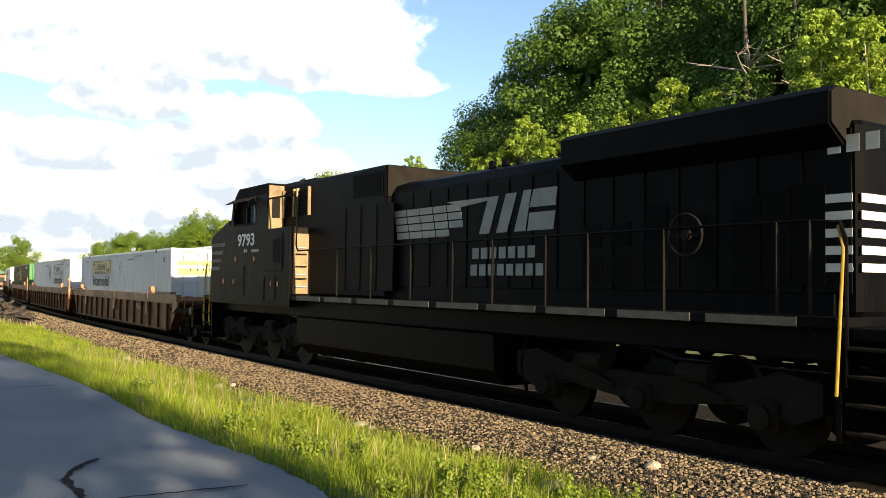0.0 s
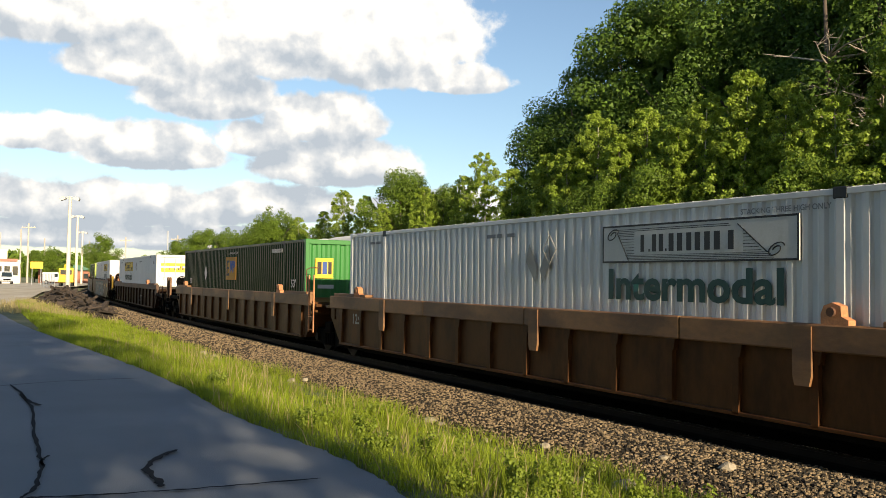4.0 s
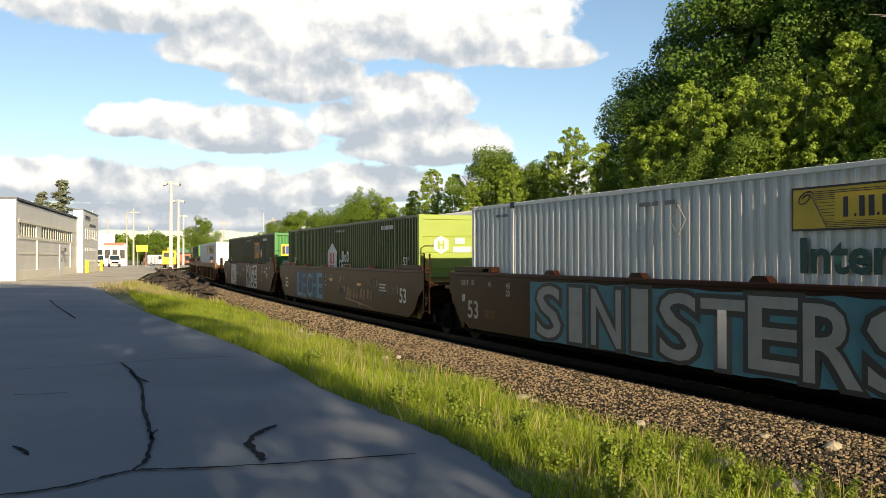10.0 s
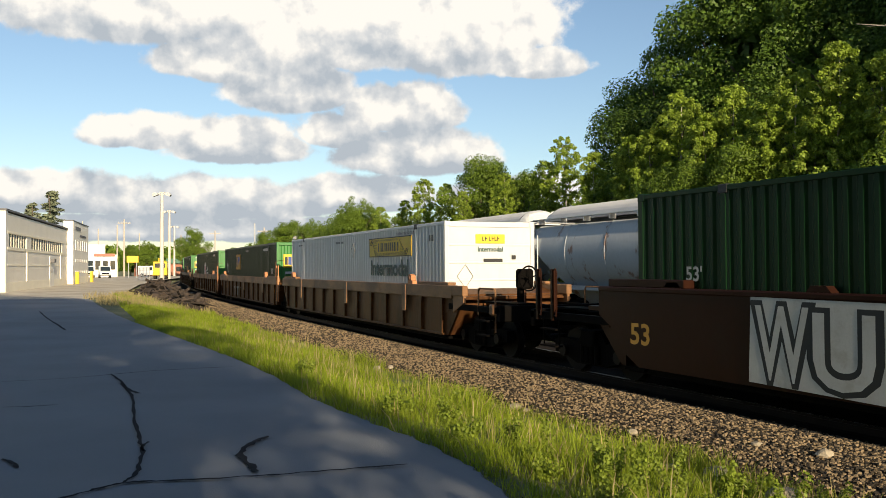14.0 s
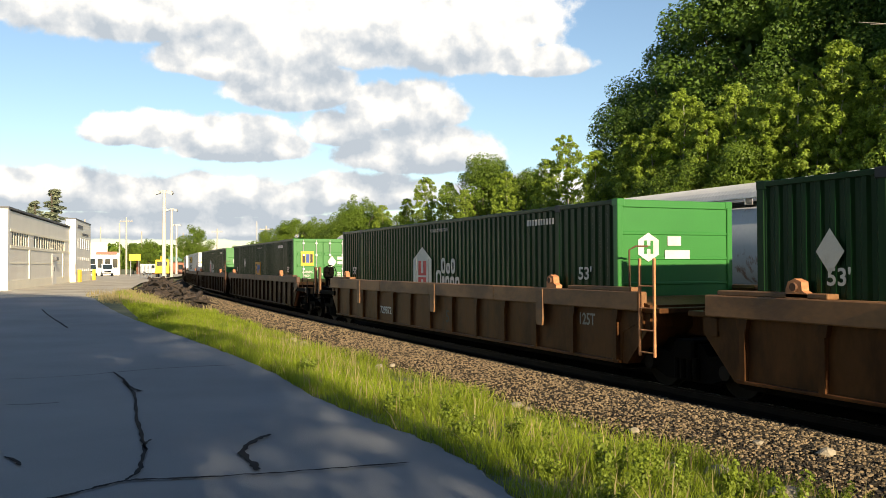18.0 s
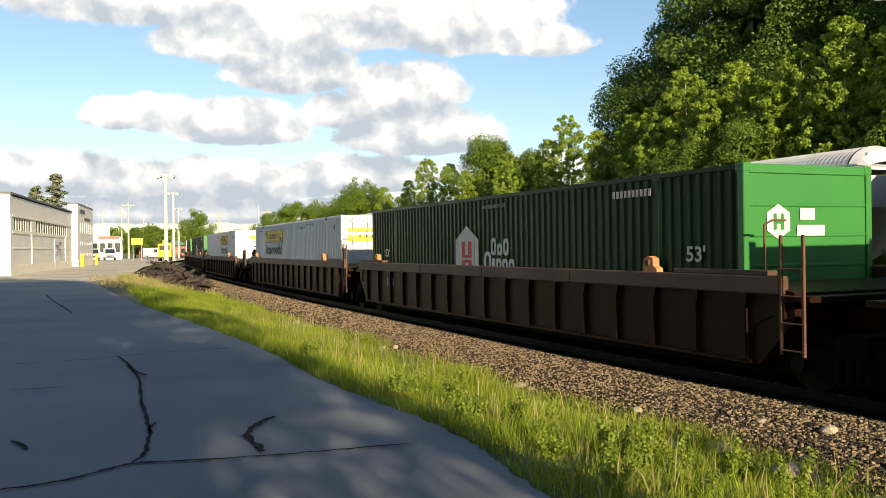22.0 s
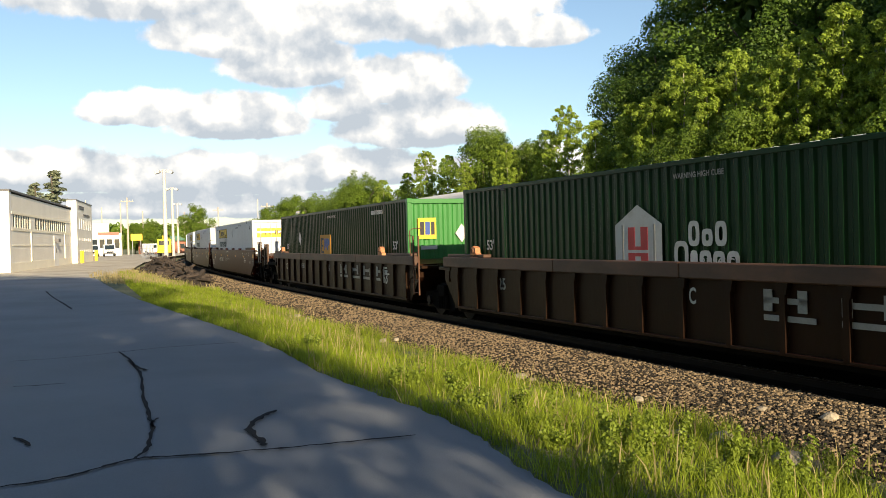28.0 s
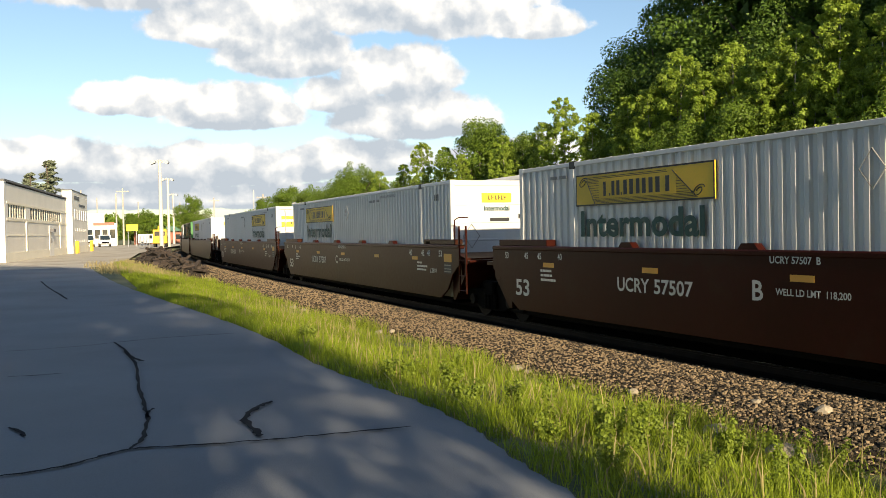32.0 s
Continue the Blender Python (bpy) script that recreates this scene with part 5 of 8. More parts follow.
        for a in (0.12, 0.72):
            part("reservoir_saddle", shared(("saddle", paint, a), lambda: MB().box(q0 + a, q0 + a + 0.08, ty - 0.26, ty + 0.26, 1.3, 1.68, 0.02), M[paint]), None, c)
        for a in (0.0, 0.42) if paint == "maroon" else ():
            part("hose_frame_post", shared(("hframe", paint, a), lambda: MB().box(fx + a, fx + a + 0.09, -0.05, 0.12, 1.3, 2.56, 0.012), M[paint]), None, c)
        if paint == "boxcar":
            return
        part("hose_frame_head", shared(("hhead", paint), lambda: MB().box(fx - 0.02, fx + 0.53, -0.06, 0.13, 2.5, 2.62, 0.012), M[paint]), None, c)
        part("reflector", shared(("hrefl", paint), lambda: MB().box(fx + 0.4, fx + 0.51, -0.068, -0.062, 2.42, 2.58), M["amber"]), None, c)
        part("pipe_hoop", shared(("hoop", paint), lambda: MB().tube([(fx + 0.5, 0.05, 2.56), (fx + 1.0, 0.05, 2.56), (fx + 1.42, 0.05, 2.42), (fx + 1.52, 0.05, 2.25), (fx + 1.54, 0.05, 1.3)], 0.032, 8), M["galv"]), None, c, "bent galvanised pipe")
        part("side_pipe", shared(("spipe", paint), lambda: MB().tube([(W + 0.7, -1.3, 1.3), (W + 0.7, -1.3, 1.6), (W + 1.3, -1.3, 1.64), (W + 3.0, -1.2, 1.3)], 0.02, 6), M[paint]), None, c)
    if e < 0:
        part("brake_rigging", shared(("rig",), lambda: MB().box(-W - 1.1, -W - 0.4, -1.1, 0.3, 1.34, 1.47, 0.01), M["truck"]), None, c)


SIDE = -1.50 - 0.006


def car_letters(c, items):
    """Words on the near side: text, height, front distance, z, paint, width."""
    for text, h, front, z, paint, w in items:
        write(c, text, h, 8.32 - front, SIDE if c["smooth"] else SIDE + 0.1, z, M[paint], width=w, name="lettering")


def ribbon(pts, width, y):
    """A flat painted stroke along points of the side."""
    b, rows = MB(), []
    for i, (x, z) in enumerate(pts):
        p, q = pts[max(0, i - 1)], pts[min(len(pts) - 1, i + 1)]
        t = Vector((q[0] - p[0], q[1] - p[1])).normalized()
        w = width * 0.5
        rows.append([(x - t.y * w, y, z + t.x * w), (x + t.y * w, y, z - t.x * w)])
    return b.sheet(rows)




def tag_word(c, text, x0, x1, z0, z1, fills=("tag_white",), ground=True, line="ink", fat=0.07):
    """A sprayed word: filled letters with an outline, on a sky-blue ground if wanted."""
    rng = random.Random(41)
    top, low = [], []
    for i in range(25 if ground else 0):
        x = x0 - 0.25 + (x1 - x0 + 0.45) * i / 24
        top.append((x, SIDE, z1 + 0.04 + rng.uniform(-0.02, 0.02)))
        low.append((x, SIDE, z0 - 0.03 - rng.uniform(0, 0.06)))
    if ground:
        part("tag_ground", MB().sheet([low, top]), M["tag_sky"], c, "sprayed blue ground of a tag")
    n = len(text)
    w = (x1 - x0) / n
    for i, ch in enumerate(text):
        x = x0 + i * w
        cw = w * (0.5 if ch in "iI" else 1.0)
        xx = x + (w - cw) / 2
        lo = z0 + rng.uniform(-0.03, 0.05)
        h = z1 - z0 - rng.uniform(0, 0.06)
        # slanted serif strokes top and bottom give the letters their cut ends
        write(c, ch, h + 0.14, xx - 0.07, SIDE - 0.002 - 0.0003 * (i % 2), lo - 0.07, M[line], width=cw + 0.16, weight=fat, name="tag_outline", label="sprayed outline")
        write(c, ch, h, xx + cw * 0.03, SIDE - 0.005, lo, M[fills[i % len(fills)]], width=cw * 0.94, weight=0.012, name="paint_tag", label="sprayed letter")


def scribbles(c, seed, spots, paint="paint_grey"):
    rng = random.Random(seed)
    for front, z, size in spots:
        b = MB()
        x = 8.32 - front
        ph, lo = rng.uniform(0, 6), rng.uniform(0.8, 1.3)
        pts = []
        for k in range(44):
            a = k * 0.62
            pts.append((x + size * k / 44 + 0.07 * size * math.cos(a * lo + ph), SIDE, z + 0.12 * size * math.sin(a) * (1 + 0.5 * math.sin(0.31 * a + ph))))
        b.tube(pts, 0.007, 4)
        part("paint_scrawl", b, M[paint], c, "thin sprayed scrawl")
# ---- what runs in the train, front to rear ----
def travelled(t):
    return 11.2777 * t + 0.0051 * t * t


U_FRONT = [12.10, 31.72, 51.14, 74.73, 97.89, 117.44, 136.72, 160.72, 179.85, 199.24, 222.66, 242.19, 261.74, 285.16, 304.55, 324.40, 347.95, 367.55, 387.05]
for gap in (23.5, 19.4, 19.4, 23.5, 19.4, 19.4, 23.5, 19.4, 19.4):
    U_FRONT.append(U_FRONT[-1] + gap)
MOVERS = []          # thing, arc length of its middle at t = 0, half wheelbase, height


def unit(i, box, car):
    s = U_FRONT[i] + LEN / 2
    MOVERS.append((car, s, 9.75, 0.0))
    MOVERS.append((box, s, 9.75, FLOOR + (0.05 if i > 15 else 0.0 if car["smooth"] else -0.04)))


def car_for(i, style, paint, label):
    first = i in (0, 3, 4, 7, 10, 13, 16, 19, 22, 25)
    last = i in (2, 3, 6, 9, 12, 15, 18, 21, 24, 27)
    c = well_car(label, style, paint, rear_bogie=True, front_bogie=first, front_end="coupler" if first else "joint", rear_end="coupler" if last else "joint", ribs=14 if i < 3 else 13 if i == 3 else 12 if i < 10 else 16)
    c["smooth"] = style == "smooth"
    return c


def plate_notes(c, seed, paint="paint_white", front=0.6):
    rng = random.Random(seed)
    for k in range(3):
        part("stencil", bars([rng.uniform(0.04, 0.12) for _ in range(rng.randint(4, 7))], 0.045), M[paint], c, m=pose(8.075 - front - 0.8, SIDE + (0 if c["smooth"] else 0.1), 1.2 - 0.09 * k))


TAN = "tan and rust well car with ribbed steel sides"
BRN = "dark brown well car with ribbed steel sides"
OXI = "brown smooth-sided well car covered in sprayed tags"
MAR = "clean maroon smooth-sided well car"
WHT = "white corrugated container with a yellow brand panel in a well car"
cars = []
# first three-unit set
c = car_for(0, "rib", "tan", TAN); cars.append(c)
c0 = haul(WHT, (9.6, 13.3), "paleyellow", "door", 1)
unit(0, c0, c)
car_letters(c, [("786474", 0.24, 4.6, 0.95, "paint_grey", 0.85), ("125T", 0.22, 15.5, 0.95, "paint_grey", 0.5)])
c = car_for(1, "rib", "tan", TAN)
unit(1, haul("white corrugated container with a pale framed brand panel and faded decals", (2.55, 6.2), "paint_white", "flat", 2, decals=True), c)
car_letters(c, [("125", 0.26, 15.9, 0.92, "paint_grey", 0.45)])
c = car_for(2, "rib", "tan", TAN)
unit(2, square_brand("green corrugated container with its branded end in a lighter, sunlit green", 7.5, "ribbed"), c)
# single car
c = car_for(3, "rib", "brown", "rusty brown ribbed single well car")
unit(3, haul(WHT, (9.3, 13.0), "yellow", "door", 4, stencils=False), c)
strokes("maker_stroke", MB().box(-0.2, 0.6, SIDE + 0.09, SIDE + 0.096, 1.28, 1.36).box(-0.06, 0.06, SIDE + 0.09, SIDE + 0.096, 0.98, 1.28).box(0.3, 0.42, SIDE + 0.09, SIDE + 0.096, 0.98, 1.28).moved(pose(3.2, 0, -0.4)), M["paint_grey"], c)
# tagged smooth set
c = car_for(4, "smooth", "boxcar", OXI)
unit(4, haul(WHT, (2.7, 6.25), "yellow", "flat", 5), c)
tag_word(c, "SINISTERS", 8.075 - 12.75, 8.075 - 3.95, 0.45, 1.52)
for k, fr in enumerate((3.55, 3.1, 2.7)):
    part("tag_outline", MB().prism([(0.2, 0.45), (0.38, 0.72), (0.2, 1.0), (0.02, 0.72)], SIDE - 0.004, SIDE - 0.002, "y"), M["ink"], c, m=pose(8.075 - fr - 0.25, 0, 0.02))
    part("paint_tag", MB().prism([(0.2, 0.52), (0.32, 0.72), (0.2, 0.93), (0.08, 0.72)], SIDE - 0.006, SIDE - 0.004, "y"), M["tag_white"], c, m=pose(8.075 - fr - 0.25, 0, 0.02))
for tx, h, fr, z, w in (("40", 0.15, 2.05, 1.40, 0.2), ("20", 0.15, 2.05, 1.2, 0.2), ("45", 0.14, 1.3, 1.36, 0.18), ("48", 0.14, 0.82, 1.36, 0.18), ("53", 0.16, 0.12, 1.34, 0.22), ("L 201-1", 0.13, -0.45, 0.98, 0.42),
                        ("53", 0.42, 15.95, 0.62, 0.56), ("40", 0.14, 14.05, 1.36, 0.18), ("20", 0.14, 14.05, 1.2, 0.18), ("125 T", 0.13, 16.3, 1.38, 0.4), ("53", 0.12, 15.75, 1.4, 0.14), ("45", 0.12, 14.9, 1.38, 0.14)):
    write(c, tx, h, 8.075 - fr, SIDE, z, M["paint_grey"], width=w)
part("placard", MB().box(-0.25, 0.25, SIDE - 0.003, SIDE, 0.66, 0.86), M["tan"], c, m=pose(8.075 - 14.8, 0, 0))
part("placard", MB().box(-0.07, 0.07, SIDE - 0.003, SIDE, 1.0, 1.17), M["paint_grey"], c, m=pose(8.075 - 16.2, 0, 0))
scribbles(c, 3, [(3.9, 0.8, 0.9)], "paint_white")
plate_notes(c, 5, front=1.6)
part("reflector", MB().box(-0.15, 0.15, SIDE - 0.002, SIDE, 1.25, 1.36), M["amber"], c, m=pose(6.0, 0, 0))
part("reflector", MB().box(-0.22, 0.22, SIDE - 0.002, SIDE, 1.15, 1.42), M["amber"], c, m=pose(8.3, 0, 0))
c = car_for(5, "smooth", "boxcar", OXI)
unit(5, house_brand("olive green corrugated container with a house mark", 6.5, "olive", "lime"), c)
for a, b2, z0, z1, pt in ((13.75, 9.2, 0.40, 1.60, "ink"), (13.65, 11.4, 0.46, 1.5, "tag_navy"), (11.9, 9.35, 0.44, 1.52, "tag_navy")):
    cloud = MB()
    rim = [(8.075 - a + (a - b2) * k / 16, z1 - 0.10 * abs(math.sin(k * 1.3))) for k in range(17)]
    cloud.sheet([[(x, SIDE - (0.0 if pt == "ink" else 0.0015), z0 + 0.08 * abs(math.sin(x * 2.1))) for x, z in rim], [(x, SIDE - (0.0 if pt == "ink" else 0.0015), z) for x, z in rim]])
    part("tag_ground", cloud, M[pt], c, "sprayed dark blue ground of a tag")
tag_word(c, "LECHE", 8.075 - 13.55, 8.075 - 9.45, 0.46, 1.46, ("tag_blue", "tag_sky"), False)
for a, w, lean in ((6.32, 0.62, 0.12), (5.6, 0.66, 0.12), (4.85, 0.66, 0.12), (4.1, 0.62, 0.12)):
    x = 8.075 - a
    part("brand_stroke", MB().prism([(x, 0.72), (x + w * 0.4, 0.70), (x + w * 0.55, 1.02), (x + w * 0.15, 1.03)], SIDE - 0.004, SIDE - 0.001, "y"), M["tan_chord"], c)
    part("brand_stroke", MB().prism([(x + w * 0.55, 0.69), (x + w * 0.9, 0.68), (x + w * 1.02, 0.98), (x + w * 0.68, 1.0)], SIDE - 0.004, SIDE - 0.001, "y"), M["tan_chord"], c)
part("brand_stroke", MB().prism([(8.075 - 6.5, 0.62), (8.075 - 3.5, 0.45), (8.075 - 3.5, 0.48), (8.075 - 6.45, 0.70)], SIDE - 0.004, SIDE - 0.001, "y"), M["tan_chord"], c, "long tapered tan brand stroke")
part("reflector", MB().box(-0.2, 0.2, SIDE - 0.002, SIDE, 1.2, 1.29), M["amber"], c, m=pose(8.075 - 8.3, 0, 0))
part("reflector", MB().box(-0.2, 0.2, SIDE - 0.002, SIDE, 1.12, 1.2), M["amber"], c, m=pose(8.075 - 4.9, 0, 0))
write(c, "C", 0.2, 8.075 - 9.15, SIDE, 1.0, M["paint_white"])
plate_notes(c, 9, front=2.0)
scribbles(c, 4, [(9.3, 1.3, 0.9), (3.9, 1.25, 0.8), (3.1, 1.0, 0.8), (7.7, 1.3, 0.9), (7.5, 0.95, 0.8), (5.4, 0.52, 0.5), (1.9, 1.1, 0.6)], "tag_white")
write(c, "53", 0.42, 8.075 - 15.8, SIDE, 0.75, M["paint_white"], width=0.55)
write(c, "53", 0.42, 8.075 - 1.0, SIDE, 0.75, M["paint_white"], width=0.55)
c = car_for(6, "smooth", "boxcar", OXI)
unit(6, square_brand("dark green corrugated container with a square brand patch", 4.44, "ribbed"), c)
part("tag_ground", MB().prism([(8.075 - 13.45, 0.44), (8.075 - 11.3, 0.40), (8.075 - 11.25, 1.6), (8.075 - 13.4, 1.62)], SIDE - 0.001, SIDE, "y"), M["paint_white"], c, "white sprayed ground of a tag")
tag_word(c, "WU", 8.075 - 13.35, 8.075 - 11.4, 0.5, 1.52, ("paint_white",), False)
tag_word(c, "MASE", 8.075 - 7.3, 8.075 - 4.0, 0.48, 1.56, ("ink",), False, "paint_white", 0.09)
scribbles(c, 6, [(11.2, 1.45, 0.6), (9.7, 1.4, 0.9), (2.9, 0.9, 0.6), (10.4, 1.0, 1.0)])
write(c, "53", 0.36, 8.075 - 16.1, SIDE, 0.75, M["amber"], width=0.5)
write(c, "254543", 0.2, 8.075 - 11.3, SIDE, 1.0, M["paint_grey"], width=0.85)
write(c, "A", 0.2, 8.075 - 9.7, SIDE, 0.98, M["paint_white"])
write(c, "WELL LD LMT  119,900", 0.11, 8.075 - 9.2, SIDE, 1.34, M["paint_grey"], width=1.25)
write(c, "40", 0.16, 8.075 - 2.4, SIDE, 1.44, M["paint_white"], width=0.2)
write(c, "20", 0.16, 8.075 - 2.4, SIDE, 1.24, M["paint_white"], width=0.2)
write(c, "45", 0.16, 8.075 - 1.55, SIDE, 1.42, M["paint_white"], width=0.2)
write(c, "48", 0.16, 8.075 - 1.1, SIDE, 1.42, M["paint_white"], width=0.2)
write(c, "53", 0.16, 8.075 - 0.35, SIDE, 1.42, M["paint_white"], width=0.2)
plate_notes(c, 7, front=0.4)
part("reflector", MB().box(-0.2, 0.2, SIDE - 0.002, SIDE, 1.27, 1.38), M["amber"], c, m=pose(6.6, 0, 0))
part("reflector", MB().box(-0.12, 0.12, SIDE - 0.002, SIDE, 1.3, 1.38), M["amber"], c, m=pose(-0.4, 0, 0))
# tan set
c = car_for(7, "rib", "tan", TAN)
unit(7, haul(WHT, (2.3, 5.9), "yellow", "flat", 8), c)
write(c, "53", 0.3, 8.075 - 6.9, SIDE + 0.1, 0.95, M["ink"], width=0.42)
c = car_for(8, "rib", "tan", TAN)
unit(8, square_brand("green corrugated container with a square patch in a tan car", 10.3, "ribbed"), c)
strokes("maker_stroke", MB().box(-0.9, -0.2, SIDE + 0.09, SIDE + 0.096, 1.28, 1.38).box(-0.62, -0.48, SIDE + 0.09, SIDE + 0.096, 0.9, 1.28).box(0.0, 0.7, SIDE + 0.09, SIDE + 0.096, 1.28, 1.38).box(0.28, 0.42, SIDE + 0.09, SIDE + 0.096, 0.9, 1.28).prism([(0.9, 0.9), (1.08, 0.9), (1.55, 1.38), (1.37, 1.38)], SIDE + 0.09, SIDE + 0.096, "y").moved(pose(8.075 - 10.8, 0, -0.38)), M["paint_grey"], c)
c = car_for(9, "rib", "tan", TAN)
unit(9, house_brand("green corrugated container with a house mark in a tan well car", 6.6), c)
car_letters(c, [("729872", 0.22, 12.25, 0.62, "paint_white", 0.95), ("53", 0.32, 7.4, 0.62, "ink", 0.4), ("B", 0.3, 14.5, 0.95, "ink", 0.2), ("125T", 0.22, 1.3, 0.95, "paint_grey", 0.5)])
# brown set
c = car_for(10, "rib", "brown", BRN)
unit(10, square_brand("dark green corrugated container with ribbed doors and white notices", 7.6, "door", low=0.55), c)
c = car_for(11, "rib", "brown", BRN)
unit(11, house_brand("green corrugated container with a house mark in a brown well car", 6.9), c)
car_letters(c, [("1251", 0.26, 14.8, 0.9, "paint_grey", 0.55)])
c = car_for(12, "rib", "brown", BRN)
unit(12, haul(WHT, (9.6, 13.5), "yellow", "door", 13), c)
# brown set with white lettering
c = car_for(13, "rib", "brown", BRN)
unit(13, haul(WHT, (3.5, 7.0), "yellow", "flat", 14), c)
c = car_for(14, "rib", "brown", BRN)
unit(14, house_brand("green corrugated container with a house mark and white notices", 7.0), c)
car_letters(c, [("53", 0.36, 2.4, 0.75, "paint_white", 0.45), ("125", 0.26, 14.6, 0.9, "paint_grey", 0.45), ("C", 0.26, 8.2, 0.95, "paint_white", 0.16), ("211565 C", 0.11, 7.9, 1.56, "paint_white", 0.7)])
b = MB()
for i in range(4):
    x = 8.075 - 6.4 + i * 1.3
    b.box(x, x + 0.9, SIDE + 0.085, SIDE + 0.09, 0.82, 0.9).box(x, x + 0.16, SIDE + 0.085, SIDE + 0.09, 0.95, 1.25).box(x + 0.6, x + 0.76, SIDE + 0.085, SIDE + 0.09, 0.95, 1.25).box(x, x + 0.76, SIDE + 0.085, SIDE + 0.09, 1.06, 1.14)
strokes("brand_stroke", b, M["paint_grey"], c, "pale angular brand strokes")
plate_notes(c, 21, front=3.2)
c = car_for(15, "rib", "brown", BRN)
unit(15, square_brand("dark green corrugated container with a yellow brand patch", 8.0, "ribbed", low=0.5), c)
car_letters(c, [("53", 0.36, 2.2, 0.75, "paint_white", 0.45), ("1251", 0.26, 15.0, 0.9, "paint_white", 0.5), ("211565", 0.2, 12.6, 1.0, "paint_grey", 0.8), ("A", 0.26, 8.2, 0.95, "paint_white", 0.16)])
b = MB()
for i in range(4):
    x = 8.075 - 6.4 + i * 1.3
    b.box(x, x + 0.9, SIDE + 0.085, SIDE + 0.09, 0.82, 0.9).box(x, x + 0.16, SIDE + 0.085, SIDE + 0.09, 0.95, 1.25).box(x + 0.6, x + 0.76, SIDE + 0.085, SIDE + 0.09, 0.95, 1.25).box(x, x + 0.76, SIDE + 0.085, SIDE + 0.09, 1.06, 1.14)
strokes("brand_stroke", b, M["paint_grey"], c, "pale angular brand strokes")
plate_notes(c, 22, front=1.2)
# maroon set
letters_by = {16: "B", 17: "C", 18: "A"}
for i in range(16, 28):
    c = car_for(i, "smooth", "maroon", MAR)
    kind = ("door", "door", "flat")[i % 3 if i < 19 else (i + 1) % 3]
    if i in (20, 24):
        bx = square_brand("green corrugated container far back in the train", 7.5, "ribbed")
    else:
        bx = haul(WHT, (10.3, 14.0) if i in (16, 17, 19, 22) else (2.7, 6.3), "yellow", kind, 30 + i, stencils=i < 19)
    unit(i, bx, c)
    if i < 19:
        write(c, "57507", 0.24, 8.075 - 11.5, SIDE, 0.96, M["paint_white"], width=0.92)
        write(c, "UCRY", 0.24, 8.075 - 12.48, SIDE, 0.96, M["paint_white"], width=0.86)
        write(c, letters_by[i], 0.28, 8.075 - 9.37, SIDE, 1.0, M["paint_white"])
        write(c, "WELL LD LMT  118,200", 0.11, 8.075 - 8.95, SIDE, 1.08, M["paint_white"], width=1.2)
        write(c, "UCRY 57507  " + letters_by[i], 0.10, 8.075 - 9.05, SIDE, 1.52, M["paint_white"], width=0.85)
        write(c, "53", 0.34, 8.075 - 16.0, SIDE, 0.68, M["paint_white"], width=0.55)
        for k, (tx, fr) in enumerate((("53", 16.44), ("45", 15.63), ("45", 15.12), ("40", 14.37))):
            write(c, tx, 0.13, 8.075 - fr, SIDE, 1.44, M["paint_white"], width=0.15)
        for k, (tx, fr) in enumerate((("40", 2.34), ("45", 1.48), ("48", 1.08), ("53", 0.32))):
            write(c, tx, 0.16, 8.075 - fr, SIDE, 1.40, M["paint_white"], width=0.2)
        for fr in (11.6, 8.5, 1.95, 14.7, 5.05):
            part("reflector", MB().box(-0.2, 0.2, SIDE - 0.002, SIDE, 1.29, 1.38), M["amber"], c, "amber reflective strip", m=pose(8.075 - fr, 0, 0))
        px = 9.32 if i == 16 else 8.3
        part("placard", MB().box(-0.22, 0.22, SIDE - 0.003, SIDE, 1.0, 1.24), M["ink"], c, m=pose(px, 0, 0))
        part("reflector", MB().box(-0.23, 0.23, SIDE - 0.002, SIDE, 1.28, 1.48), M["amber"], c, m=pose(px, 0, 0))
        for q, z0, z1 in ((-0.2, 1.03, 1.05), (-0.2, 1.1, 1.12), (-0.2, 1.19, 1.21)):
            part("placard_line", MB().box(q, q + 0.4, SIDE - 0.005, SIDE - 0.003, z0, z1), M["paint_grey"], c, m=pose(px, 0, 0))
        write(c, "L 201-9", 0.12, 8.075 + (0.1 if i == 16 else -0.9), SIDE, 0.98, M["paint_white"], width=0.42)
        plate_notes(c, 40 + i, front=1.0)
        plate_notes(c, 50 + i, front=14.2)
# ---- locomotive, long hood leading: x ahead, rail at z = 0; LX turns a distance behind the datum into local x ----
def LX(s):
    return -3.0 - s


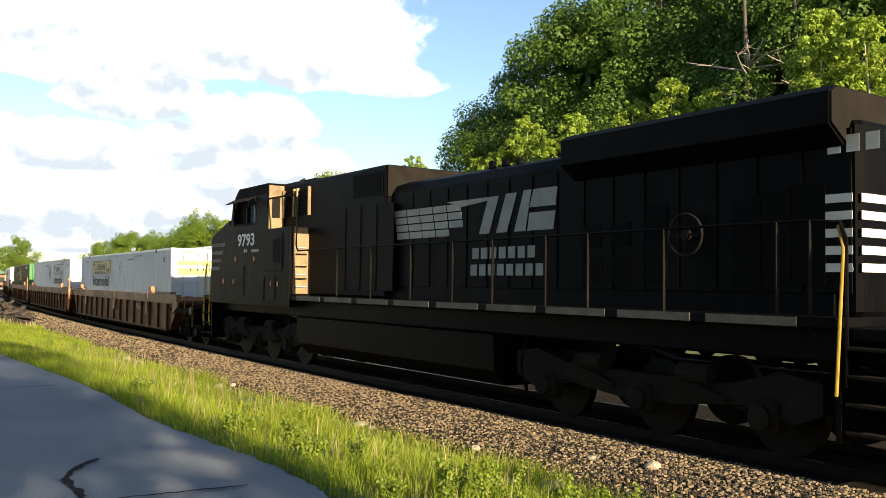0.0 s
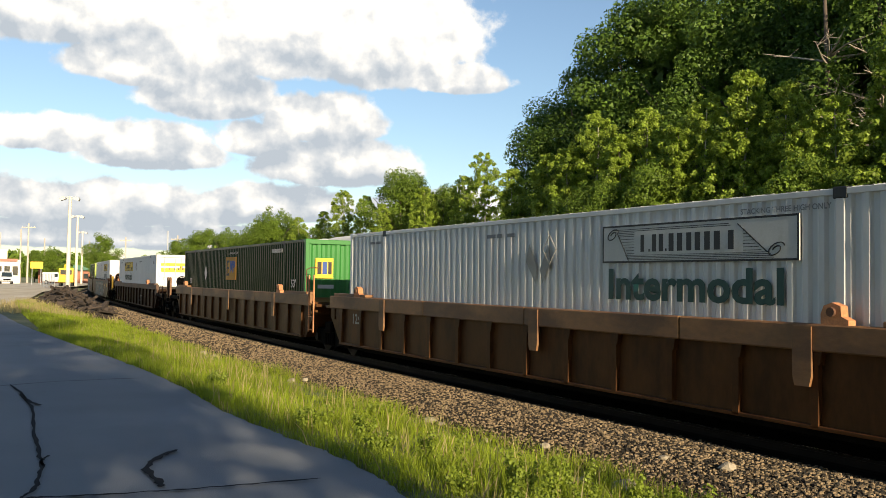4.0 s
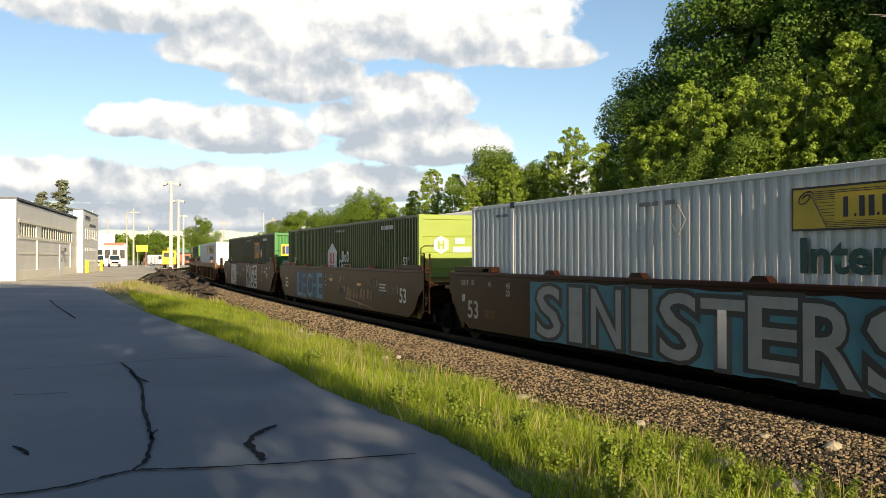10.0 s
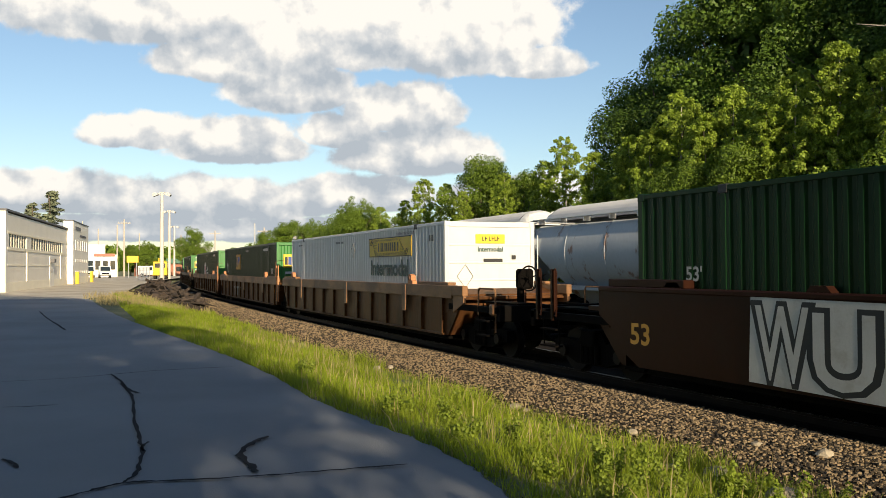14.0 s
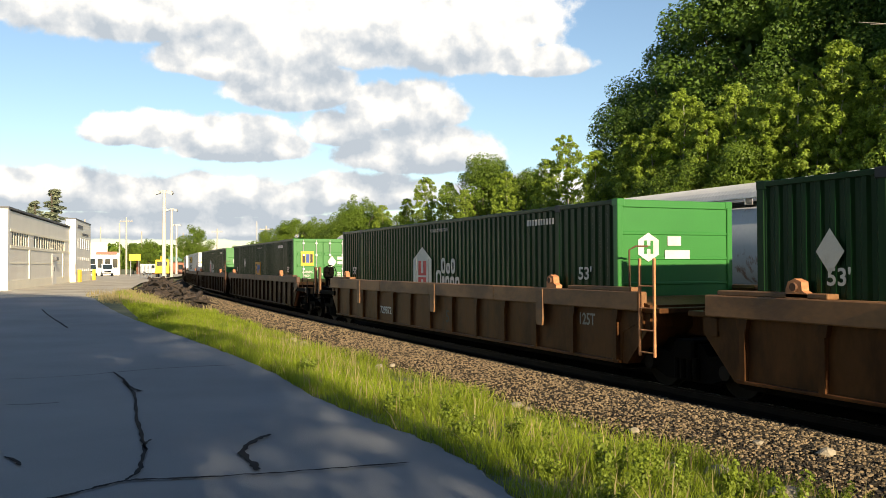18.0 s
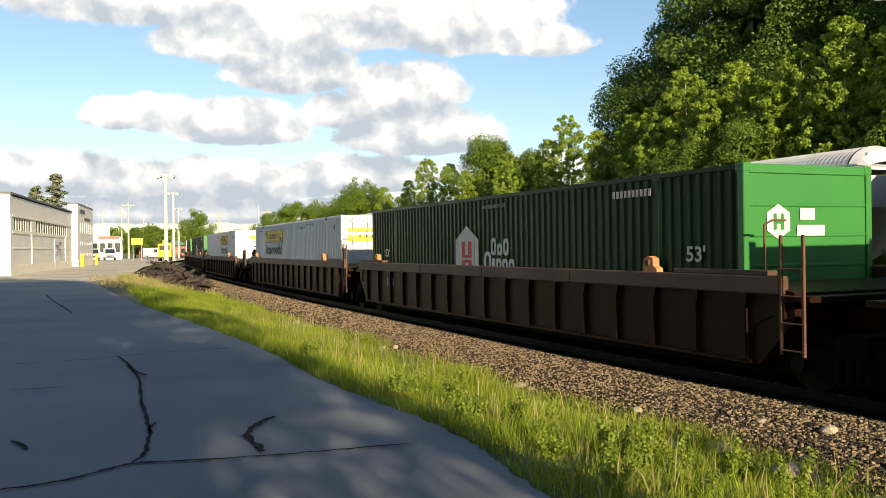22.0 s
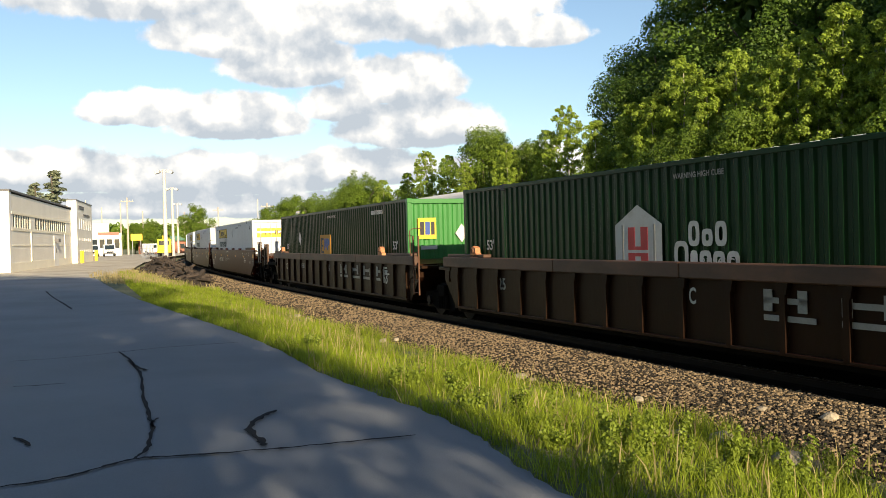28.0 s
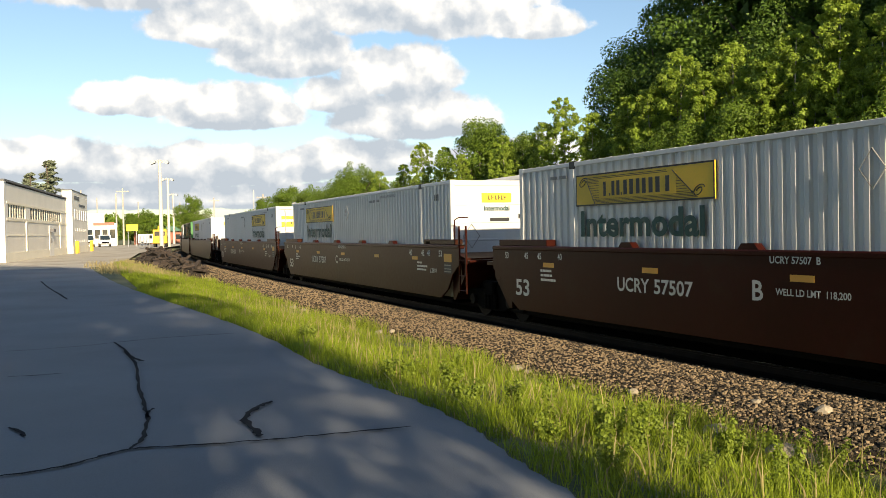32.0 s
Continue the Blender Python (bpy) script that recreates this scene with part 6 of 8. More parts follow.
def locomotive():
    c = thing("locomotive", "black diesel locomotive with white stripes, dusty and worn", "locomotive")
    K = M["black"]
    hw = 0.95
    # underframe and walkway
    part("underframe", MB().box(LX(7.0), LX(-13.9), -1.2, 1.2, 1.22, 1.62, 0.03), M["black"], c)
    part("walkway", MB().box(LX(1.4), LX(-12.6), -1.52, 1.52, 1.62, 1.74, 0.015), K, c)
    for i in range(9):
        a = 1.1 - i * 1.5
        part("walkway_edge_stripe", MB().box(LX(a), LX(a - 1.25), -1.528, -1.515, 1.63, 1.735), M["stripe_paint"], c, "worn white edge stripe", )
    # cab body
    side = [(LX(7.0), 1.5), (LX(7.0), 3.33), (LX(6.8), 3.42), (LX(5.6), 3.78), (LX(5.28), 4.42), (LX(4.95), 4.62), (LX(2.95), 4.62), (LX(2.95), 3.42), (LX(1.5), 3.42), (LX(1.5), 1.5)]
    part("cab_body", MB().prism(side, -1.36, 1.36, "y"), K, c)
    for f in (-1, 1):
        sl = [(LX(7.0), 1.45), (LX(7.0), 3.33), (LX(6.8), 3.42), (LX(5.6), 3.78), (LX(5.5), 3.62), (LX(2.95), 3.62), (LX(2.95), 3.42), (LX(1.5), 3.42), (LX(1.5), 1.45)]
        part("cab_side", MB().prism(sl, f * 1.36, f * 1.545, "y"), K, c)
        # window band with posts, then the roof edge
        for a, b in ((5.55, 5.3), (4.48, 4.38), (3.72, 2.95)):
            part("cab_pillar", MB().prism([(LX(a), 3.62), (LX(b), 3.62), (LX(b), 4.34), (LX(a - (0.2 if a > 5 else 0)), 4.34)], f * 1.36, f * 1.53, "y"), K, c)
        # roof edge is lighter than the cab: dust plus sunlight in the colour
        part("roof_edge", MB().prism([(LX(5.35), 4.30), (LX(2.95), 4.30), (LX(2.95), 4.62), (LX(5.0), 4.62), (LX(5.28), 4.42)], f * 1.2, f * 1.5, "y"), M["dusty"], c, "rounded roof edge in a lighter dusty, sunlit colour")
        part("sunshade", MB().add([(LX(5.35), f * 1.52, 4.34), (LX(3.7), f * 1.52, 4.34), (LX(3.7), f * 1.78, 4.2), (LX(5.35), f * 1.78, 4.2), (LX(5.35), f * 1.52, 4.32), (LX(3.7), f * 1.52, 4.32), (LX(3.7), f * 1.78, 4.18), (LX(5.35), f * 1.78, 4.18)],
                                  [(0, 1, 2, 3), (7, 6, 5, 4), (0, 3, 7, 4), (1, 5, 6, 2), (3, 2, 6, 7)]), M["dusty"], c, "metal sun visor over the side windows")
        part("side_window", MB().box(LX(5.28), LX(4.5), f * 1.40, f * 1.41, 3.64, 4.3), M["grille"], c, "dark open cab window")
        part("side_window", MB().box(LX(4.36), LX(3.74), f * 1.42, f * 1.44, 3.64, 4.3), M["cab_glass"], c, "blue-tinted cab window")
        fr = MB()
        for x in (5.28, 4.5, 4.36, 3.74):
            fr.box(LX(x) - 0.03, LX(x) + 0.03, f * 1.42, f * 1.55, 3.6, 4.32, 0.008)
        fr.box(LX(5.28), LX(3.74), f * 1.42, f * 1.55, 3.58, 3.64, 0.008)
        part("window_frame", fr, M["dusty"], c)
    # end with windscreen
    part("windscreen", MB().add([(LX(5.585), -1.1, 3.82), (LX(5.585), 1.1, 3.82), (LX(5.305), 1.1, 4.38), (LX(5.305), -1.1, 4.38)], [(0, 1, 2, 3)]).moved(pose(-0.012, 0, 0.005)), M["cab_glass"], c)
    part("nose_door", MB().box(LX(7.03), LX(7.0), -0.3, 0.3, 1.6, 3.2, 0.01), K, c)
    for i in range(4):
        z = 3.06 - i * 0.225
        part("nose_stripe", MB().prism([(LX(7.0), z), (LX(5.95 + i * 0.14), z), (LX(5.9 + i * 0.14), z + 0.10), (LX(7.0), z + 0.10)], -1.552, -1.546, "y"), M["stripe_paint"], c, "worn white nose stripe")
        part("nose_stripe", MB().box(LX(7.008), LX(7.0), -1.53, 1.53, z, z + 0.10), M["stripe_paint"], c)
    write(c, "9793", 0.34, LX(4.92), -1.552, 3.02, M["paint_white"], width=1.2, weight=0.03, name="number")
    part("owner_mark", bars([0.1, 0.1], 0.09), M["paint_grey"], c, m=pose(LX(4.45), -1.552, 2.85))
    part("owner_mark", bars([0.08, 0.12, 0.1, 0.1], 0.07), M["paint_grey"], c, m=pose(LX(3.9), -1.552, 2.85))
    # cab side doors and panels
    for s0, s1, z0, z1 in ((3.0, 1.9, 2.35, 3.3), (3.6, 3.0, 1.6, 2.2), (2.9, 2.3, 1.6, 2.2), (5.2, 4.4, 1.7, 2.5)):
        part("access_door", MB().box(LX(s0), LX(s1), -1.562, -1.545, z0, z1, 0.008), K, c)
    part("side_grille", MB().box(LX(2.45), LX(1.9), -1.572, -1.562, 2.55, 3.15), M["grille"], c)
    for s, z in ((3.75, 2.6), (5.1, 2.62), (6.0, 2.0), (5.2, 2.0), (2.6, 1.95), (2.2, 1.95)):
        part("grab_latch", MB().box(LX(s), LX(s) + 0.06, -1.575, -1.55, z, z + 0.13, 0.01), M["rusty"], c)
    part("cab_rear_face", MB().box(LX(1.5), LX(1.46), -1.5, -0.96, 1.75, 3.4), M["dusty"], c, "end of the cab's side box in a lighter dusty, sunlit colour")
    part("cab_rear_wall", MB().box(LX(2.95), LX(2.90), -1.5, -1.08, 3.43, 4.56, 0.01), M["sunlit_dust"], c, "rear wall of the cab in a dusty, sunlit cream colour")
    part("rear_door_window", MB().box(LX(2.898), LX(2.885), -1.42, -1.2, 3.72, 4.24, 0.02), M["dusty"], c)
    for z in (1.95, 2.25, 2.9):
        part("cab_step", MB().tube([(LX(1.46), -1.42, z), (LX(1.38), -1.42, z), (LX(1.38), -1.15, z), (LX(1.46), -1.15, z)], 0.014, 6), M["galv"], c)
    part("roof_gear", MB().box(LX(4.6), LX(3.2), -0.5, 0.5, 4.62, 4.78, 0.04).tube([(LX(4.0), -0.2, 4.78), (LX(3.6), -0.2, 4.86)], 0.05, 8).box(LX(2.6), LX(1.8), -0.7, 0.7, 4.62, 4.72, 0.03), M["dusty"], c, "horns and air conditioner on the roof")
    part("equipment_box", MB().box(LX(1.455), LX(1.40), -1.47, -1.07, 1.78, 3.25, 0.01), M["sunlit_dust"], c, "back of the cab's side box in a dusty, sunlit cream colour")
    for z in (2.15, 2.45, 2.75):
        part("grab_iron", MB().tube([(LX(1.39), -1.42, z), (LX(1.34), -1.42, z), (LX(1.34), -1.15, z), (LX(1.39), -1.15, z)], 0.012, 5), M["dusty"], c)
    # hood: tall electrical section, engine section with rounded shoulders, radiator
    part("electrical_cabinet", MB().box(LX(2.94), LX(-2.3), -hw - 0.12, hw + 0.12, 1.74, 4.58, 0.05), K, c)
    # thin sheet over the black cabinet end, its lighter colour standing for sun
    part("cabinet_end", MB().box(LX(-2.3), LX(-2.33), -hw - 0.1, hw + 0.1, 3.9, 4.56, 0.0), M["dusty"], c, "end sheet of the cabinet in a lighter, sunlit colour")
    for s0, s1, z0, z1, n in ((-0.85, -2.15, 3.95, 4.45, 0), (2.85, 2.22, 3.75, 4.4, 6), (2.02, 1.36, 3.75, 4.4, 6)):
        part("air_intake", MB().box(LX(s0), LX(s1), -hw - 0.135, -hw - 0.115, z0, z1), M["grille"], c)
        for q in (s0, s1) if n else ():
            # front-facing intake frames coloured pale to show them catching the sun
            part("intake_edge", MB().box(LX(q) - 0.02, LX(q) + 0.02, -hw - 0.2, -hw - 0.12, z0 - 0.03, z1 + 0.03), M["sunlit_dust"], c)
        for k in range(n):
            z = z0 + (z1 - z0) * (k + 0.5) / n
            part("louvre", MB().box(LX(s0), LX(s1), -hw - 0.16, -hw - 0.135, z - 0.01, z + 0.02), M["dusty"], c)
    arch = [(-hw, 1.74), (-hw, 3.95), (-hw + 0.12, 4.12), (-hw + 0.4, 4.22), (0, 4.26), (hw - 0.4, 4.22), (hw - 0.12, 4.12), (hw, 3.95), (hw, 1.74)]
    part("engine_hood", MB().prism(arch, LX(-2.33), LX(-12.25), "x"), K, c)
    for i in range(16):
        s = -2.6 - i * 0.62
        part("hood_door", MB().box(LX(s) + 0.02, LX(s) + 0.59, -hw - 0.018, -hw, 2.0, 3.9, 0.008), K, c)
    for s in (0.1, -0.6, -1.3, -2.0):
        part("access_door", MB().box(LX(s) + 0.03, LX(s) + 0.62, -hw - 0.135, -hw - 0.12, 1.9, 3.75, 0.008), K, c)
    for s0, z0, z1 in ((-8.1, 2.65, 3.0), (-8.7, 2.65, 3.0), (-8.1, 2.1, 2.5), (-8.7, 2.1, 2.5), (-9.4, 2.1, 3.2), (-10.9, 2.0, 3.2), (-11.3, 2.1, 3.3), (-11.75, 2.1, 3.3)):
        part("vent_door", MB().box(LX(s0), LX(s0) + 0.42, -hw - 0.028, -hw - 0.018, z0, z1), M["grille"], c)
    wing = [(-1.28, 3.92), (-1.28, 4.30), (-1.16, 4.38), (1.16, 4.38), (1.28, 4.30), (1.28, 3.92), (0.95, 3.68), (-0.95, 3.68)]
    part("radiator_wing", MB().prism(wing, LX(-7.95), LX(-12.4), "x"), K, c, "overhanging radiator housing")
    # thin sheet over the housing's end, coloured lighter for the sun on it
    part("wing_end", MB().prism([(-1.26, 3.94), (-1.26, 4.29), (-1.14, 4.36), (1.14, 4.36), (1.26, 4.29), (1.26, 3.94), (0.9, 3.70), (-0.9, 3.70)], LX(-12.4), LX(-12.43), "x"), M["dusty"], c, "end of the radiator housing in a lighter, sunlit colour")
    part("exhaust_stack", MB().box(LX(-7.4), LX(-7.85), -0.35, 0.35, 4.24, 4.52, 0.04), M["rusty"], c, "rusty exhaust stack")
    part("lifting_lugs", MB().box(LX(-5.2), LX(-5.35), -0.6, -0.5, 4.2, 4.36, 0.02).box(LX(-5.6), LX(-5.75), -0.6, -0.5, 4.2, 4.34, 0.02).box(LX(-6.0), LX(-6.1), -0.6, -0.5, 4.2, 4.33, 0.02), K, c)
    part("hood_end", MB().box(LX(-12.25), LX(-12.55), -0.9, 0.9, 1.74, 4.0, 0.06), K, c)
    for i in range(5):
        z = 3.05 - i * 0.2
        part("hood_stripe", MB().prism([(LX(-11.85 - i * 0.06), z), (LX(-12.5), z), (LX(-12.5), z + 0.1), (LX(-11.83 - i * 0.06), z + 0.1)], -hw - 0.026, -hw - 0.02, "y"), M["paint_white"], c, "white hood stripe")
        part("hood_stripe", MB().box(LX(-12.55), LX(-12.557), -0.88, 0.88, z, z + 0.1), M["paint_white"], c)
    part("number_plate_strokes", bars([0.16, 0.16, 0.16, 0.16], 0.2), M["paint_white"], c, m=pose(LX(-12.2), -hw - 0.02, 3.62))
    # brand: stripes and shapes, no letters
    y = -hw - 0.024
    for r in range(4):
        for k in range(5):
            a = -2.62 - k * 0.48 + r * 0.04
            if k == 4 and r < 1:
                continue
            part("brand_block", MB().prism([(LX(a), 2.97 + r * 0.155), (LX(a - 0.45), 2.97 + r * 0.155), (LX(a - 0.43), 3.10 + r * 0.155), (LX(a + 0.02), 3.10 + r * 0.155)], y - 0.004, y, "y"), M["paint_grey"], c)
    part("brand_block", MB().prism([(LX(-4.9), 3.50), (LX(-5.7), 3.56), (LX(-5.7), 3.62), (LX(-4.4), 3.62)], y - 0.004, y, "y"), M["paint_grey"], c)
    for pts in (((-5.45, 2.97), (-5.75, 2.97), (-6.02, 3.62), (-5.72, 3.62)), ((-5.95, 2.97), (-6.25, 2.97), (-6.52, 3.64), (-6.22, 3.64)), ((-6.45, 2.97), (-6.75, 2.97), (-6.9, 3.66), (-6.7, 3.66)),
                ((-6.85, 3.36), (-7.5, 3.36), (-7.55, 3.66), (-6.95, 3.66)), ((-6.8, 2.97), (-7.45, 2.97), (-7.5, 3.27), (-6.85, 3.27))):
        part("brand_block", MB().prism([(LX(a), z) for a, z in pts], y - 0.006, y - 0.002, "y"), M["paint_grey"], c)
    for k, (z, n) in enumerate(((2.52, 7), (2.22, 8))):
        part("brand_bars", bars([0.19] * n, 0.2), M["paint_grey"], c, "row of plain pale strokes", m=pose(LX(-5.25 + k * 0.05), y - 0.002, z))
    # hand rails and stanchions
    part("hand_rail", MB().tube([(LX(3.7), -1.54, 4.2), (LX(1.45), -1.5, 4.2), (LX(1.28), -1.48, 4.12), (LX(1.25), -1.48, 3.95), (LX(1.25), -1.48, 2.95), (LX(1.15), -1.48, 2.82), (LX(0.6), -1.48, 2.82), (LX(-12.3), -1.48, 2.82), (LX(-12.65), -1.48, 2.78), (LX(-12.72), -1.48, 2.6), (LX(-12.72), -1.48, 1.0)], 0.022, 6), M["black"], c)
    for s in (0.5, -0.92, -2.42, -3.96, -5.36, -6.52, -7.86, -8.78, -10.2, -11.88, -12.3):
        part("stanchion", MB().tube([(LX(s), -1.49, 1.6), (LX(s), -1.49, 2.82)], 0.022, 6), M["dusty"], c)
    part("hand_grab", MB().tube([(LX(-12.62), -1.46, 2.75), (LX(-12.70), -1.5, 2.5), (LX(-12.66), -1.52, 1.6), (LX(-12.62), -1.52, 0.9)], 0.02, 8), M["worn_yellow"], c, "yellow grab rail")
    for s in (7.25, 7.75):
        part("hand_grab", MB().tube([(LX(s), -1.42, 2.6), (LX(s + 0.1), -1.44, 2.1), (LX(s + 0.12), -1.46, 1.0), (LX(s + 0.05), -1.46, 0.75)], 0.026, 8), M["yellow"], c, "yellow grab rail")
    n = 24
    part("brake_wheel", MB().tube([(0, 0, 0), (0, -0.08, 0)], 0.07, 10).tube([(0.28 * math.cos(a), -0.06, 0.28 * math.sin(a)) for a in np.linspace(0, 2 * math.pi, n + 1)], 0.02, 6)
         .box(-0.27, 0.27, -0.07, -0.05, -0.02, 0.02).box(-0.02, 0.02, -0.07, -0.05, -0.27, 0.27), M["dusty"], c, "hand brake wheel", m=pose(LX(-10.2), -hw - 0.06, 2.76))
    # end platforms with steps
    for s0, s1 in ((7.0, 8.0), (-12.6, -13.8)):
        part("end_platform", MB().box(LX(s0), LX(s1), -1.45, 1.45, 1.5, 1.64, 0.02), K, c)
        for k in range(4):
            z = 0.5 + k * 0.3
            part("step", MB().box(LX(min(s0, s1) + 0.15), LX(max(s0, s1) - 0.1), -1.5, -1.15 + 0.05 * k, z, z + 0.04, 0.006), M["dusty"], c)
        part("step_side", MB().box(LX(s0), LX(s0 + (0.06 if s0 > 0 else -0.06)), -1.5, -1.1, 0.4, 1.6), K, c)
        part("coupler", MB().box(LX(s1), LX(s1 + (0.6 if s1 > 0 else -0.6)), -0.16, 0.16, 0.66, 1.0, 0.04), M["truck"], c)
        part("pilot_plate", MB().box(LX(s1), LX(s1 + (0.05 if s1 > 0 else -0.05)), -1.4, 1.4, 0.35, 1.5, 0.01), K, c)
    # fuel tank and trucks
    part("fuel_tank", MB().prism([(-1.42, 0.62), (-1.15, 0.36), (1.15, 0.36), (1.42, 0.62), (1.45, 1.22), (-1.45, 1.22)], LX(1.2), LX(-6.5), "x"), M["black"], c, "black fuel tank")
    for mid in (4.0, -9.6):
        tr = part("truck_frame", MB().prism([(-2.7, 0.62), (-2.7, 0.98), (-2.2, 1.06), (-1.4, 0.86), (1.4, 0.86), (2.2, 1.06), (2.7, 0.98), (2.7, 0.62), (2.3, 0.46), (1.6, 0.62), (0.5, 0.5), (-0.5, 0.5), (-1.6, 0.62), (-2.3, 0.46)], -1.25, -1.02, "y")
                  .prism([(-2.7, 0.62), (-2.7, 0.98), (-2.2, 1.06), (-1.4, 0.86), (1.4, 0.86), (2.2, 1.06), (2.7, 0.98), (2.7, 0.62), (2.3, 0.46), (1.6, 0.62), (0.5, 0.5), (-0.5, 0.5), (-1.6, 0.62), (-2.3, 0.46)], 1.02, 1.25, "y"), M["dusty"], c, "dusty three-axle truck", m=pose(LX(mid), 0, 0))
        for x in (-1.95, 0.0, 1.95):
            w = MB().tube([(x, -0.9, 0.52), (x, 0.9, 0.52)], 0.09, 8)
            for y_ in (-0.755, 0.755):
                q = 1 if y_ > 0 else -1
                w.tube([(x, y_ - q * 0.07, 0.52), (x, y_ + q * 0.07, 0.52)], 0.52, 26)
            part("wheelset", w, M["wheel"], tr)
            part("axle_box", MB().box(x - 0.2, x + 0.2, -1.32, -1.05, 0.32, 0.74, 0.05).tube([(x, -1.4, 0.52), (x, -1.3, 0.52)], 0.15, 12), M["dusty"], tr)
            for dx in (-0.34, 0.34):
                sp = MB()
                for k in range(5):
                    sp.tube([(x + dx, -1.15, 0.56 + k * 0.07), (x + dx, -1.15, 0.6 + k * 0.07)], 0.095, 10)
                part("spring", sp, M["dusty"], tr)
        for x in (-0.95, 0.95):
            part("brake_cylinder", MB().tube([(x - 0.25, -1.28, 0.95), (x + 0.25, -1.28, 0.95)], 0.13, 10).tube([(x - 0.4, -1.3, 0.9), (x + 0.5, -1.34, 0.66)], 0.03, 6), M["dusty"], tr)
        part("sand_hose", MB().tube([(-2.5, -1.2, 1.2), (-2.6, -1.25, 0.8), (-2.5, -1.2, 0.3)], 0.03, 6), M["truck"], tr)
    return c


loco = locomotive()
MOVERS.append((loco, -3.0, 6.8, 0.0))
# ---- covered hoppers parked on the siding ----
def hopper(label, paint, length, roof_paint, marks=False):
    """x along the car away from the camera's end, rail at z = 0, near side at -y."""
    c = thing("covered_hopper", label, "hopper wagon", "hopper wagons on the siding")
    P = M[paint]
    h = length / 2
    prof = []
    for k in range(15):
        a = math.radians(-62 + k * 118 / 14)
        prof.append((-1.60 * math.cos(a) ** 0.55 if math.cos(a) > 0 else 0, 2.62 + 1.42 * math.sin(a)))
    zs = [z for _, z in prof]
    ys = [q for q, _ in prof]
    def ring(x, low):
        lv = [low + (zs[-1] - low) * k / 14 for k in range(15)]
        left = [(x, float(np.interp(z, zs, ys)), z) for z in lv]
        return left + [(x, -q, z) for _, q, z in reversed(left)] + left[:1]
    b = MB()
    rows = [ring(x, low) for x, low in ((-h + 0.15, 2.95), (-h + 0.9, 2.35), (-h + 1.6, 1.78), (-h + 2.25, 1.25), (-h + 4.6, 1.2), (h - 4.6, 1.2), (h - 2.25, 1.25), (h - 1.6, 1.78), (h - 0.9, 2.35), (h - 0.15, 2.95))]
    b.sheet(rows)
    b.f.append(tuple(range(len(rows[0]) - 1)))
    o = len(rows[0]) * (len(rows) - 1)
    b.f.append(tuple(reversed(range(o, o + len(rows[0]) - 1))))
    ob = part("body", b, P, c)
    for p in ob.data.polygons:
        p.use_smooth = len(p.vertices) == 4
    # weld seams
    for k in range(1, 6):
        x = -h + k * length / 6
        s = MB()
        s.tube([(x, y, z) for y, z in prof[2:]], 0.018, 5)
        part("seam", s, P, c)
    # arched roof of close transverse ribs
    r, rows = MB(), []
    n = int((length - 1.5) / 0.16)
    for i in range(n + 1):
        for k, dz in ((0.0, 0.0), (0.35, 0.035), (0.65, 0.035)):
            x = -h + 0.75 + (i + k) * (length - 1.5) / (n + 1)
            rows.append([(x, -1.12 * math.cos(a), 3.98 + (0.66 + dz) * math.sin(a)) for a in np.linspace(0, math.pi, 15)])
    r.sheet(rows)
    r.f = [tuple(reversed(q)) for q in r.f]
    part("roof", r, M[roof_paint], c, "arched roof of close steel ribs")
    for e in (-1, 1):
        cap = MB()
        cap.sheet([[(e * (h - 0.75 + k * 0.30), -(1.12 - 0.04 * k) * math.cos(a), 3.98 + (0.70 - 0.12 * k * k) * math.sin(a)) for a in np.linspace(0, math.pi, 13)] for k in range(3)])
        if e > 0:
            cap.f = [tuple(reversed(q)) for q in cap.f]
        part("roof_cap", cap, M["white"], c, "smooth white roof end")
        part("end_sheet", MB().prism([(-1.05, 3.98), (-0.75, 4.45), (0, 4.6), (0.75, 4.45), (1.05, 3.98)], e * (h - 0.42), e * (h - 0.40), "x"), M["white"], c)
        # end posts, platform, ladders
        for y in (-1.46, 1.46):
            part("corner_post", MB().box(e * (h - 0.12), e * h, y - 0.05, y + 0.05, 1.1, 3.95, 0.01), M["galv"], c)
        part("end_arch", MB().tube([(e * (h - 0.06), -1.46, 3.9), (e * (h - 0.06), -1.1, 4.05), (e * (h - 0.06), 1.1, 4.05), (e * (h - 0.06), 1.46, 3.9)], 0.03, 6), M["galv"], c)
        part("end_platform", MB().box(e * (h - 1.7), e * (h + 0.25), -1.5, 1.5, 1.0, 1.15, 0.02), P, c)
        part("coupler", MB().box(e * (h + 0.25), e * (h + 0.62), -0.15, 0.15, 0.68, 0.98, 0.03), M["truck"], c)
        part("slope_stay", MB().tube([(e * (h - 0.1), -0.7, 1.15), (e * (h - 1.2), -0.7, 1.8)], 0.05, 6).tube([(e * (h - 0.1), 0.7, 1.15), (e * (h - 1.2), 0.7, 1.8)], 0.05, 6), P, c)
        lad = MB()
        for x in (h - 0.65, h - 0.25):
            lad.box(e * x - 0.02, e * x + 0.02, -1.64, -1.6, 0.7, 3.4 if e < 0 else 2.2)
        part("ladder", lad, M["galv"], c)
        for k in range(7 if e < 0 else 4):
            part("rung", MB().tube([(e * (h - 0.65), -1.63, 0.8 + k * 0.36), (e * (h - 0.25), -1.63, 0.8 + k * 0.36)], 0.014, 6), M["galv"], c)
        bg = bogie(c, e * (h - 1.9))
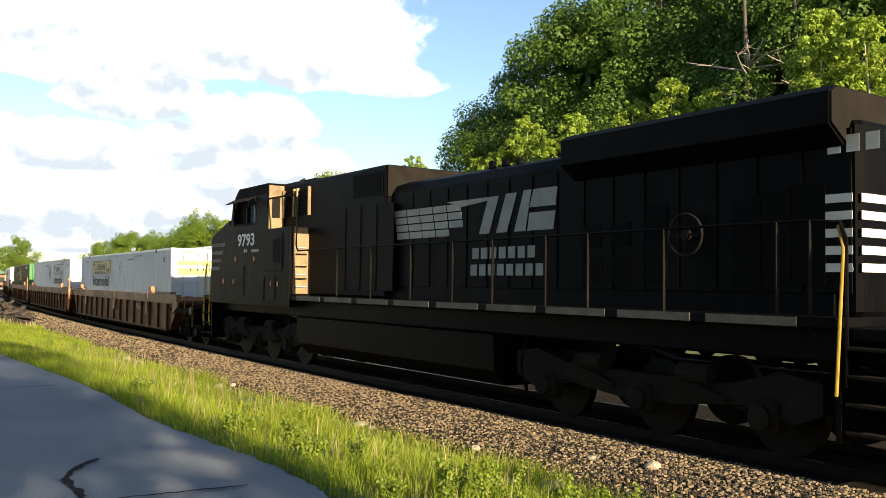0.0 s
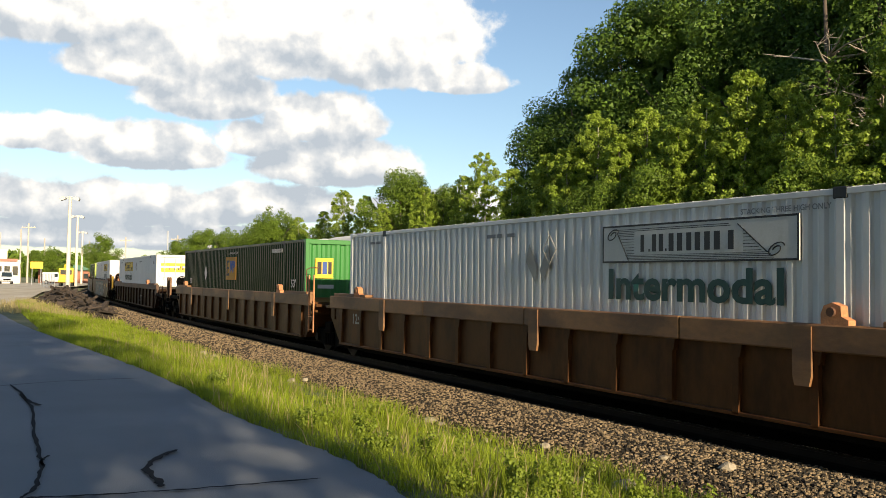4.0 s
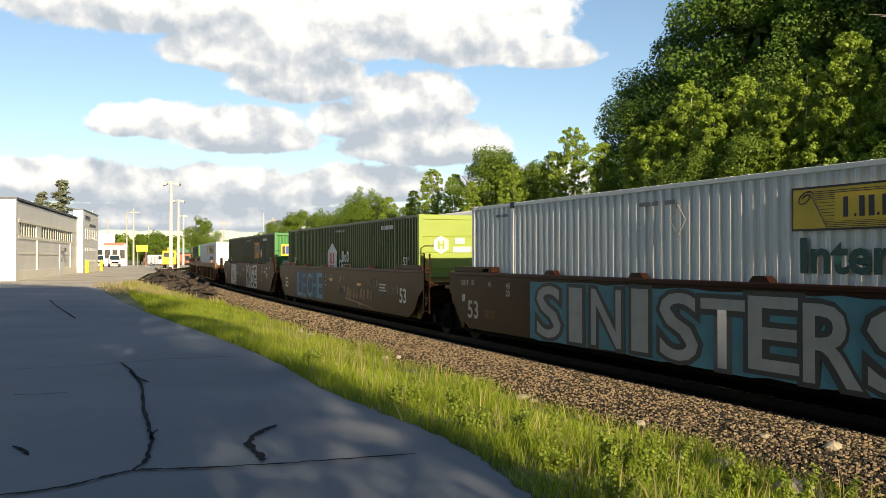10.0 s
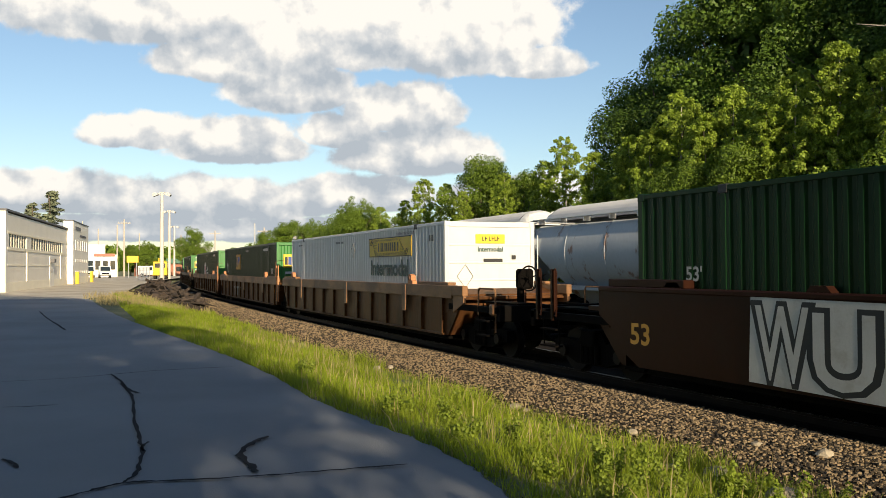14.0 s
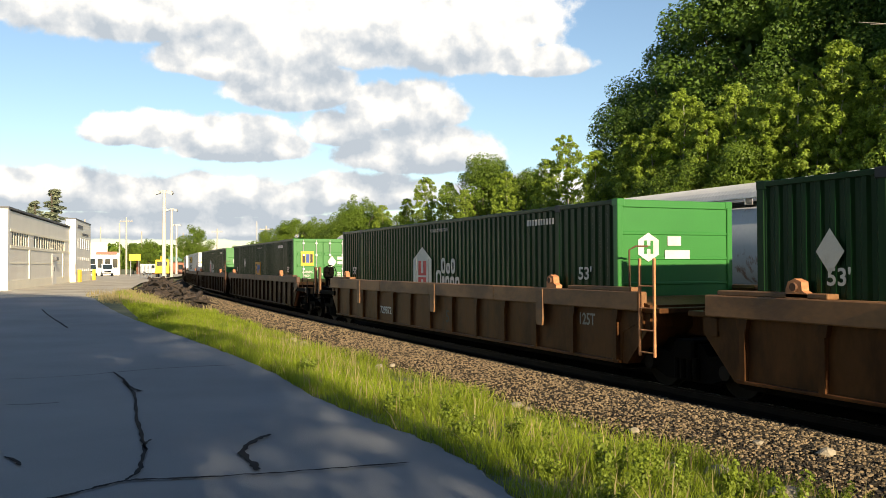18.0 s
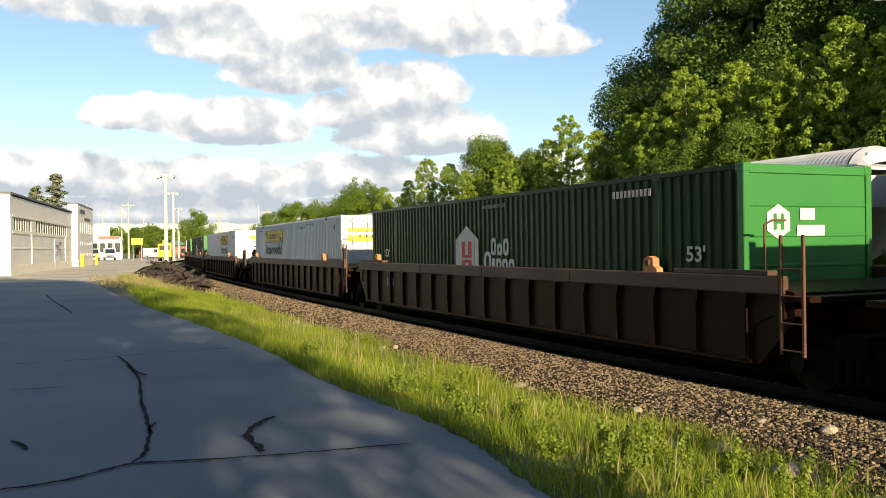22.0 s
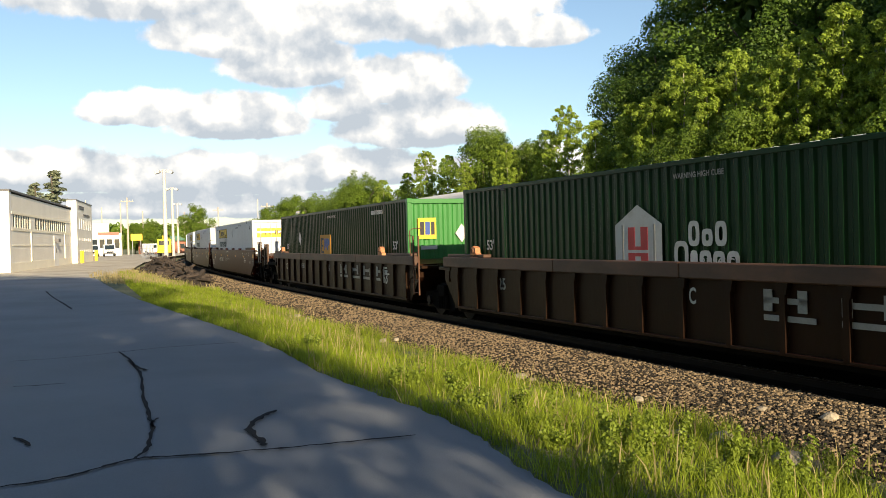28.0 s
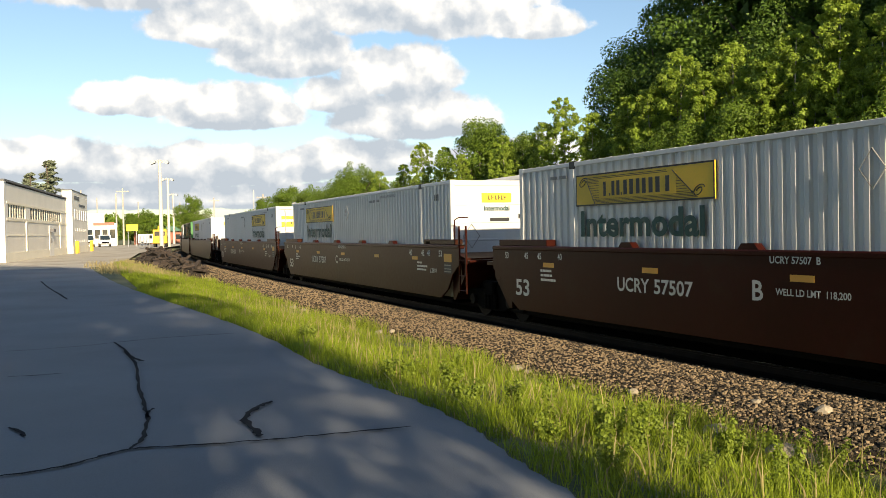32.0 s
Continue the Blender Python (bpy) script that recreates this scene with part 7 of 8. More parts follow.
    # running board along the eave on brackets
    for f in (-1, 1):
        part("running_board", MB().box(-h + 0.1, h - 0.1, f * 1.22, f * 1.52, 4.05, 4.085), M["galv"], c)
        for i in range(10):
            x = -h + 0.6 + i * (length - 1.2) / 9
            part("board_bracket", MB().box(x - 0.02, x + 0.02, f * 1.2, f * 1.5, 3.86, 4.05), M["galv"], c)
        part("side_sill", MB().box(-h + 0.3, h - 0.3, f * 1.3, f * 1.48, 1.08, 1.26, 0.015), P, c)
    for x in (-h * 0.55, 0, h * 0.55):
        part("outlet_hopper", MB().add([(x - 1.9, -1.3, 1.3), (x + 1.9, -1.3, 1.3), (x + 1.9, 1.3, 1.3), (x - 1.9, 1.3, 1.3), (x - 0.4, -0.5, 0.35), (x + 0.4, -0.5, 0.35), (x + 0.4, 0.5, 0.35), (x - 0.4, 0.5, 0.35)],
                                       [(0, 1, 5, 4), (1, 2, 6, 5), (2, 3, 7, 6), (3, 0, 4, 7), (4, 5, 6, 7)]), P, c)
    if marks:
        x = -h + 1.75
        part("mark_board", MB().box(x - 0.1, x + 0.95, -1.565, -1.535, 1.98, 2.28), M["paint_grey"], c)
        write(c, "ASOX", 0.2, x, -1.57, 2.03, M["ink"], width=0.8)
        write(c, "8895", 0.22, x, -1.50, 1.55, M["ink"], width=0.8)
        part("paint_scrawl", MB().tube([(x + 0.7, -1.46, 1.5), (x + 0.85, -1.44, 1.35), (x + 0.75, -1.42, 1.25), (x + 0.55, -1.42, 1.3)], 0.02, 5), M["ink"], c)
    return c


SIDE_D = -10.4
def park(ob, s, turned=0.0):
    x, y = on_track(s, SIDE_D)
    th = heading(s)
    # x of the car points towards the camera's end of the line
    ob.matrix_basis = pose(float(x), float(y), RAIL_Z, 0, 0, math.degrees(math.atan2(-math.cos(th), math.sin(th))) + turned)


white_a = hopper("pale grey covered hopper with rust streaks under a ribbed roof", "hopper_white", 17.0, "roof_panel")
park(white_a, -1.8 + 8.5)
white_b = copy_thing(white_a, Matrix())
park(white_b, -1.8 + 8.5 + 18.4)
white_c = copy_thing(white_a, Matrix())
park(white_c, -1.8 + 8.5 + 36.8)
red_a = hopper("faded red covered hopper with white streaks on the siding", "hopper_red", 16.0, "roof_panel", True)
park(red_a, -3.1 - 8.0)
red_b = copy_thing(red_a, Matrix())
park(red_b, -3.1 - 8.0 - 17.4)
# ---- trees ----
def leaf_cloud(rng, centres, radii, count, size, droop=0.0, up=0.35):
    """Leaves as small folded blades round clump centres: arrays of vertices and faces."""
    n = len(centres)
    pick = rng.choice(n, count, p=radii ** 2 / (radii ** 2).sum())
    d = rng.normal(size=(count, 3))
    d /= np.linalg.norm(d, axis=1)[:, None]
    r = radii[pick] * rng.uniform(0.35, 1.0, count) ** 0.5
    pos = centres[pick] + d * r[:, None] * np.array([1, 1, 0.8])
    nrm = d * 0.8 + rng.normal(size=(count, 3)) * 0.55 + np.array([0, 0, up])
    nrm /= np.linalg.norm(nrm, axis=1)[:, None]
    t = np.cross(nrm, rng.normal(size=(count, 3)))
    t /= np.linalg.norm(t, axis=1)[:, None]
    b = np.cross(nrm, t)
    s = size * rng.uniform(0.6, 1.25, count)[:, None]
    V = np.stack([pos - t * s * 0.5, pos - b * s * 0.34 - nrm * s * 0.1, pos + t * s * 0.5 - np.array([0, 0, droop]) * s, pos + b * s * 0.34 - nrm * s * 0.1], 1).reshape(-1, 3)
    F = np.arange(count * 4).reshape(-1, 4)
    return V, F


def leaf_blades(rng, centres, radii, count, size, droop=0.0):
    """Three-cornered leaves round clump centres, thickest near each clump's skin."""
    pick = rng.choice(len(centres), count, p=radii ** 2 / (radii ** 2).sum())
    d = rng.normal(size=(count, 3))
    d /= np.linalg.norm(d, axis=1)[:, None]
    r = radii[pick] * rng.uniform(0.3, 1.0, count) ** 0.4
    pos = centres[pick] + d * r[:, None] * np.array([1, 1, 0.82])
    nrm = d * 0.9 + rng.normal(size=(count, 3)) * 0.5 + np.array([0, 0, 0.35])
    nrm /= np.linalg.norm(nrm, axis=1)[:, None]
    t = np.cross(nrm, rng.normal(size=(count, 3)))
    t /= np.linalg.norm(t, axis=1)[:, None]
    b = np.cross(nrm, t)
    z = size * rng.uniform(0.6, 1.3, count)[:, None]
    return np.stack([pos - t * z * 0.5, pos + t * z * 0.5, pos + b * z * 0.85 - np.array([0, 0, droop]) * z], 1).reshape(-1, 3)


def crown_mesh(rng, cs, rs, count, size, core, core_size, material, droop=0.0):
    """Small leaves outside, a few broad ones deep in the crown."""
    cs, rs = np.array(cs), np.array(rs)
    axis = np.array([cs[:, 0].mean(), cs[:, 1].mean(), 0.0])
    inner = (cs - axis) * np.array([0.60, 0.60, 0.86]) + axis
    V = np.concatenate([leaf_blades(rng, cs, rs, count, size, droop), leaf_blades(rng, inner, rs * 0.8, core, core_size)])
    return mesh_arrays("crown", V, np.arange(len(V)).reshape(-1, 3), material)


def mesh_arrays(name, V, F, material):
    me = bpy.data.meshes.new(name)
    k = F.shape[1]
    me.vertices.add(len(V))
    me.vertices.foreach_set("co", np.asarray(V, np.float32).ravel())
    me.loops.add(F.size)
    me.loops.foreach_set("vertex_index", F.ravel().astype(np.int32))
    me.polygons.add(len(F))
    me.polygons.foreach_set("loop_start", np.arange(0, F.size, k, dtype=np.int32))
    me.update(calc_edges=True)
    me.validate()
    me.materials.append(material)
    return me


def tree(name, label, kind, height, seed, leaves=None):
    """A tree of one kind; returns its Empty at the foot."""
    rng = np.random.RandomState(seed)
    t = thing(name, label, "tree", "trees by the line")
    bark = {"oak": "bark", "maple": "bark", "birch": "birch_bark", "pine": "bark"}[kind]
    leafm = {"oak": "oak_leaf", "maple": "maple_leaf", "birch": "birch_leaf", "pine": "needle"}[kind]
    H = height
    lean = rng.uniform(-0.03, 0.03, 2) * H
    top = {"oak": 0.82, "maple": 0.85, "birch": 0.95, "pine": 0.98}[kind]
    pts = [(lean[0] * (k / 6) ** 1.5 + rng.uniform(-0.02, 0.02) * H * 0.3, lean[1] * (k / 6) ** 1.5, H * top * k / 6) for k in range(7)]
    r0 = H * {"oak": 0.026, "maple": 0.02, "birch": 0.010, "pine": 0.018}[kind]
    part("trunk", MB().tube([(p[0], p[1], p[2] - (0.3 if i == 0 else 0)) for i, p in enumerate(pts)], r0, 9, r0 * 0.15), M[bark], t)
    cs, rs = [], []
    if kind in ("oak", "maple"):
        R = H * (0.38 if kind == "oak" else 0.32)
        lo = 0.16 if kind == "oak" else 0.14
        for k in range(11):
            a = k * 2.4 + rng.uniform(-0.3, 0.3)
            z0 = H * rng.uniform(0.2, 0.55)
            e = Vector((math.cos(a) * R * rng.uniform(0.6, 0.85), math.sin(a) * R * rng.uniform(0.6, 0.85), min(H * 0.92, z0 + H * rng.uniform(0.15, 0.4))))
            s = Vector((pts[3][0] * z0 / H, pts[3][1] * z0 / H, z0))
            mid = s.lerp(e, 0.5) + Vector((0, 0, H * 0.03))
            part("limb", MB().tube([s, mid, e], r0 * 0.42, 6, r0 * 0.08), M[bark], t)
        n = 130 if kind == "oak" else 100
        for i in range(n):
            q = rng.normal(size=3)
            q /= np.linalg.norm(q)
            rad = rng.uniform(0.45, 1.0) ** 0.5
            z = 0.5 + 0.5 * q[2] * rad
            wide = 1.0 - 0.35 * max(0, z - 0.55) / 0.45 - 0.25 * max(0, 0.25 - z) / 0.25
            bump = 1 + 0.16 * math.sin(3 * math.atan2(q[1], q[0]) + seed) + 0.1 * math.sin(5 * math.atan2(q[1], q[0]) + 2 * z * 6)
            cs.append((q[0] * R * rad * wide * bump, q[1] * R * rad * wide * bump, H * (lo + (1 - lo) * z)))
            rs.append(H * rng.uniform(0.045, 0.098))
        size, count = (H * 0.0098, leaves or 74000) if kind == "oak" else (H * 0.0128, leaves or 30000)
        crown = crown_mesh(rng, cs, rs, count, size, 4500 if kind == "oak" else 1800, H * 0.030, M[leafm])
    elif kind == "birch":
        R = H * 0.27
        for i in range(420):
            z = rng.uniform(0.08, 1.0)
            wide = (1.03 - z) ** 0.62 * min(1.0, 0.6 + z * 2.0) * (1 + 0.25 * math.sin(9 * z + seed))
            a = rng.uniform(0, 2 * math.pi)
            q = rng.uniform(0.15, 1.0) ** 0.6
            cs.append((math.cos(a) * R * wide * q + lean[0] * z, math.sin(a) * R * wide * q + lean[1] * z, H * (0.06 + 0.94 * z)))
            rs.append(H * rng.uniform(0.012, 0.038) * (1.1 - 0.55 * z))
        for k in range(14):
            z = rng.uniform(0.15, 0.85)
            a = rng.uniform(0, 2 * math.pi)
            e = Vector((math.cos(a) * R * 0.55 * (1 - z) ** 0.7, math.sin(a) * R * 0.55 * (1 - z) ** 0.7, H * (z + 0.12)))
            part("limb", MB().tube([(lean[0] * z, lean[1] * z, H * z), e], r0 * 0.25, 5, r0 * 0.05), M["bark"], t)
        crown = crown_mesh(rng, cs, rs, leaves or 36000, H * 0.0104, 1200, H * 0.020, M[leafm], 0.25)
    else:
        R = H * 0.2
        for i in range(60):
            z = rng.uniform(0.2, 1.0)
            a = rng.uniform(0, 2 * math.pi)
            w = R * (1.02 - z) ** 0.8
            for q in (0.35, 0.7, 1.0):
                cs.append((math.cos(a) * w * q, math.sin(a) * w * q, H * z - 0.06 * H * q * (1 - z)))
                rs.append(H * 0.020)
        crown = crown_mesh(rng, cs, rs, leaves or 5000, H * 0.020, 300, H * 0.03, M[leafm], 0.1)
    part("crown", crown, None, t)
    return t


def foot(az, dist):
    a = math.radians(az)
    x, y = -math.sin(a) * dist, math.cos(a) * dist
    return x, y, float(ground_z(track_d(np.array([x]), np.array([y])))[0])


PROTO = {}
def plant(kind, az, el, dist, turn, seed, label):
    """Set a tree so that its top stands at that bearing and height angle from the driveway."""
    x, y, z = foot(az, dist)
    h = EYE_Z + math.hypot(x, y) * math.tan(math.radians(el)) - z
    key = (kind, seed)
    base = 10.0
    if key not in PROTO:
        name = {"oak": "oak_tree", "maple": "broadleaf_tree", "birch": "birch_tree", "pine": "pine_tree"}[kind]
        ob = tree(name, label, kind, base, 100 + seed * 7 + len(kind))
        PROTO[key] = ob
    else:
        ob = copy_thing(PROTO[key], Matrix())
        ob["label"] = label
    k = h / base
    ob.matrix_basis = pose(x, y, z - 0.05, 0, 0, turn) @ Matrix.Scale(k, 4)
    return ob


OAK = "tall dark green oak with a broad dense crown"
BIR = "slender young birch with light yellow-green leaves"
MAP = "rounded broadleaf tree in full summer leaf"
n_ = 0
for az, el, dist in ((-15.5, 13.0, 62), (-19.9, 17.0, 60), (-25.0, 21, 56), (-31.5, 22, 54), (-38.5, 24, 50), (-46, 25, 46), (-54, 26, 44), (-28, 17, 50), (-35.5, 18.5, 46), (-43, 19, 44)):
    plant("oak", az, el, dist, 47 * n_, n_ % 3, OAK)
    n_ += 1
for az, el, dist in ((-7.7, 6.9, 55), (-9.2, 8.5, 52), (-11.0, 7.4, 48), (-13.2, 8.4, 46), (-14.6, 8.8, 44), (-16.3, 11.2, 43), (-18.0, 9.6, 41), (-19.6, 11.2, 41), (-21.3, 10.2, 39), (-22.9, 12.0, 39), (-25.3, 13.2, 37.5),
                     (-27.9, 12.4, 36.5), (-29.3, 10.2, 35), (-31.2, 11.4, 34.5), (-34.8, 16.6, 34), (-33.0, 10.0, 33.5), (-37.6, 16.0, 33), (-36.2, 10.0, 31.5), (-40, 13.0, 31), (-43.5, 14.0, 30), (-48, 14.0, 29), (-24.0, 9.4, 38), (-26.6, 9.0, 36.5),
                     (-1.0, 5.5, 76), (0.4, 5.8, 80), (-5.2, 6.2, 66), (1.6, 4.4, 84), (-2.2, 5.0, 70), (3.2, 4.0, 90)):
    plant("birch", az, el, dist, 61 * n_, n_ % 4, BIR)
    n_ += 1
for az, el, dist in ((-3.6, 7.4, 73), (-4.6, 6.6, 76), (4.7, 4.8, 96), (5.6, 3.7, 104), (6.9, 3.2, 112), (8.0, 3.3, 120), (9.3, 3.15, 126), (10.4, 2.8, 132), (11.6, 1.7, 150), (12.8, 1.35, 175), (15.35, 2.75, 196), (18.1, 1.8, 200),
                     (19.1, 1.5, 215), (20.4, 1.0, 220), (14.1, 1.15, 230), (3.8, 3.6, 98), (2.4, 3.8, 94), (7.4, 2.6, 125), (-6.3, 6.4, 70), (-12.0, 6.2, 47), (-17.2, 7.4, 41), (-20.4, 7.8, 39), (-30.2, 8.6, 34), (-15.3, 6.6, 43), (-38.8, 9.5, 31), (-32.2, 8.4, 33), (-41.8, 10, 30)):
    plant("maple", az, el, dist, 83 * n_, n_ % 3, MAP)
    n_ += 1
for az, el, dist, turn in ((23.6, 4.75, 128, 10), (24.7, 4.0, 130, 80)):
    ob = plant("pine", az, el, dist, turn, 0, "sparse conifer behind the warehouse")
    ob.matrix_basis = ob.matrix_basis @ Matrix.Diagonal((1.7, 1.7, 1.0, 1))


def dead_pine(az, dist, height, seed):
    x, y, z = foot(az, dist)
    t = thing("dead_tree", "bare grey trunk with dead side branches", "tree", m=pose(x, y, z))
    rng = random.Random(seed)
    part("trunk", MB().tube([(0, 0, -0.3), (0.1, 0, height * 0.5), (-0.1, 0.1, height)], 0.2, 9, 0.07), M["bark"], t)
    for k in range(26):
        zz = height * rng.uniform(0.52, 0.8)
        a = rng.uniform(0, 6.28)
        r = rng.uniform(1.2, 3.6)
        e = Vector((math.cos(a) * r, math.sin(a) * r, zz + rng.uniform(-0.3, 0.9)))
        s = Vector((0.05, 0.05, zz))
        mid = s.lerp(e, 0.55) + Vector((rng.uniform(-0.2, 0.2), rng.uniform(-0.2, 0.2), rng.uniform(-0.25, 0.2)))
        lb = part("limb", MB().tube([s, mid, e], 0.06, 5, 0.015), M["dead_wood"], t)
        for q in range(3):
            f = s.lerp(e, rng.uniform(0.45, 0.9))
            part("twig", MB().tube([f, f + Vector((rng.uniform(-0.6, 0.6), rng.uniform(-0.6, 0.6), rng.uniform(-0.2, 0.5)))], 0.02, 4, 0.006), M["dead_wood"], lb)


dead_pine(-30.4, 42.5, 16.0, 4)
dead_pine(-33.4, 41.5, 15.0, 9)


# far woods along the horizon; unseen trees added behind the camera to cast shade
def far_woods():
    rng = np.random.RandomState(8)
    cs, rs = [], []
    for i in range(900):
        az = math.radians(rng.uniform(-14, 34))
        d = rng.uniform(420, 800)
        x, y = -math.sin(az) * d, math.cos(az) * d
        top = d * math.tan(math.radians(rng.uniform(0.55, 1.2) + 0.2 * math.sin(az * 23)))
        for k in range(3):
            cs.append((x + rng.uniform(-3, 3), y + rng.uniform(-3, 3), top * (0.25 + 0.35 * k)))
            rs.append(d * 0.0085)
    V, F = leaf_cloud(rng, np.array(cs), np.array(rs), 52000, 3.2)
    ob = new("far_woods", mesh_arrays("far_woods", V, F, M["maple_leaf"]))
    tagged(ob, "wooded ridge along the horizon", "woods", kind="stuff")


far_woods()
# out-of-view oaks, added so that their shadows fall on the asphalt
for x, y, h, sd, tn in ((1.4, -10.0, 10.6, 0, 0), (-5.6, -10.5, 10.8, 1, 60), (-13.5, -10.0, 10.4, 2, 130), (-2.0, -13.5, 11.4, 2, 200), (-9.6, -14.0, 11.6, 0, 90), (-20.0, -12.0, 11.0, 1, 20)):
    ob = copy_thing(PROTO[("oak", sd)], pose(x, y, -0.1, 0, 0, tn) @ Matrix.Diagonal((h * 0.092, h * 0.092, h * 0.1, 1)))
    ob["label"] = "unseen broadleaf tree added behind the camera to shade the driveway"
# out-of-view birches, added to lay narrow shadows across the grass
for x, y, h, sd, tn, w in ((8.0, -10.8, 10.6, 0, 40, 0.05), (11.0, -10.8, 8.1, 2, 0, 0.06), (9.4, -14.0, 9.4, 1, 75, 0.045)):
    ob = copy_thing(PROTO[("birch", sd)], pose(x, y, -0.1, 0, 0, tn) @ Matrix.Diagonal((h * w, h * w, h * 0.1, 1)))
    ob["label"] = "unseen slender birch added behind the camera to shade the verge"


# ---- grass and weeds on the verge ----
def blades(rng, x, y, z, height, width, bend_=0.35):
    n = len(x)
    a = rng.uniform(0, 2 * math.pi, n)
    c, s = np.cos(a), np.sin(a)
    lx, ly = rng.normal(0, bend_, n) * height, rng.normal(0, bend_, n) * height
    w = width * rng.uniform(0.6, 1.3, n)
    p0 = np.stack([x - c * w, y - s * w, z], 1)
    p1 = np.stack([x + c * w, y + s * w, z], 1)
    p2 = np.stack([x + lx * 0.4 + c * w * 0.7, y + ly * 0.4 + s * w * 0.7, z + height * 0.6], 1)
    p3 = np.stack([x + lx * 0.4 - c * w * 0.7, y + ly * 0.4 - s * w * 0.7, z + height * 0.6], 1)
    p4 = np.stack([x + lx, y + ly, z + height], 1)
    V = np.stack([p0, p1, p2, p3, p4], 1).reshape(-1, 3)
    i = np.arange(n) * 5
    Q = np.stack([i, i + 1, i + 2, i + 3], 1)
    T = np.stack([i + 3, i + 2, i + 4, i + 4], 1)
    return V, Q, T


def mixed_mesh(name, V, Q, T, material):
    me = bpy.data.meshes.new(name)
    me.from_pydata(V.tolist(), [], Q.tolist() + T[:, :3].tolist())
    me.materials.append(material)
    me.update()
    return me


def verge_points(rng, n, s0, s1, d0, d1, power=1.0):
    s = s0 + (s1 - s0) * rng.uniform(0, 1, n) ** power
    d = rng.uniform(d0, d1, n)
    th = np.interp(s, _s, _th)
    x = np.interp(s, _s, _x) - d * np.cos(th)
    y = np.interp(s, _s, _y) - d * np.sin(th)
    return x, y, d, s


_edge = np.array(smooth_line(EDGE, 10))


def off_asphalt(x, y, margin=0.02):
    """True where a point lies on the track's side of the driveway's edge."""
    ey = _edge[:, 1]
    ex = _edge[:, 0]
    m = np.arange(len(ey))
    keep = np.arange(len(ey)) <= int(np.argmax(ey))
    return x > np.interp(y, ey[keep], ex[keep]) + margin


def patch(x, y, f=0.35, seed=0.0):
    return np.array([noise.noise(Vector((a * f + seed, b * f, seed))) for a, b in zip(x, y)])


def build_grass():
    rng = np.random.RandomState(12)
    for name, n, s0, s1, d0, d1, h, w, m, lab, pw in (
            ("grass", 95000, -15, 12, 3.2, 8.2, 0.15, 0.0042, "grass", "bright green uncut grass on the verge", 1.0),
            ("grass", 55000, 12, 60, 3.2, 7.8, 0.16, 0.0085, "grass", "bright green uncut grass farther along the verge", 1.35),
            ("dry_grass", 3500, -14, 60, 3.1, 7.4, 0.20, 0.008, "dry_grass", "pale dry grass among the green", 1.3)):
        x, y, d, s = verge_points(rng, n, s0, s1, d0, d1, pw)
        p = patch(x, y, 0.9)
        p2 = patch(x, y, 0.3, 5.0)
        edge = np.clip((d - 3.3) / 1.6, 0, 1)
        keep = off_asphalt(x, y) & (rng.uniform(0, 1, n) < 0.20 + 0.95 * edge + 0.9 * p) & (d > 3.3 + 0.5 * p2)
        x, y, d, p, s = x[keep], y[keep], d[keep], p[keep], s[keep]
        hh = h * rng.uniform(0.45, 1.35, len(x)) * (1 + 0.9 * np.clip(p, -0.5, 1)) * np.where(s < 3, 1.25, 1.0)
        V, Q, T = blades(rng, x, y, ground_z(d) - 0.02, hh, w * (1 + np.clip(s, 0, 60) / 60))
        ob = new(name, mixed_mesh(name, V, Q, T, M[m]))
        tagged(ob, lab, "grass", kind="stuff")
    # tall seed stalks and weeds near the camera
    x, y, d, s = verge_points(rng, 450, -14, 8, 3.8, 6.6)
    k = off_asphalt(x, y, 0.2)
    V, Q, T = blades(rng, x[k], y[k], ground_z(d[k]) - 0.02, rng.uniform(0.25, 0.6, k.sum()), 0.006, 0.18)
    tagged(new("tall_grass", mixed_mesh("tall_grass", V, Q, T, M["dry_grass"])), "tall seed stalks of grass", "grass", kind="stuff")


build_grass()


def weed(seed, height, leaves, spread):
    rng = np.random.RandomState(seed)
    t = thing("weed", "leafy green weed growing on the verge", "weed", "weeds on the verge")
    cs, rs = [], []
    for k in range(6):
        a = rng.uniform(0, 6.28)
        e = (math.cos(a) * spread * rng.uniform(0.3, 1), math.sin(a) * spread * rng.uniform(0.3, 1), height * rng.uniform(0.55, 1))
        part("stem", MB().tube([(0, 0, -0.03), (e[0] * 0.4, e[1] * 0.4, e[2] * 0.6), e], 0.006, 4, 0.002), M["weed"], t)
        for q in np.linspace(0.25, 1, 6):
            cs.append((e[0] * q, e[1] * q, e[2] * q))
            rs.append(spread * 0.3)
    V, F = leaf_cloud(rng, np.array(cs), np.array(rs), leaves * 2, 0.036)
    part("leaves", mesh_arrays("leaves", V, F, M["weed"]), None, t)
    return t


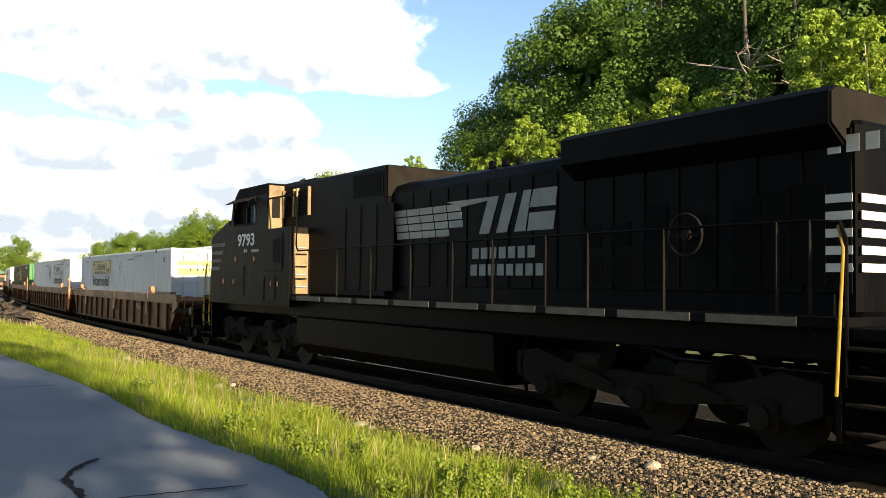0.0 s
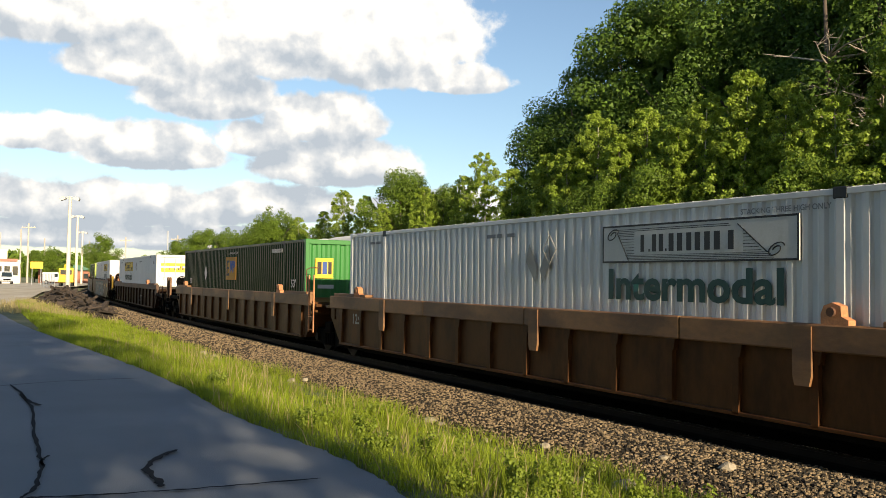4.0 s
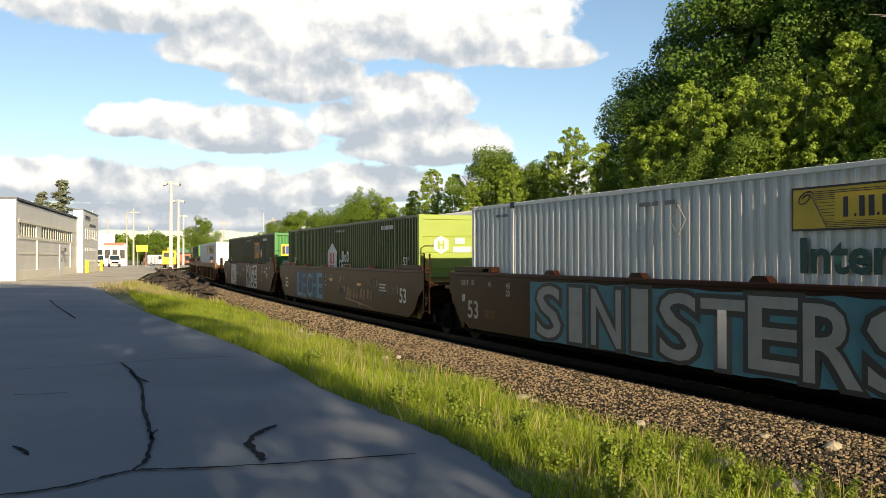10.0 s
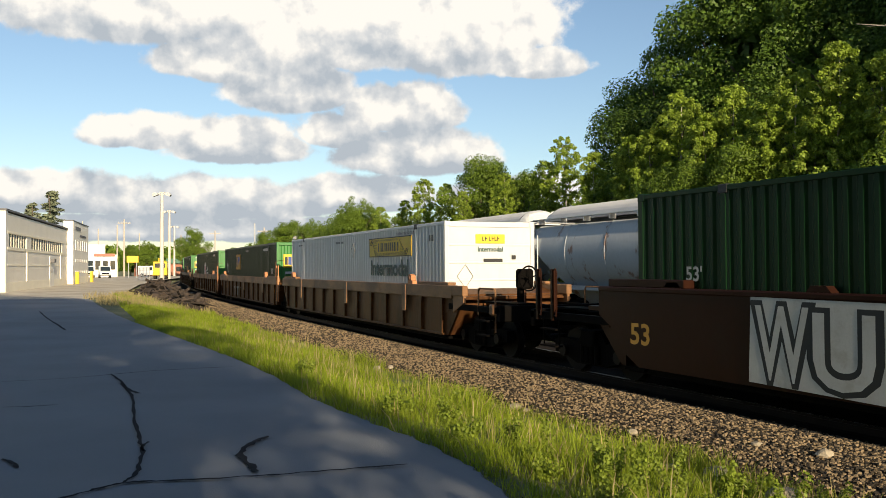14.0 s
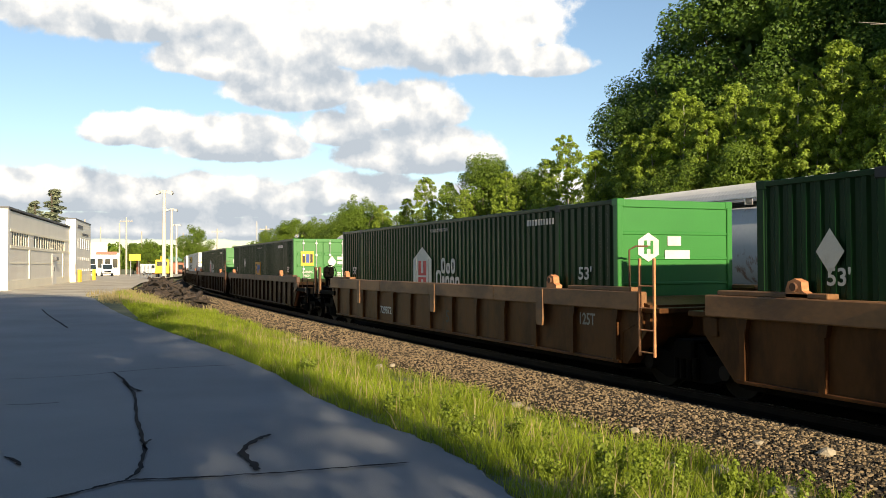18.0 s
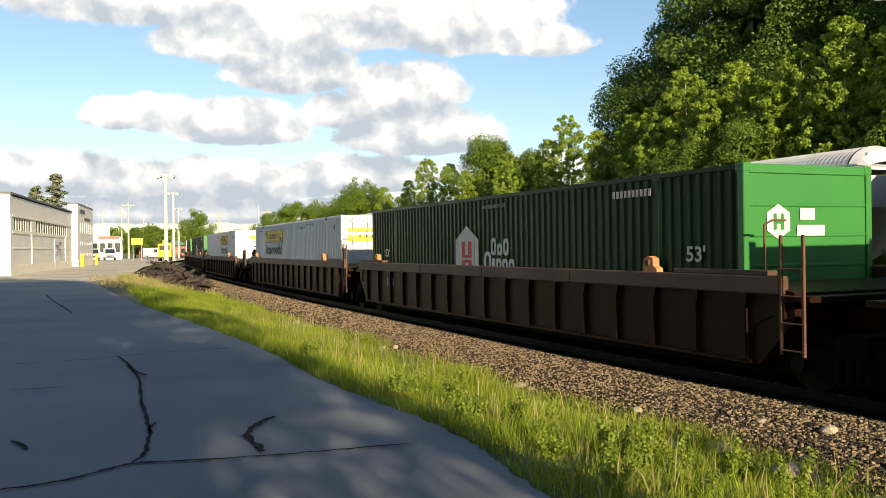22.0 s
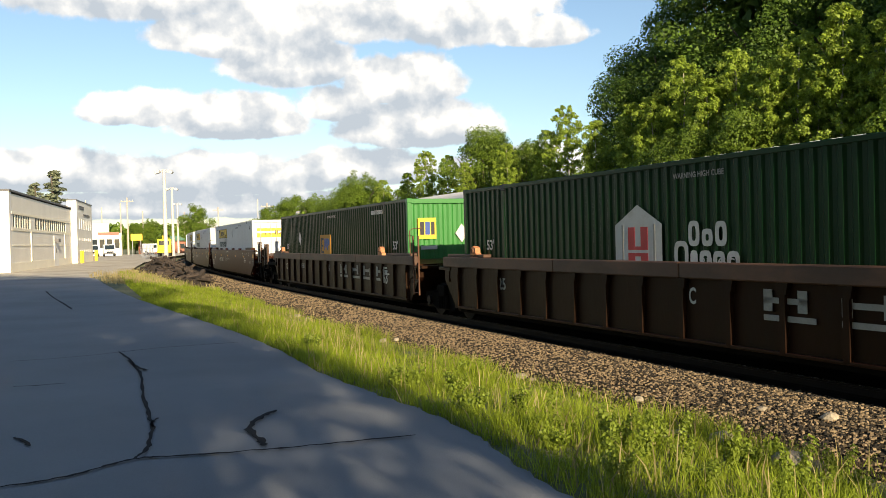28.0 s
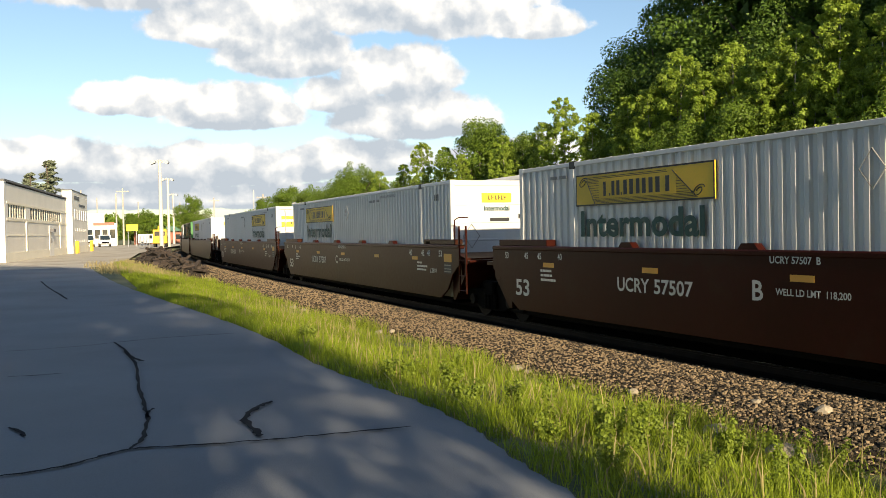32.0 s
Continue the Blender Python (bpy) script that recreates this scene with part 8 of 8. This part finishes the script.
def weeds():
    rng = np.random.RandomState(31)
    protos = [weed(k, h, n, s) for k, (h, n, s) in enumerate(((0.36, 260, 0.18), (0.24, 300, 0.24), (0.5, 200, 0.12)))]
    spots = [(2.6, 8.2, 1), (2.95, 8.0, 1), (1.9, 8.0, 2), (2.1, 7.4, 0), (1.75, 7.2, 2), (1.5, 6.9, 0), (3.3, 8.3, 1), (1.55, 7.7, 0), (2.5, 7.3, 2), (2.0, 6.5, 1), (1.3, 6.2, 0), (3.0, 7.2, 0), (2.9, 6.6, 1), (1.0, 7.6, 1), (0.3, 9.2, 1), (0.9, 9.3, 0), (3.6, 7.7, 0),
             (-0.4, 10.9, 1), (0.2, 10.4, 0), (1.0, 8.4, 1), (2.4, 6.0, 2), (-2.2, 15.2, 1), (-0.2, 14.6, 0), (0.1, 14.2, 1), (0.5, 13.7, 1), (-6.6, 27, 1), (-6.0, 28, 0)]
    for i, (x, y, k) in enumerate(spots):
        z = float(ground_z(track_d(np.array([x]), np.array([y])))[0])
        m = pose(x, y, z, 0, 0, 67 * i) @ Matrix.Scale(0.75 + 0.5 * ((i * 37) % 10) / 10, 4)
        if i < 3:
            protos[k % 3].matrix_basis = m if k == i else m
        copy_thing(protos[k], m)
    for p, q in zip(protos, ((2.3, 8.4), (3.4, 7.0), (1.2, 8.9))):
        z = float(ground_z(track_d(np.array([q[0]]), np.array([q[1]])))[0])
        p.matrix_basis = pose(*q, z)


weeds()
# ---- warehouse ----
def warehouse():
    a, b = Vector((-31.9, 65.0, 0)), Vector((-40.6, 96.5, 0))
    rz = math.degrees(math.atan2(b.y - a.y, b.x - a.x))
    # local x runs along the long wall away from the camera, y into the building
    c = thing("warehouse", "low grey panelled warehouse with cream trim and strip windows", "building", m=pose(a.x, a.y, 0, 0, 0, rz))
    L, D, H = 33.5, 26.0, 6.15
    G, C, W = M["wall_grey"], M["wall_cream"], M["wall_white"]
    part("long_wall", MB().box(0.8, L, 0.0, 0.3, 0.7, 3.45).box(0.8, L, 0.0, 0.3, 4.45, H - 0.12).box(0.8, 1.5, 0, 0.3, 3.45, 4.45).box(8.7, 11.0, 0, 0.3, 3.45, 4.45).box(29.5, L, 0, 0.3, 3.45, 4.45), G, c, "grey panel wall")
    part("plinth", MB().box(0.0, L, -0.04, 0.3, -0.1, 0.7), C, c)
    part("corner_pier", MB().box(0.0, 0.8, -0.03, 0.3, 0.7, H), W, c)
    part("end_wall", MB().box(0.0, 0.3, 0.3, D, -0.1, H), W, c, "bright cream end wall")
    part("roof", MB().box(-0.05, L, -0.1, D, H, H + 0.15), M["roof_dark"], c)
    part("band", MB().box(0.8, L, -0.05, 0.0, 3.2, 3.42), C, c)
    part("band", MB().box(0.8, L, -0.05, 0.0, 4.48, 4.66), C, c)
    part("band", MB().box(0.8, L, -0.04, 0.0, 2.0, 2.1), C, c)
    for x in (8.6, 28.0):
        part("pilaster", MB().box(x, x + 0.35, -0.08, 0.0, 0.7, 3.2), C, c)
    for x0, x1, n in ((1.5, 8.7, 7), (11.0, 29.5, 14)):
        w = part("strip_window", MB().box(x0, x1, 0.06, 0.10, 3.45, 4.45), M["dark_pane"], c, "strip of dark window panes")
        for i in range(n + 1):
            x = x0 + (x1 - x0) * i / n
            part("mullion", MB().box(x - 0.2, x + 0.2, 0.035, 0.07, 3.45, 4.45), C, w)
    part("door", MB().box(20.9, 23.6, -0.06, 0.0, -0.05, 3.0, 0.02), W, c, "white steel door")
    part("door_light", MB().box(21.2, 22.3, -0.45, -0.06, 2.35, 2.7, 0.04), M["roof_dark"], c)
    part("door_sign", MB().box(21.6, 22.3, -0.09, -0.06, 1.3, 1.75), M["paint_grey"], c)
    # tower block at the far end
    part("tower", MB().box(L, L + 15, -0.6, D, -0.1, H), G, c, "grey end block")
    part("tower_parapet", MB().box(L, L + 15, -0.6, 0.4, H, 7.1), G, c, "taller grey parapet")
    part("tower_edge", MB().box(L - 0.02, L + 1.2, -0.63, -0.4, 2.0, 7.15), W, c)
    part("tower_roof", MB().box(L - 0.05, L + 15.05, -0.65, 0.45, 7.1, 7.22), M["roof_dark"], c)
    part("tower_plinth", MB().box(L, L + 15, -0.64, -0.6, -0.1, 0.8), C, c)
    for i in range(6):
        x = L + 2.2 + i * 2.1
        for z0, z1 in ((3.85, 5.05), (2.5, 2.85), (1.2, 1.5)):
            part("window", MB().box(x, x + (0.9 if z1 - z0 > 1 else 0.5), -0.64, -0.6, z0, z1), W, c)
    part("name_bars", MB().box(L + 1.8, L + 6.5, -0.66, -0.61, 6.2, 6.6).box(L + 6, L + 12, -0.66, -0.61, 5.5, 5.75), M["roof_dark"], c)
    for x in (33.0, 47.5):
        part("guard_post", MB().box(x, x + 0.3, -1.2, -0.9, -0.05, 1.4, 0.05).box(x + 1.0, x + 1.3, -1.2, -0.9, -0.05, 1.4, 0.05), M["yellow"], c, "yellow guard posts")
    # end wall openings
    part("dock_window", MB().box(-0.05, 0.0, 3.4, 6.2, 3.6, 4.4), M["glass"], c)
    part("dock_sign", MB().tube([(-0.06, 2.95 - 0.3 * math.cos(t), 2.25 + 0.25 * math.sin(t)) for t in np.linspace(-2.2, 2.2, 12)], 0.07, 6)
         .tube([(-0.06, 2.95 - 0.3 * math.cos(t), 1.75 + 0.27 * math.sin(t)) for t in np.linspace(-2.2, 2.2, 12)], 0.07, 6), M["blue_sign"], c, "blue painted dock mark")
    for z in (2.85, 0.55):
        part("dock_rail", MB().box(-0.06, 0.0, 2.2, 5.0, z, z + 0.1), M["roof_dark"], c)


M["blue_sign"] = mat("blue_sign", (0.10, 0.30, 0.62), 0.6, var=0.1, bump=0.0)
warehouse()


# ---- light poles along the line ----
def light_pole(x, y, height, r, label):
    c = thing("light_pole", label, "light pole", "tall light poles by the line", m=pose(x, y, -0.05))
    part("shaft", MB().tube([(0, 0, 0), (0.02, 0, height)], r, 10, r * 0.62), M["pole"], c)
    for k in (-1, 1):
        arm = part("arm", MB().tube([(0, 0, height - 0.35), (k * 0.4, 0.1, height - 0.12), (k * 0.6, 0.1, height - 0.14)], 0.05, 6), M["pole"], c)
        part("lamp_head", MB().prism([(-0.34, -0.04), (-0.26, -0.26), (0.26, -0.26), (0.34, -0.04), (0.14, 0.12), (-0.14, 0.12)], -0.25, 0.25, "y"), M["roof_panel"], arm, "pale floodlight head", m=pose(k * 0.74, 0, height - 0.16, 0, 18 * k, 0))
    part("cross_plate", MB().box(-0.3, 0.3, -0.06, 0.06, height - 0.05, height + 0.02), M["pole"], c)


light_pole(-29.9, 96.2, 10.25, 0.24, "tall pale light pole with twin lamp heads")
light_pole(-42.6, 141.0, 11.2, 0.24, "tall pale light pole with twin lamp heads")
light_pole(-56.0, 189.0, 11.0, 0.24, "tall pale light pole with twin lamp heads")


def utility_pole(az, dist, height, arm=True):
    x, y, z = foot(az, dist)
    c = thing("utility_pole", "weathered wooden utility pole with a cross arm", "utility pole", "utility poles", m=pose(x, y, z - 0.05))
    part("post", MB().tube([(0, 0, 0), (0, 0, height)], 0.22, 8, 0.15), M["wood_pole"], c)
    if arm:
        part("cross_arm", MB().box(-1.4, 1.4, -0.08, 0.08, height - 0.9, height - 0.72), M["wood_pole"], c)
        for x_ in (-1.2, -0.5, 0.5, 1.2):
            part("insulator", MB().tube([(x_, 0, height - 0.72), (x_, 0, height - 0.5)], 0.06, 6), M["roof_panel"], c)


for az, dist, h, arm in ((21.9, 230, 13.5, False), (21.0, 260, 13, False), (19.9, 215, 12.0, False), (19.5, 200, 12.5, True), (18.6, 240, 11, False), (14.0, 230, 12, True), (10.9, 190, 11, True), (8.9, 260, 12, True), (16.1, 250, 11, False)):
    utility_pole(az, dist, h, arm)


def block(name, label, az0, az1, dist, z0, z1, depth, material, category="building", parts=()):
    """A far building that faces the driveway between two bearings."""
    x0, y0, _ = foot(az0, dist)
    x1, y1, _ = foot(az1, dist)
    rz = math.degrees(math.atan2(y1 - y0, x1 - x0))
    w = math.hypot(x1 - x0, y1 - y0)
    c = thing(name, label, category, m=pose(x0, y0, -0.1, 0, 0, rz))
    part("wall", MB().box(0, w, 0, depth, z0, z1), M[material], c)
    for nm, f0, f1, a, b, m, out in parts:
        part(nm, MB().box(w * f0, w * f1, -out, 0.02 if out < 0.5 else depth + out, a, b), M[m], c)
    return c


block("shop", "white low shop with a red band and flat roof", 22.6, 19.9, 185, 0, 4.6, 12, "wall_white",
      parts=[("roof_band", 0.5, 0.95, 4.3, 4.8, "red_roof", 0.3)] + [("window", 0.05 + 0.16 * i, 0.05 + 0.16 * i + 0.11, 1.6, 3.4, "glass", 0.05) for i in range(6)])
block("store", "long grey flat-roofed store behind the yard", 22.8, 20.6, 215, 0, 7.2, 14, "wall_grey", parts=[("parapet", 0, 1, 6.8, 7.4, "wall_cream", 0.1)])
block("depot", "low brick depot with a green roof", 18.9, 17.6, 205, 0, 3.0, 9, "brick", parts=[("roof", -0.05, 1.05, 3.0, 4.4, "green_roof", 0.8), ("window", 0.2, 0.35, 1, 2.2, "glass", 0.05), ("window", 0.6, 0.75, 1, 2.2, "glass", 0.05)])
block("depot", "low brick shed with a green roof beyond the poles", 16.9, 15.2, 225, 0, 3.0, 9, "brick", parts=[("roof", -0.05, 1.05, 3.0, 4.2, "green_roof", 0.8), ("window", 0.3, 0.45, 1, 2.2, "glass", 0.05)])
block("house", "white house with a pale gabled roof", 14.9, 14.1, 245, 0, 5.4, 8, "wall_white", "house", parts=[("roof", -0.05, 1.05, 5.4, 7.6, "roof_panel", 0.4), ("window", 0.2, 0.4, 2.5, 3.8, "glass", 0.05), ("window", 0.6, 0.8, 2.5, 3.8, "glass", 0.05)])


def sign_board():
    x, y, z = foot(19.0, 165)
    c = thing("sign_board", "yellow sign board on two posts", "sign", m=pose(x, y, z, 0, 0, 19))
    for k in (-0.7, 0.7):
        part("post", MB().tube([(k, 0, 0), (k, 0, 2.8)], 0.06, 6), M["galv"], c)
    part("panel", MB().box(-1.0, 1.0, -0.1, 0.0, 2.8, 4.0, 0.03), M["yellow"], c)


sign_board()


def van(x, y, rz):
    c = thing("van", "white van parked in the gravel yard", "van", "white vans in the yard", m=pose(x, y, 0, 0, 0, rz))
    part("body", MB().prism([(-2.4, 0.45), (2.35, 0.45), (2.4, 1.05), (1.75, 1.25), (1.15, 2.1), (0.9, 2.2), (-2.35, 2.2), (-2.42, 2.0)], -0.98, 0.98, "y"), M["car_white"], c)
    part("windscreen", MB().add([(1.77, -0.85, 1.28), (1.77, 0.85, 1.28), (1.20, 0.8, 2.06), (1.20, -0.8, 2.06)], [(0, 1, 2, 3)]).moved(pose(0.015, 0, 0.01)), M["glass"], c)
    part("grille", MB().box(2.38, 2.42, -0.6, 0.6, 0.68, 0.92), M["grille"], c)
    for y_ in (-0.78, 0.78):
        part("headlight", MB().box(2.37, 2.42, y_ - 0.16, y_ + 0.16, 0.72, 0.96, 0.02), M["galv"], c)
    part("bumper", MB().box(2.3, 2.48, -0.98, 0.98, 0.4, 0.62, 0.04), M["roof_dark"], c)
    for x_ in (-1.5, 1.5):
        for y_ in (-0.9, 0.9):
            w = part("wheel", MB().tube([(x_, y_ - 0.12, 0.36), (x_, y_ + 0.12, 0.36)], 0.36, 16), M["tyre"], c)
            part("rim", MB().tube([(x_, y_ - 0.125, 0.36), (x_, y_ + 0.125, 0.36)], 0.2, 10), M["galv"], w)
    for f in (-1, 1):
        part("side_window", MB().box(0.2, 1.0, f * 0.98, f * 0.985, 1.3, 1.95), M["glass"], c)


van(-63.6, 161.0, -66)
van(-60.6, 161.0, -66)
van(-55.5, 172, -20)


def track_machine():
    x, y = on_track(128, 5.2)
    c = thing("track_machine", "yellow track maintenance machine beside the line", "rail machine", m=pose(float(x), float(y), -0.1, 0, 0, math.degrees(heading(128)) + 90))
    Y = M["yellow"]
    part("chassis", MB().box(-2.6, 2.6, -1.1, 1.1, 0.7, 1.05, 0.04), Y, c)
    cab = part("cab", MB().box(-2.2, -0.4, -1.05, 1.05, 1.05, 2.9, 0.06), Y, c)
    part("window", MB().box(-2.0, -0.6, -1.07, -1.05, 1.9, 2.6), M["glass"], cab)
    part("window", MB().box(-2.22, -2.2, -0.8, 0.8, 1.9, 2.6), M["glass"], cab)
    part("engine_box", MB().box(0.0, 2.4, -0.9, 0.9, 1.05, 2.0, 0.06), Y, c)
    part("boom", MB().tube([(-0.2, 0.4, 2.0), (1.2, 0.4, 3.4), (2.2, 0.4, 2.2)], 0.12, 8), Y, c)
    for x_ in (-1.8, 1.8):
        for y_ in (-0.85, 0.85):
            part("wheel", MB().tube([(x_, y_ - 0.15, 0.45), (x_, y_ + 0.15, 0.45)], 0.42, 16), M["tyre"], c)


track_machine()


# ---- heaps of old sleepers and roots beside the line ----
def tie_heap():
    rng = random.Random(77)
    c = thing("sleeper_heap", "heap of old dark sleepers, roots and brush beside the line", "debris heap")
    mounds = [(31.0, 4.3, 0.7, 0.35), (34.5, 4.5, 1.0, 0.5), (38.5, 4.8, 1.3, 0.75), (43.0, 5.0, 1.6, 1.0), (47.5, 5.0, 1.3, 0.8), (27.5, 4.1, 0.5, 0.25)]
    for s, d, r, h in mounds:
        x, y = on_track(s, d)
        bm = bmesh.new()
        bmesh.ops.create_icosphere(bm, subdivisions=3, radius=1.0)
        for v in bm.verts:
            k = 1 + 0.45 * noise.noise(v.co * 2.3 + Vector((s, d, 0))) + 0.2 * noise.noise(v.co * 6 + Vector((d, s, 0)))
            v.co = Vector((v.co.x * r * k, v.co.y * r * k, max(-0.2, v.co.z) * h * k))
        me = bpy.data.meshes.new("mound")
        bm.to_mesh(me)
        bm.free()
        me.materials.append(M["brush"])
        part("mound", me, None, c, "dark earth and roots", m=pose(float(x), float(y), -0.42))
        for k in range(int(34 * r)):
            a = rng.uniform(0, 6.283)
            q = rng.uniform(0.1, 1.15)
            ln = rng.uniform(0.4, 1.5)
            z = -0.4 + h * max(0.0, 1 - q * q) * 0.95 + rng.uniform(0.05, 0.3)
            part("old_sleeper" if k % 3 == 0 else "branch", MB().box(-ln / 2, ln / 2, -0.1, 0.1, -0.08, 0.08, 0.02) if k % 3 == 0 else MB().tube([(-ln / 2, 0, 0), (0, rng.uniform(-0.2, 0.2), rng.uniform(0, 0.3)), (ln / 2, rng.uniform(-0.2, 0.2), rng.uniform(-0.1, 0.2))], rng.uniform(0.03, 0.08), 6, 0.02),
                 M["brush"], c, m=pose(float(x) + math.cos(a) * r * q, float(y) + math.sin(a) * r * q, z, rng.uniform(-30, 30), rng.uniform(-35, 35), rng.uniform(0, 180)))


tie_heap()


def dry_bank():
    rng = np.random.RandomState(51)
    x, y, d, s = verge_points(rng, 14000, 24, 90, 3.6, 9.5)
    p = patch(x, y, 0.5)
    k = (p + rng.uniform(-0.3, 0.3, len(x)) > -0.1) & off_asphalt(x, y, 0.1)
    V, Q, T = blades(rng, x[k], y[k], ground_z(d[k]) - 0.02, rng.uniform(0.12, 0.5, k.sum()), 0.014, 0.35)
    tagged(new("dry_grass", mixed_mesh("dry_grass", V, Q, T, M["dry_grass"])), "tall pale dry grass on the far bank", "grass", kind="stuff")


dry_bank()


def yard_fence():
    c = thing("mesh_fence", "grey mesh fence at the yard's end", "fence")
    for i in range(9):
        x, y = -38.0 - i * 0.8, 117 + i * 1.8
        part("post", MB().tube([(x, y, -0.05), (x, y, 1.9)], 0.04, 6), M["galv"], c)
    for z in (0.2, 0.6, 1.0, 1.4, 1.8):
        part("rail", MB().tube([(-38.0, 117, z), (-44.4, 131.4, z)], 0.02, 5), M["galv"], c)


yard_fence()


def radio_mast():
    x, y, z = foot(11.5, 620)
    c = thing("radio_mast", "thin pale radio mast on the ridge", "mast", m=pose(x, y, z))
    for k in range(6):
        part("section", MB().tube([(0, 0, k * 5.5), (0, 0, k * 5.5 + 5.5)], 0.45, 6, 0.4), M["roof_panel"], c)


radio_mast()
# ---- sleepers and stones of the track bed ----
def tie_mesh():
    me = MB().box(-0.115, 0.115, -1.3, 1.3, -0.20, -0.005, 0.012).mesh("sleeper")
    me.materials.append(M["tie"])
    return me


def lay_ties(track, d, s0, s1, step=0.56):
    me = tie_mesh()
    q = s0
    while q < s1:
        x, y = on_track(q, d)
        th = heading(q)
        ob = new("sleeper", me)
        ob.parent = track
        ob.matrix_basis = pose(float(x), float(y), RAIL_Z - 0.165, 0, 0, math.degrees(th) + 90)
        q += step


lay_ties(main_line, 0.0, -20, 60)
lay_ties(siding, -10.4, -8, 25)


def stone_shape(rng):
    v = []
    for a in range(4):
        for z in (-0.5, 0.4):
            t = a * math.pi * 0.5 + rng.uniform(-0.3, 0.3)
            r = rng.uniform(0.6, 1.0) * (1 if z < 0 else 0.8)
            v.append((math.cos(t) * r, math.sin(t) * r, z * rng.uniform(0.6, 1.1)))
    f = [tuple(range(1, 8, 2))]
    for a in range(4):
        b = (a + 1) % 4
        f.append((2 * a, 2 * b, 2 * b + 1, 2 * a + 1))
    return np.array(v), f


def ballast_stones():
    rng = np.random.RandomState(17)
    shapes = [stone_shape(rng) for _ in range(10)]
    for label, n, s0, s1, d0, d1, size in (("loose ballast stones near the driveway", 75000, -13, 6, 1.15, 3.8, 0.0195), ("loose ballast stones along the line", 40000, 6, 45, 1.15, 3.75, 0.026)):
        x, y, d, s = verge_points(rng, n, s0, s1, d0, d1)
        keep = (d < 3.15 + 0.5 * rng.uniform(-1, 1, n))
        x, y, d = x[keep], y[keep], d[keep]
        m = len(x)
        base = np.interp(d, [0, 1.2, 1.65, 2.3, 2.9, 3.6, 4.0], [-0.465, -0.46, -0.385, -0.385, -0.46, -0.565, -0.53])
        V, F = [], []
        for i in range(m):
            v, f = shapes[i % 10]
            k = size * rng.choice([0.55, 0.75, 0.95, 1.2, 1.6])
            a = rng.uniform(0, 6.283)
            c_, s_ = math.cos(a) * k, math.sin(a) * k
            o = i * 8
            V.append(np.stack([v[:, 0] * c_ - v[:, 1] * s_ + x[i], v[:, 0] * s_ + v[:, 1] * c_ + y[i], v[:, 2] * k * 0.85 + base[i] + k * rng.uniform(0.1, 0.9)], 1))
            F += [tuple(j + o for j in q) for q in f]
        me = bpy.data.meshes.new("ballast_stones")
        me.from_pydata(np.concatenate(V).tolist(), [], F)
        me.materials.append(M["stone"])
        me.update()
        tagged(new("ballast_stones", me), label, "ballast", kind="stuff")


ballast_stones()


def loose_rocks():
    rng = np.random.RandomState(23)
    spots = [(2.62, 9.35, 0.12), (3.05, 9.2, 0.16), (3.35, 8.1, 0.2), (3.55, 8.0, 0.13), (0.75, 15.2, 0.09), (1.35, 13.9, 0.10), (1.5, 13.6, 0.06), (-1.2, 19.2, 0.11), (-0.9, 19.4, 0.07), (-4.2, 26.0, 0.14), (-3.8, 25.4, 0.1), (4.4, 9.6, 0.1), (2.0, 12.2, 0.07), (2.7, 11.5, 0.08), (4.9, 7.4, 0.12), (3.9, 10.3, 0.07)]
    for x, y, r in spots:
        bm = bmesh.new()
        bmesh.ops.create_icosphere(bm, subdivisions=2, radius=r)
        for v in bm.verts:
            v.co *= 1 + 0.35 * noise.noise(v.co * (2.2 / r) * 0.5 + Vector((x, y, 0)))
            v.co.z *= 0.62
        me = bpy.data.meshes.new("rock")
        bm.to_mesh(me)
        bm.free()
        me.materials.append(M["rock"])
        d = float(track_d(np.array([x]), np.array([y]))[0])
        ob = new("rock", me)
        tagged(ob, "pale broken rock lying in the ballast", "rock", "pale rocks in the ballast")
        ob.matrix_basis = pose(x, y, float(np.interp(d, [2.3, 2.9, 3.6, 4.2, 6.9], [-0.385, -0.46, -0.56, -0.5, -0.05])) + r * 0.25, 0, 0, x * 90)


loose_rocks()
# ---- motion ----
def on_rails(s, half, z, turned=0.0):
    """Pose of a vehicle whose pivots stand half a wheelbase on both sides of arc length s; x points to the front of the train."""
    ax, ay = on_track(s - half)
    bx, by = on_track(s + half)
    return pose((ax + bx) / 2, (ay + by) / 2, RAIL_Z + z, 0, 0, math.degrees(math.atan2(ay - by, ax - bx)) + turned)


def motions():
    for ob, s, half, z in MOVERS:
        rows = []
        for k in range(0, 33):
            q = min(max(s - travelled(k), S_MIN + 20), S_MAX - 20)
            rows.append((float(k), on_rails(q, half, z)))
        walk(ob, rows)


motions()
